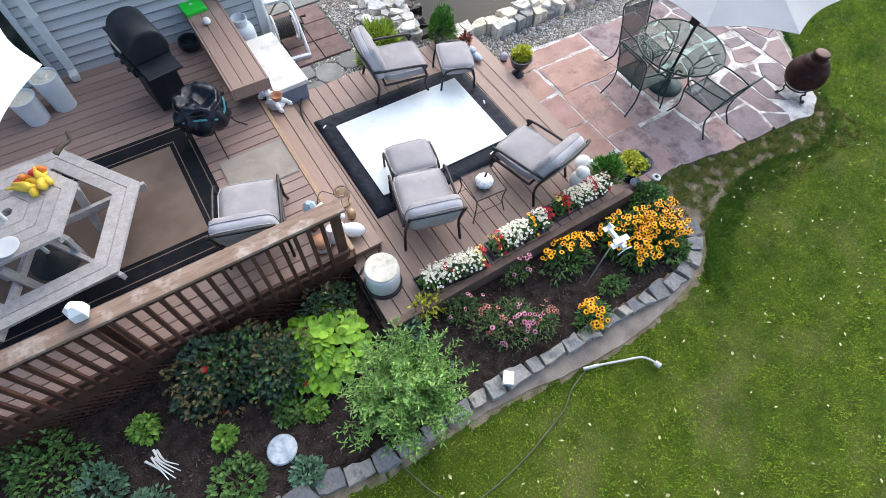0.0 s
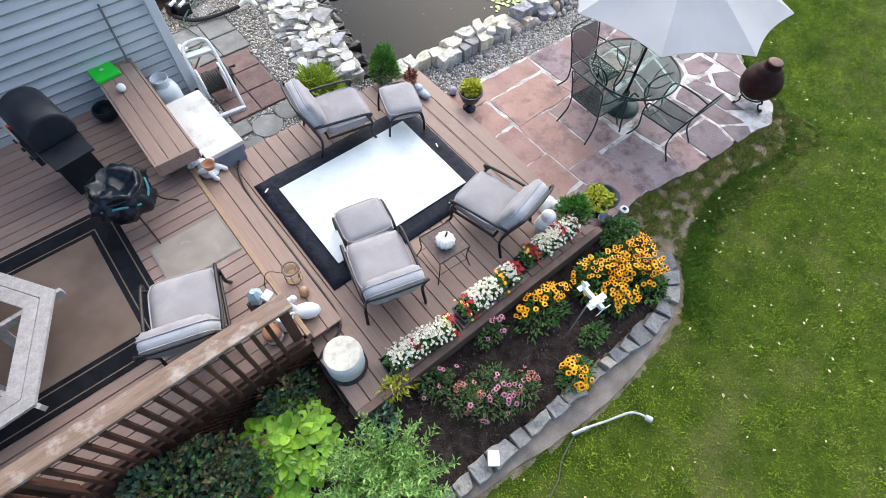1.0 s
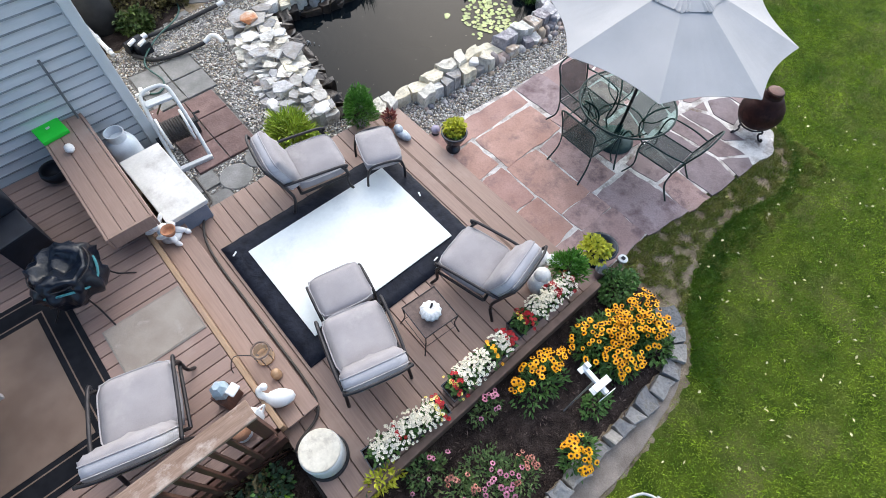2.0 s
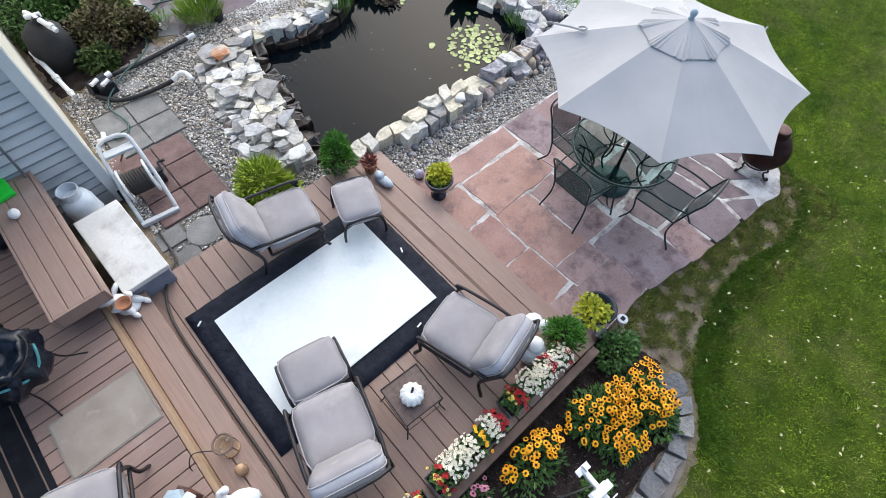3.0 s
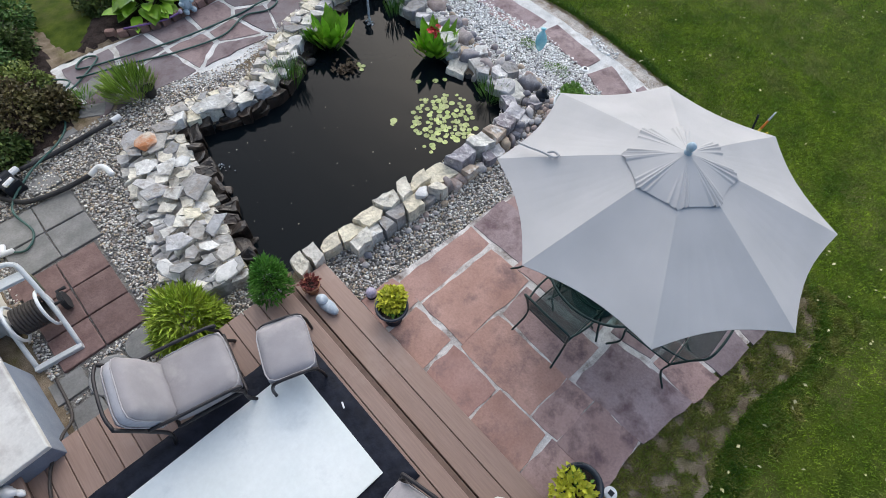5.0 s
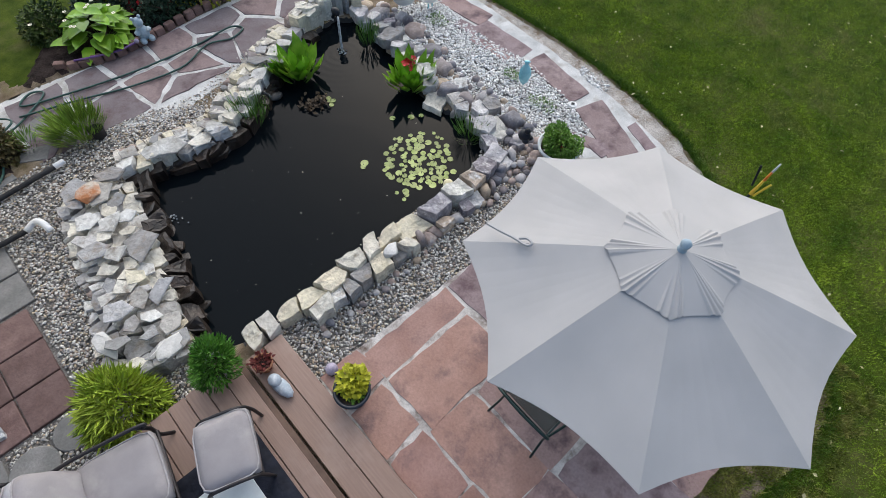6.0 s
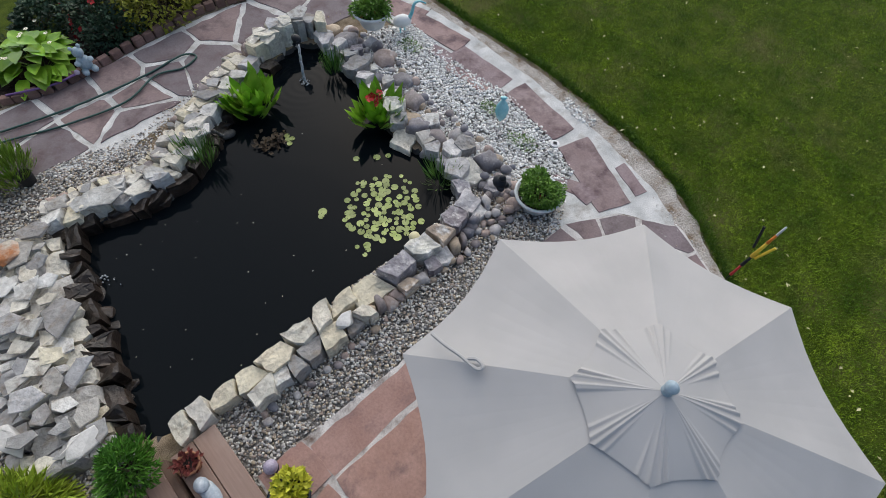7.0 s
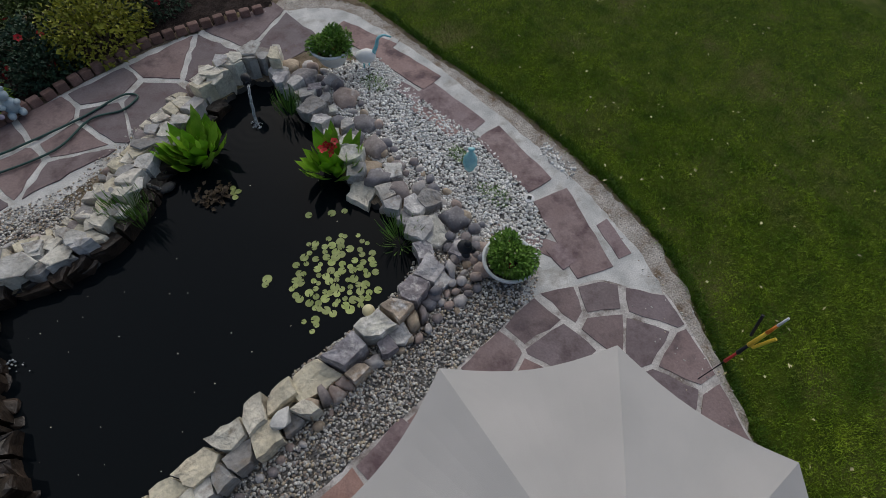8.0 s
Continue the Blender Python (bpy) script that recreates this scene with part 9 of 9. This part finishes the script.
# the row along the patio side, cream blocks first, darker boulders farther on
SOUTH = [(3.98, 5.58), (4.6, 5.57), (5.2, 5.57), (5.8, 5.57)]
course(SOUTH, 0.0, (0.16, 0.25), (0.14, 0.32), -0.1, (0.24, 0.35), [M_CREAMROCK, M_CREAMROCK, M_ROCK], 21)
course(SOUTH[1:], -0.19, (0.14, 0.23), (0.1, 0.26), -0.05, (0.15, 0.26), [M_CREAMROCK, M_ROCK], 22, 0.011, 0.1, rounds=0.12)
SOUTHEAST = [(5.84, 5.55), (6.5, 5.5), (7.1, 5.52), (7.6, 5.66)]
course(SOUTHEAST, 0.0, (0.18, 0.28), (0.17, 0.42), -0.1, (0.22, 0.35), [M_LILACROCK, M_LILACROCK, M_CREAMROCK], 23, 0.012, 0.1)
course(SOUTHEAST, -0.18, (0.11, 0.18), (0.08, 0.19), -0.05, (0.12, 0.22), [M_LILACROCK], 24, 0.005, rounds=0.75)
band([(4.5, 5.22), (5.5, 5.2), (6.6, 5.22), (7.7, 5.26)], 0.12, 22, BOULDERS, (0.06, 0.12), -0.02, 0.02, "boulder", seed=3, spread=0.5)
# the broad pile on the house side: courses side by side, loose plates on top
WEST = [(3.5, 5.85), (3.62, 6.5), (3.77, 7.1), (3.86, 7.7), (4.02, 8.25)]
course(WEST, 0.0, (0.15, 0.25), (0.13, 0.34), -0.06, (0.15, 0.26), [M_CREAMROCK, M_ROCK, M_ROCK], 31, 0.012, 0.09)
course(WEST, 0.19, (0.16, 0.26), (0.12, 0.32), -0.03, (0.15, 0.25), [M_ROCK, M_ROCK, M_CREAMROCK], 32, 0.014, 0.1)
course(WEST, 0.38, (0.16, 0.26), (0.12, 0.3), -0.03, (0.11, 0.21), [M_ROCK], 33, 0.014, 0.1)
course(WEST, 0.55, (0.14, 0.24), (0.1, 0.26), -0.03, (0.08, 0.17), [M_ROCK], 34, 0.016, 0.1)
course(WEST, 0.69, (0.08, 0.18), (0.08, 0.2), -0.03, (0.05, 0.11), [M_ROCK], 35, 0.02, 0.1, rounds=0.2)
band([(3.3, 6.0), (3.4, 6.6), (3.5, 7.2), (3.6, 7.8), (3.72, 8.4)], 0.5, 34, SLABS, (0.22, 0.46), 0.18, 0.05, flat=0.4, seed=6, spread=0.42)
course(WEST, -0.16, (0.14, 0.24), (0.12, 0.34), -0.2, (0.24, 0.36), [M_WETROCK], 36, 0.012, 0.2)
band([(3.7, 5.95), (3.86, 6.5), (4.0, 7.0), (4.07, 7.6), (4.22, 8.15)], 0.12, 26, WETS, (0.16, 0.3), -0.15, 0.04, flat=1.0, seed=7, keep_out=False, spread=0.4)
# the far side
NORTHLINE = [(4.02, 8.42), (4.6, 8.3), (5.05, 8.17), (5.45, 8.28), (6.0, 8.62), (6.6, 8.98), (7.15, 9.24)]
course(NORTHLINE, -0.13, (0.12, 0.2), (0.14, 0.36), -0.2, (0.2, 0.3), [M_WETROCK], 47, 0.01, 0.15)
course(NORTHLINE, 0.0, (0.14, 0.24), (0.13, 0.34), -0.04, (0.17, 0.28), [M_ROCK, M_CREAMROCK], 41, 0.013, 0.1)
course(NORTHLINE, 0.17, (0.13, 0.22), (0.11, 0.28), -0.03, (0.14, 0.25), [M_ROCK, M_CREAMROCK], 42, 0.014, 0.1)
course(NORTHLINE, 0.32, (0.1, 0.18), (0.09, 0.22), -0.03, (0.09, 0.18), [M_ROCK, M_CREAMROCK], 43, 0.014, 0.1, rounds=0.08)
course(NORTHLINE, 0.44, (0.07, 0.13), (0.07, 0.16), -0.03, (0.05, 0.11), [M_ROCK, M_CREAMROCK], 46, 0.014, 0.1, rounds=0.2)
band([(4.1, 8.55), (4.6, 8.42), (5.0, 8.3), (5.5, 8.42), (6.1, 8.78), (6.7, 9.1)], 0.26, 22, SLABS, (0.2, 0.42), 0.17, 0.05, flat=0.4, seed=9, spread=0.44)
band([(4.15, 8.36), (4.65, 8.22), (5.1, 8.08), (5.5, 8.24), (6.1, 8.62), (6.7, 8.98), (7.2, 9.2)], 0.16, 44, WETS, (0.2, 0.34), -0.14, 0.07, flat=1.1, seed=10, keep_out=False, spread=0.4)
SPOUTWALL = [(7.1, 9.3), (7.5, 9.38), (7.9, 9.38), (8.2, 9.2)]
course(SPOUTWALL, 0.0, (0.15, 0.24), (0.11, 0.28), -0.05, (0.28, 0.38), [M_ROCK, M_CREAMROCK], 44, 0.012)
course(SPOUTWALL, 0.18, (0.12, 0.2), (0.1, 0.22), -0.03, (0.16, 0.26), [M_ROCK, M_CREAMROCK], 45, 0.012, rounds=0.35)
band([(7.2, 9.35), (7.6, 9.42), (8.0, 9.4)], 0.2, 9, SLABS, (0.18, 0.32), 0.3, 0.04, flat=0.4, seed=12, spread=0.45)
# rough blocks and boulders on the lawn side
packed([(8.22, 9.2), (8.3, 8.7), (8.25, 8.2), (8.1, 7.6), (7.98, 7.0), (7.95, 6.5), (7.95, 6.0), (7.8, 5.68)], 0.52, (0.14, 0.34), -0.05, (0.1, 0.2), [M_LILACROCK, M_LILACROCK, M_ROCK], 51, 0.01, rounds=0.5)
packed([(8.1, 8.9), (8.08, 8.3), (7.97, 7.7), (7.87, 7.1), (7.85, 6.5), (7.83, 6.0)], 0.16, (0.18, 0.33), 0.07, (0.08, 0.14), [M_LILACROCK, M_ROCK], 52, 0.014, rounds=0.2)
band([(8.5, 9.0), (8.5, 8.2), (8.35, 7.3), (8.3, 6.5), (8.3, 5.8), (8.0, 5.3)], 0.2, 40, BOULDERS, (0.08, 0.18), -0.02, 0.02, "boulder", seed=15)
band([(7.4, 5.28), (7.8, 5.4), (8.1, 5.7)], 0.36, 34, BOULDERS, (0.08, 0.18), -0.02, 0.05, "boulder", seed=16, spread=0.5)
# single stones that stand out
M2 = [mesh_of("rock", hull_rock(300 + i, 0.4, 15, 0.15), m) for i, m in enumerate((M_RUST, M_WHITEROCK, M_WHITEROCK, M_CREAMROCK))]
lay("rock", M2[0], wall, 3.66, 8.24, 0.2, 0.34, 0.32, 0.22, 20)
lay("rock", M2[1], wall, 2.98, 6.45, 0.1, 0.24, 0.42, 0.3, -8)
lay("rock", M2[2], wall, 5.66, 5.42, 0.13, 0.25, 0.2, 0.26, 30)
lay("rock", M2[1], wall, 3.42, 5.98, 0.14, 0.36, 0.3, 0.3, 50)


# ---- gravel ----
def pebbles(name, poly, n, size, material, label, extra=()):
    lo, hi = np.min(poly, 0), np.max(poly, 0)
    P = rng.uniform(lo, hi, (n * 3, 2))
    keep = inside(P[:, 0], P[:, 1], poly) & ~inside(P[:, 0], P[:, 1], POND)
    for e in extra:
        keep &= ~inside(P[:, 0], P[:, 1], e)
    P = P[keep][:n]
    n = len(P)
    t = (1 + 5 ** 0.5) / 2
    base = np.array([(-1, t, 0), (1, t, 0), (-1, -t, 0), (1, -t, 0), (0, -1, t), (0, 1, t), (0, -1, -t), (0, 1, -t), (t, 0, -1), (t, 0, 1), (-t, 0, -1), (-t, 0, 1)]) / 1.9
    tri = np.array([(0, 11, 5), (0, 5, 1), (0, 1, 7), (0, 7, 10), (0, 10, 11), (1, 5, 9), (5, 11, 4), (11, 10, 2), (10, 7, 6), (7, 1, 8), (3, 9, 4), (3, 4, 2), (3, 2, 6), (3, 6, 8), (3, 8, 9), (4, 9, 5), (2, 4, 11), (6, 2, 10), (8, 6, 7), (9, 8, 1)])
    s = rng.uniform(*size, n)[:, None, None] * np.stack([rng.uniform(0.7, 1.3, n), rng.uniform(0.6, 1.0, n), rng.uniform(0.4, 0.7, n)], 1)[:, None, :]
    a = rng.uniform(0, 6.28, n)
    R = np.zeros((n, 3, 3))
    R[:, 0, 0], R[:, 0, 1], R[:, 1, 0], R[:, 1, 1], R[:, 2, 2] = np.cos(a), -np.sin(a), np.sin(a), np.cos(a), 1
    V = np.einsum("nij,nkj->nki", R, base[None] * s * (1 + rng.normal(0, 0.1, (n, 12, 1))))
    V += np.concatenate([P, rng.uniform(-0.012, 0.012, (n, 1))], 1)[:, None, :]
    F = (np.arange(n)[:, None, None] * 12 + tri[None]).reshape(-1, 3)
    tagged(new(name, arrays(name, V.reshape(-1, 3), F, material)), label, "gravel", kind="stuff")


pebbles("gravel", GRAVELSOUTH, 11000, (0.009, 0.02), M_PEBBLE, "mixed grey and tan pebbles beside the patio", (PATIO,))
pebbles("gravel", GRAVELEAST, 10500, (0.011, 0.024), M_PEBBLEWHITE, "whitish pebbles between pond and path")
pebbles("gravel", GRAVELWEST, 16000, (0.009, 0.02), M_PEBBLE, "mixed pale pebbles round the pavers", ([(1.67, 6.18), (2.57, 6.18), (2.57, 7.52), (1.67, 7.52)], [(1.72, 7.5), (2.66, 7.5), (2.66, 8.46), (1.72, 8.46)], [(1.5, 5.87), (1.86, 5.87), (1.86, 6.22), (1.5, 6.22)], [(1.56, 5.55), (1.88, 5.55), (1.88, 5.85), (1.56, 5.85)], [(1.84, 5.8), (1.9, 5.71), (2.02, 5.67), (2.14, 5.71), (2.22, 5.82), (2.24, 5.95), (2.14, 6.05), (2.02, 6.09), (1.9, 6.05)], WESTBED))
pebbles("gravel", [(9.55, 5.4), (9.75, 5.5), (9.8, 6.0), (9.6, 6.0)], 160, (0.012, 0.024), M_PEBBLEWHITE, "few whitish pebbles spilled by the path")


pebbles("gravel", [(4.3, 8.95), (5.3, 8.7), (5.8, 8.95), (6.5, 9.3), (7.3, 9.6), (7.8, 9.68), (7.6, 9.8), (6.2, 9.46), (5.4, 9.16), (4.4, 9.3)], 1900, (0.008, 0.018), M_PEBBLE, "mixed pebbles between the rocks and the path")
pebbles("gravel", SANDBAND, 1300, (0.005, 0.012), M_PEBBLE, "scattered grit on the sandy verge", (PATHBED,))


def mulch(n):
    P = np.stack([rng.uniform(-3, 4.7, n), rng.uniform(0.85, 2.75, n)], 1)
    P = P[inside(P[:, 0], P[:, 1], BED)]
    n = len(P)
    C = np.concatenate([P, rng.uniform(0.005, 0.025, (n, 1))], 1)
    D = rng.normal(0, 1, (n, 3)) * np.array([1, 1, 0.15])
    V, F = leaf_arrays(C, D, rng.uniform(0.02, 0.06, n), rng.uniform(0.006, 0.014, n), 0.2, 0.0)
    m = mat("bark chip", (0.045, 0.033, 0.029), (0.12, 0.09, 0.08), 6, 0.95, bump=0, island=0.6, fine=0.1, spec=0.1)
    tagged(new("mulch_chips", arrays("mulch_chips", V, F, m)), "dark bark mulch chips in the flower bed", "mulch", kind="stuff")


mulch(5200)


# ---- grass ----
def blades(name, P, L, W, material, label, category="grass"):
    n = len(P)
    z = ground_height(P[:, 0], P[:, 1])
    z = np.where(inside(P[:, 0], P[:, 1], GARDEN), np.maximum(z, -0.03), z)
    a = rng.uniform(0, 6.28, n)
    lean = rng.normal(0, 0.5, (n, 2))
    l, w = rng.uniform(0.6, 1.2, n) * L, rng.uniform(0.7, 1.2, n) * W
    B = np.stack([P[:, 0], P[:, 1], z - 0.004], 1)
    side = np.stack([np.cos(a), np.sin(a), np.zeros(n)], 1) * w[:, None] / 2
    tip = B + np.stack([lean[:, 0] * l, lean[:, 1] * l, l * 0.8], 1)
    V = np.stack([B - side, B + side, tip], 1).reshape(-1, 3)
    F = np.arange(n * 3).reshape(-1, 3)
    tagged(new(name, arrays(name, V, F, material)), label, category, kind="stuff")


def scatter(n, x0, x1, y0, y1):
    return np.stack([rng.uniform(x0, x1, n), rng.uniform(y0, y1, n)], 1)


def jittered(P, amp):
    return P + rng.normal(0, amp, P.shape)


def edge_distance(P, poly):
    """How far the points lie from an outline."""
    best = np.full(len(P), 99.0)
    for i in range(len(poly)):
        a, b = np.array(poly[i]), np.array(poly[(i + 1) % len(poly)])
        e = b - a
        t = np.clip(((P - a) @ e) / max(e @ e, 1e-9), 0, 1)
        best = np.minimum(best, np.linalg.norm(P - a - t[:, None] * e, axis=1))
    return best


P = np.concatenate([scatter(760000, -3.0, 11.5, -2.2, 8.0), scatter(280000, 8.4, 15.5, 1.5, 12.5)])
J = jittered(P, 0.03)
P = P[~inside(J[:, 0], J[:, 1], GARDEN)]
blades("lawn_grass", P, 0.032, 0.0095, M_GRASS, "short green lawn with paler patches")
# the mower misses the rim: longer, darker grass
P = scatter(900000, 4.3, 10.6, 0.2, 9.5)
near = edge_distance(P, GARDEN)
P = P[~inside(P[:, 0], P[:, 1], GARDEN) & (rng.random(len(P)) < np.clip(1.1 - near / np.where((P[:, 1] < 2.0) & (P[:, 0] < 6.6), 0.34, 0.13), 0, 1))]
blades("rim_grass", P, 0.075, 0.01, M_LUSH, "longer dark green grass along the lawn rim")
P = scatter(26000, 4.4, 10.2, 0.5, 10.0)
thick = np.array([0.5 + 0.5 * noise.noise(Vector((x * 2.3, y * 2.3, 3))) for x, y in P])
ok = inside(P[:, 0], P[:, 1], GARDEN) & (rng.random(len(P)) < np.clip(thick * 2.2 - 0.75, 0, 1))
for poly in (PATIO, PATHBED, BED, GRAVELEAST, GRAVELSOUTH, GRAVELWEST, POND, SANDBAND):
    ok &= ~inside(P[:, 0], P[:, 1], poly)
blades("verge_grass", P[ok], 0.05, 0.01, M_DRYGRASS, "sparse dry grass on the sandy verge")
M_VERGE = leafmat("olive verge blade", (0.12, 0.17, 0.02), (0.27, 0.26, 0.07), 7, 0.4)
P = scatter(52000, 4.75, 8.2, 1.0, 2.0)
thick = np.array([0.5 + 0.5 * noise.noise(Vector((x * 6.5, y * 6.5, 8))) for x, y in P])
verge = edge_distance(P, PATIO)
P = P[~inside(P[:, 0], P[:, 1], PATIO) & (rng.random(len(P)) < np.clip(thick * 5 - 1.4 - 1.2 * verge, 0, 1))]
blades("verge_weeds", P, 0.055, 0.012, M_VERGE, "green weeds along the patio edge", "weeds")


def litter(n):
    P = np.concatenate([scatter(n, 0.5, 9, -2, 2.6), scatter(n // 2, 8.6, 14, 2.5, 9)])
    P = P[~inside(P[:, 0], P[:, 1], GARDEN)]
    k = len(P)
    C = np.concatenate([P, (ground_height(P[:, 0], P[:, 1]) + 0.045)[:, None]], 1)
    V, F = leaf_arrays(C, rng.normal(0, 1, (k, 3)) * np.array([1, 1, 0.2]), rng.uniform(0.025, 0.06, k), rng.uniform(0.015, 0.035, k), 0.2, 0.1)
    tagged(new("fallen_leaves", arrays("fallen_leaves", V, F, M_LEAFLITTER)), "small pale yellow leaves fallen on the lawn", "leaves", kind="stuff")


litter(330)
